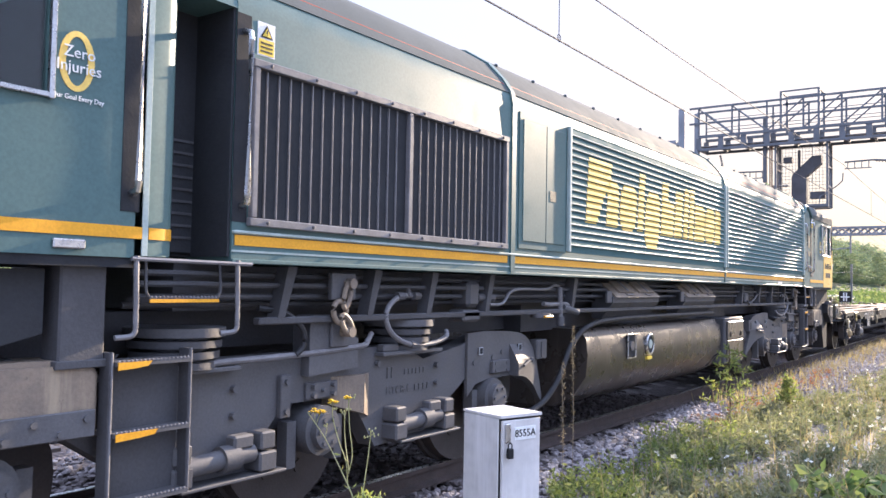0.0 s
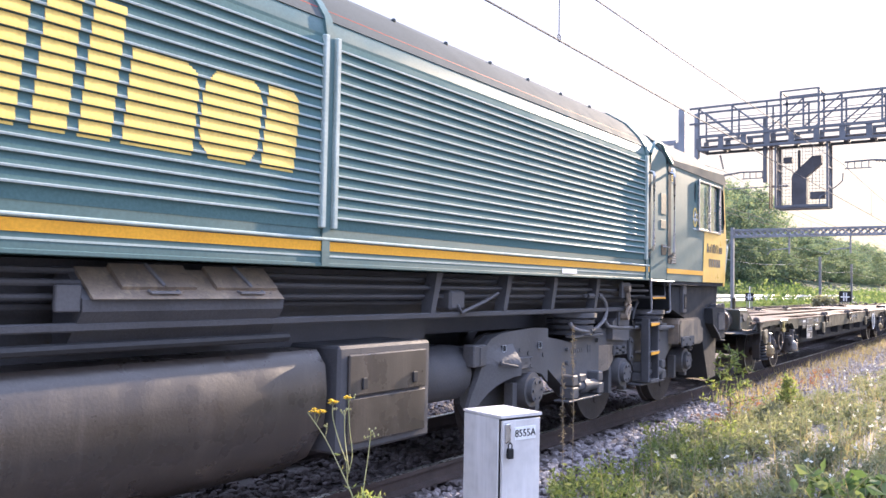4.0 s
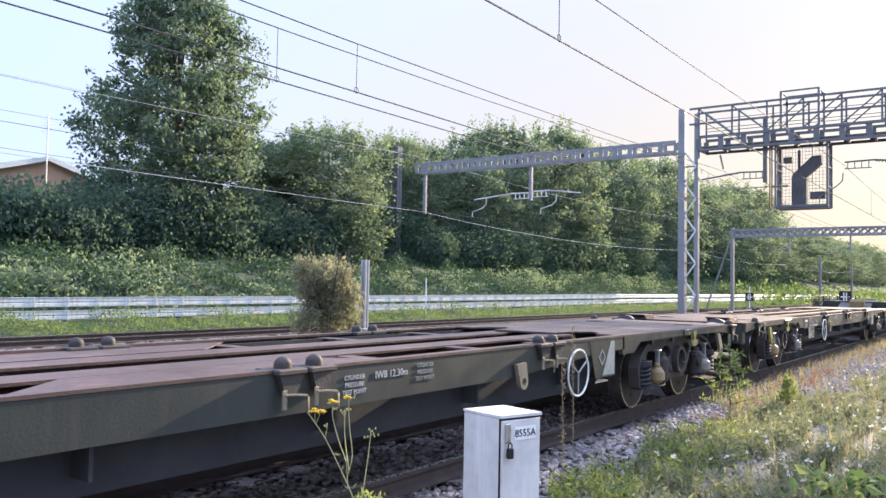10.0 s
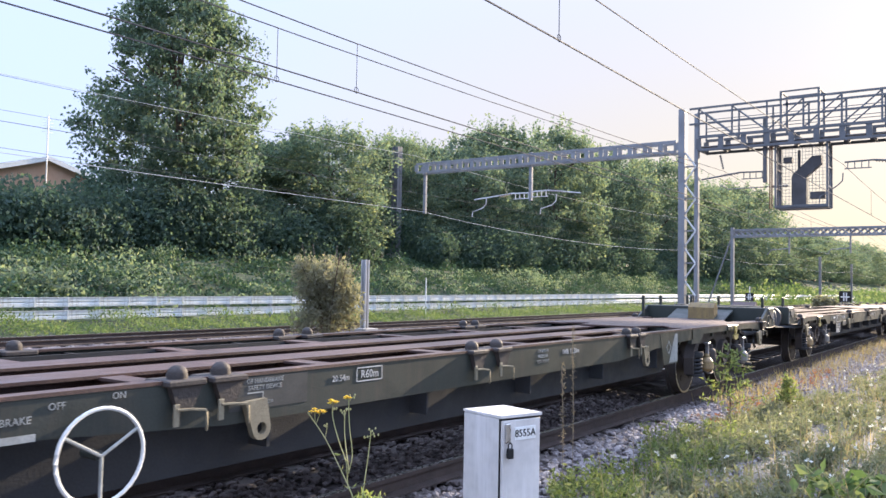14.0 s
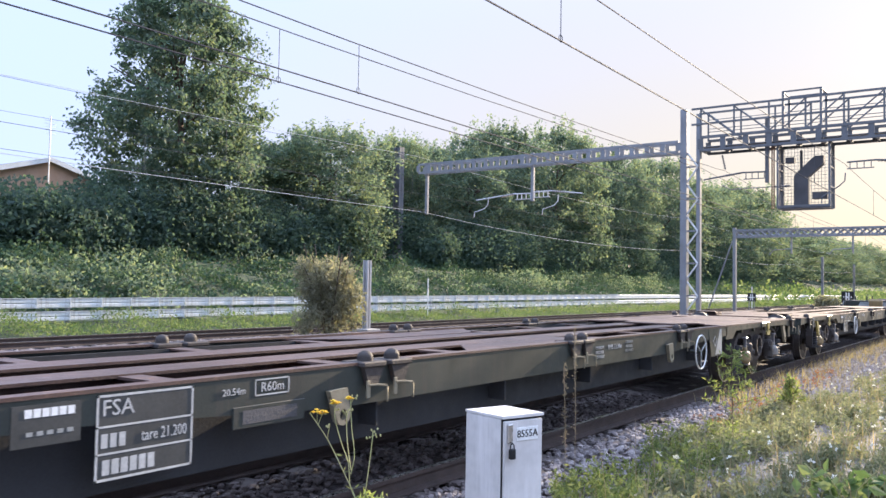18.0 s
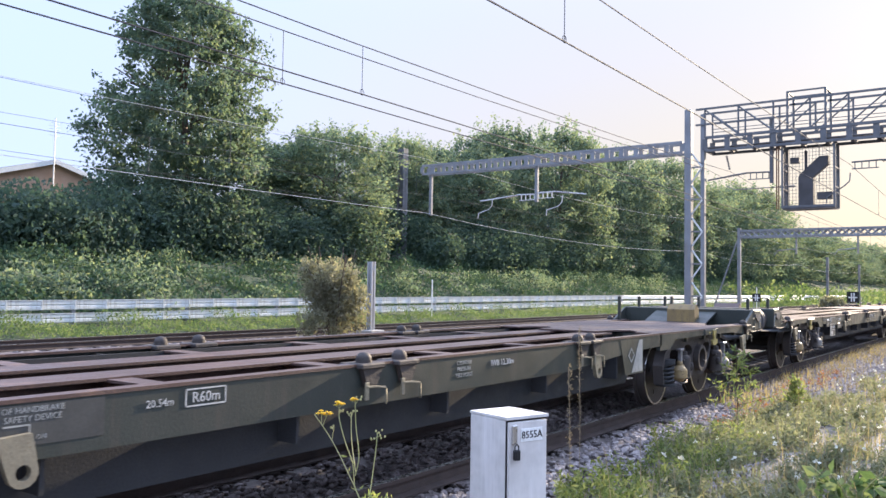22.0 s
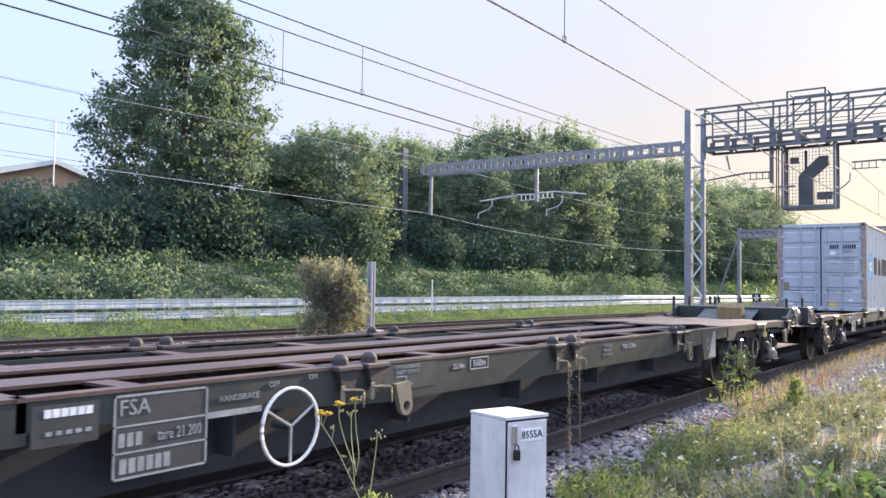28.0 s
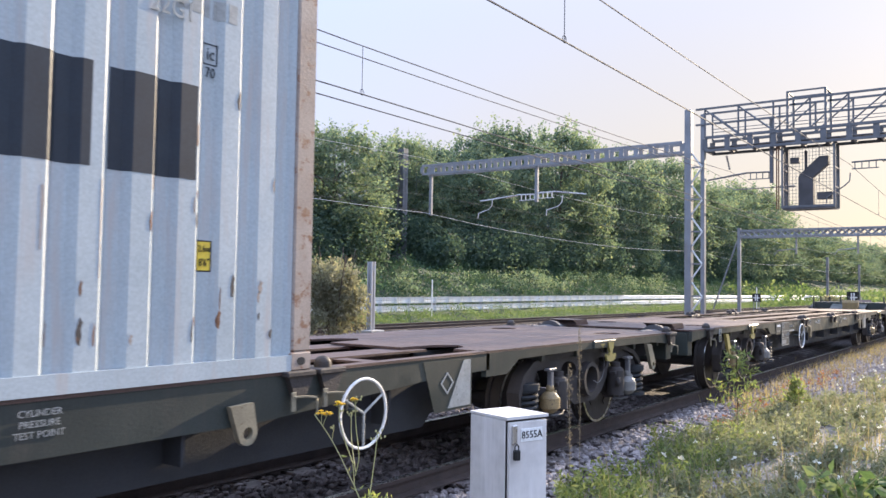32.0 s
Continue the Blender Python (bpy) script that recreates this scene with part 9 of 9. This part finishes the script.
    em = painted("blue_panel", [(0.49, 0.93), (1.21, 0.93), (1.21, 1.73), (0.49, 1.73)], BOXBLUE, 0.002, "faded light-blue square emblem")
    star = []
    for k in range(14):
        r = 0.31 if k % 2 == 0 else 0.115
        a = math.pi / 2 + k * math.tau / 14
        star.append((0.86 + 0.0001 * k + r * math.cos(a), 1.30 + r * 1.05 * math.sin(a)))
    painted("pale_star", star, LABELW, 0.004, "pale seven-pointed star", em)
    blocks = ((1.46, 0.70), (2.25, 0.70), (3.03, 0.41), (3.53, 0.45), (4.03, 0.48), (4.62, 0.52))
    for k, (x, w) in enumerate(blocks):
        if k == 1:
            poly = [(x, 1.11), (x + w, 1.1101), (x + w * 0.66, 1.635), (x + w * 0.34, 1.635)]
        else:
            poly = [(x, 1.11), (x + w, 1.11), (x + w + 0.0001, 1.635), (x + 0.0001, 1.635)]
        painted("name_block", poly, INK, 0.002, "dark painted name block")
    for k in range(5):
        painted("code_bar", [(5.0 + 0.085 * k, 2.05), (5.06 + 0.085 * k, 2.05), (5.0601 + 0.085 * k, 2.16), (5.0001 + 0.085 * k, 2.16)], FADED, 0.002)
    bl = painted("height_label", [(5.168, 0.604), (5.283, 0.604), (5.2831, 0.781), (5.1681, 0.781)], BLACK, 0.002, "small yellow height label with black border")
    painted("label_field", [(5.175, 0.612), (5.276, 0.612), (5.2761, 0.773), (5.1751, 0.773)], LABELY, 0.004, "", bl)
    yr = -(hw - 0.048) - 0.009
    text_on("2.6m", 0.052, on_side(5.232, yr, 0.733), BLACK, bl, stretch=0.8)
    text_on("8'6\"", 0.060, on_side(5.232, yr, 0.655), BLACK, bl, stretch=0.8)
    text_on("ic", 0.105, on_side(5.238, yr, 1.842), INK, C, stretch=0.85)
    text_on("70", 0.085, on_side(5.238, yr, 1.735), INK, C, stretch=0.85)
    for xa, xb, za, zb in ((5.19, 5.286, 1.898, 1.906), (5.19, 5.286, 1.782, 1.790), (5.19, 5.196, 1.790, 1.898), (5.280, 5.286, 1.790, 1.898)):
        painted("mark_border", [(xa, za), (xb, za), (xb + 0.0001, zb), (xa + 0.0001, zb)], INK, 0.002)
    text_on("22G1", 0.15, on_side(4.96, -(hw - 0.012) - 0.004, 2.03), FADED, C, stretch=0.85)
    rng = np.random.default_rng(77)
    pitch = (L - 0.34) / 20
    for k in range(58):
        # chips on the rib edges, most of them low down
        x = 0.17 + pitch * (int(rng.integers(0, 20)) + float(rng.choice((0.05, 0.36, 0.40, 0.44)))) + float(rng.normal() * 0.012)
        z = float(0.22 + 1.5 * rng.random() ** 2.2)
        w, h = float(rng.uniform(0.008, 0.030)), float(rng.uniform(0.03, 0.13))
        painted("rust_patch", [(x, z), (x + w * 0.6, z - 0.012), (x + w, z + h * 0.3), (x + w * 0.8, z + h * 0.55), (x + w * 1.15, z + h * 0.8), (x + w * 0.5, z + h), (x + w * 0.1, z + h * 0.7), (x - w * 0.25, z + h * 0.4)], (RUSTY, OLDRUST, BOXPOST)[k % 3], 0.0015)
    for k in range(16):
        # thin brown runs below the chips
        x = 0.17 + pitch * (k + 0.40) + float(rng.normal() * 0.01)
        z, h, w = float(rng.uniform(0.2, 0.9)), float(rng.uniform(0.2, 0.8)), float(rng.uniform(0.004, 0.014))
        painted("rust_run", [(x, z), (x + w * 0.6, z + 0.001), (x + w * 1.3, z + h * 0.8), (x + w, z + h), (x - w * 0.2, z + h * 0.96)], BOXPOST, 0.0012)
    return C


the_box = shipping_container()
BOX_X = A0 + PERIOD * 3 + 7.46
the_box.location.x = BOX_X
MOVERS.append((the_box, BOX_X, 0.0))


# ---- motion of the train ----
# Metres run by the train since the start, second by second.
RUN = (0.0, 1.711, 3.772, 6.134, 8.746, 11.573, 14.645, 17.996, 21.597, 25.415, 29.461, 33.744, 38.235, 42.892, 47.662, 52.504, 57.444, 62.541, 67.919,
       73.663, 79.629, 85.644, 91.641, 97.616, 103.709, 110.076, 116.793, 123.851, 130.982, 137.952, 144.92, 152.05, 159.42)


def run_at(t):
    i = min(31, int(t))
    u = t - i
    p0 = RUN[i - 1] if i else 2 * RUN[0] - RUN[1] + 0.35
    p3 = RUN[i + 2] if i < 31 else 2 * RUN[32] - RUN[31] + 0.25
    p1, p2 = RUN[i], RUN[i + 1]
    return 0.5 * (2 * p1 + (p2 - p0) * u + (2 * p0 - 5 * p1 + 4 * p2 - p3) * u * u + (3 * p1 - p0 - 3 * p2 + p3) * u ** 3)


def motions():
    for ob, x0, y in MOVERS:
        walk(ob, [(t, pose(x0 - run_at(t), YC + y, ob.location.z)) for t in range(33)])
    for ob, at, r, length, x_train in WHEELS:
        # a wheelset turns while it passes the camera; out of sight it rests
        seen = [k / 15 for k in range(481) if -3 < x_train - run_at(k / 15) < 34]
        if not seen:
            continue
        rows = []
        if seen[0] > 0:
            rows.append((0.0, Matrix.Translation(at)))
        base = run_at(seen[0])
        for t in seen:
            rows.append((t, Matrix.Translation(at) @ Matrix.Rotation(-(run_at(t) - base) / r, 4, "Y")))
        if seen[-1] < 32:
            rows.append((32.0, rows[-1][1]))
        walk(ob, rows)


MOVERS.insert(0, (the_loco, 0.0, 0.0))
motions()
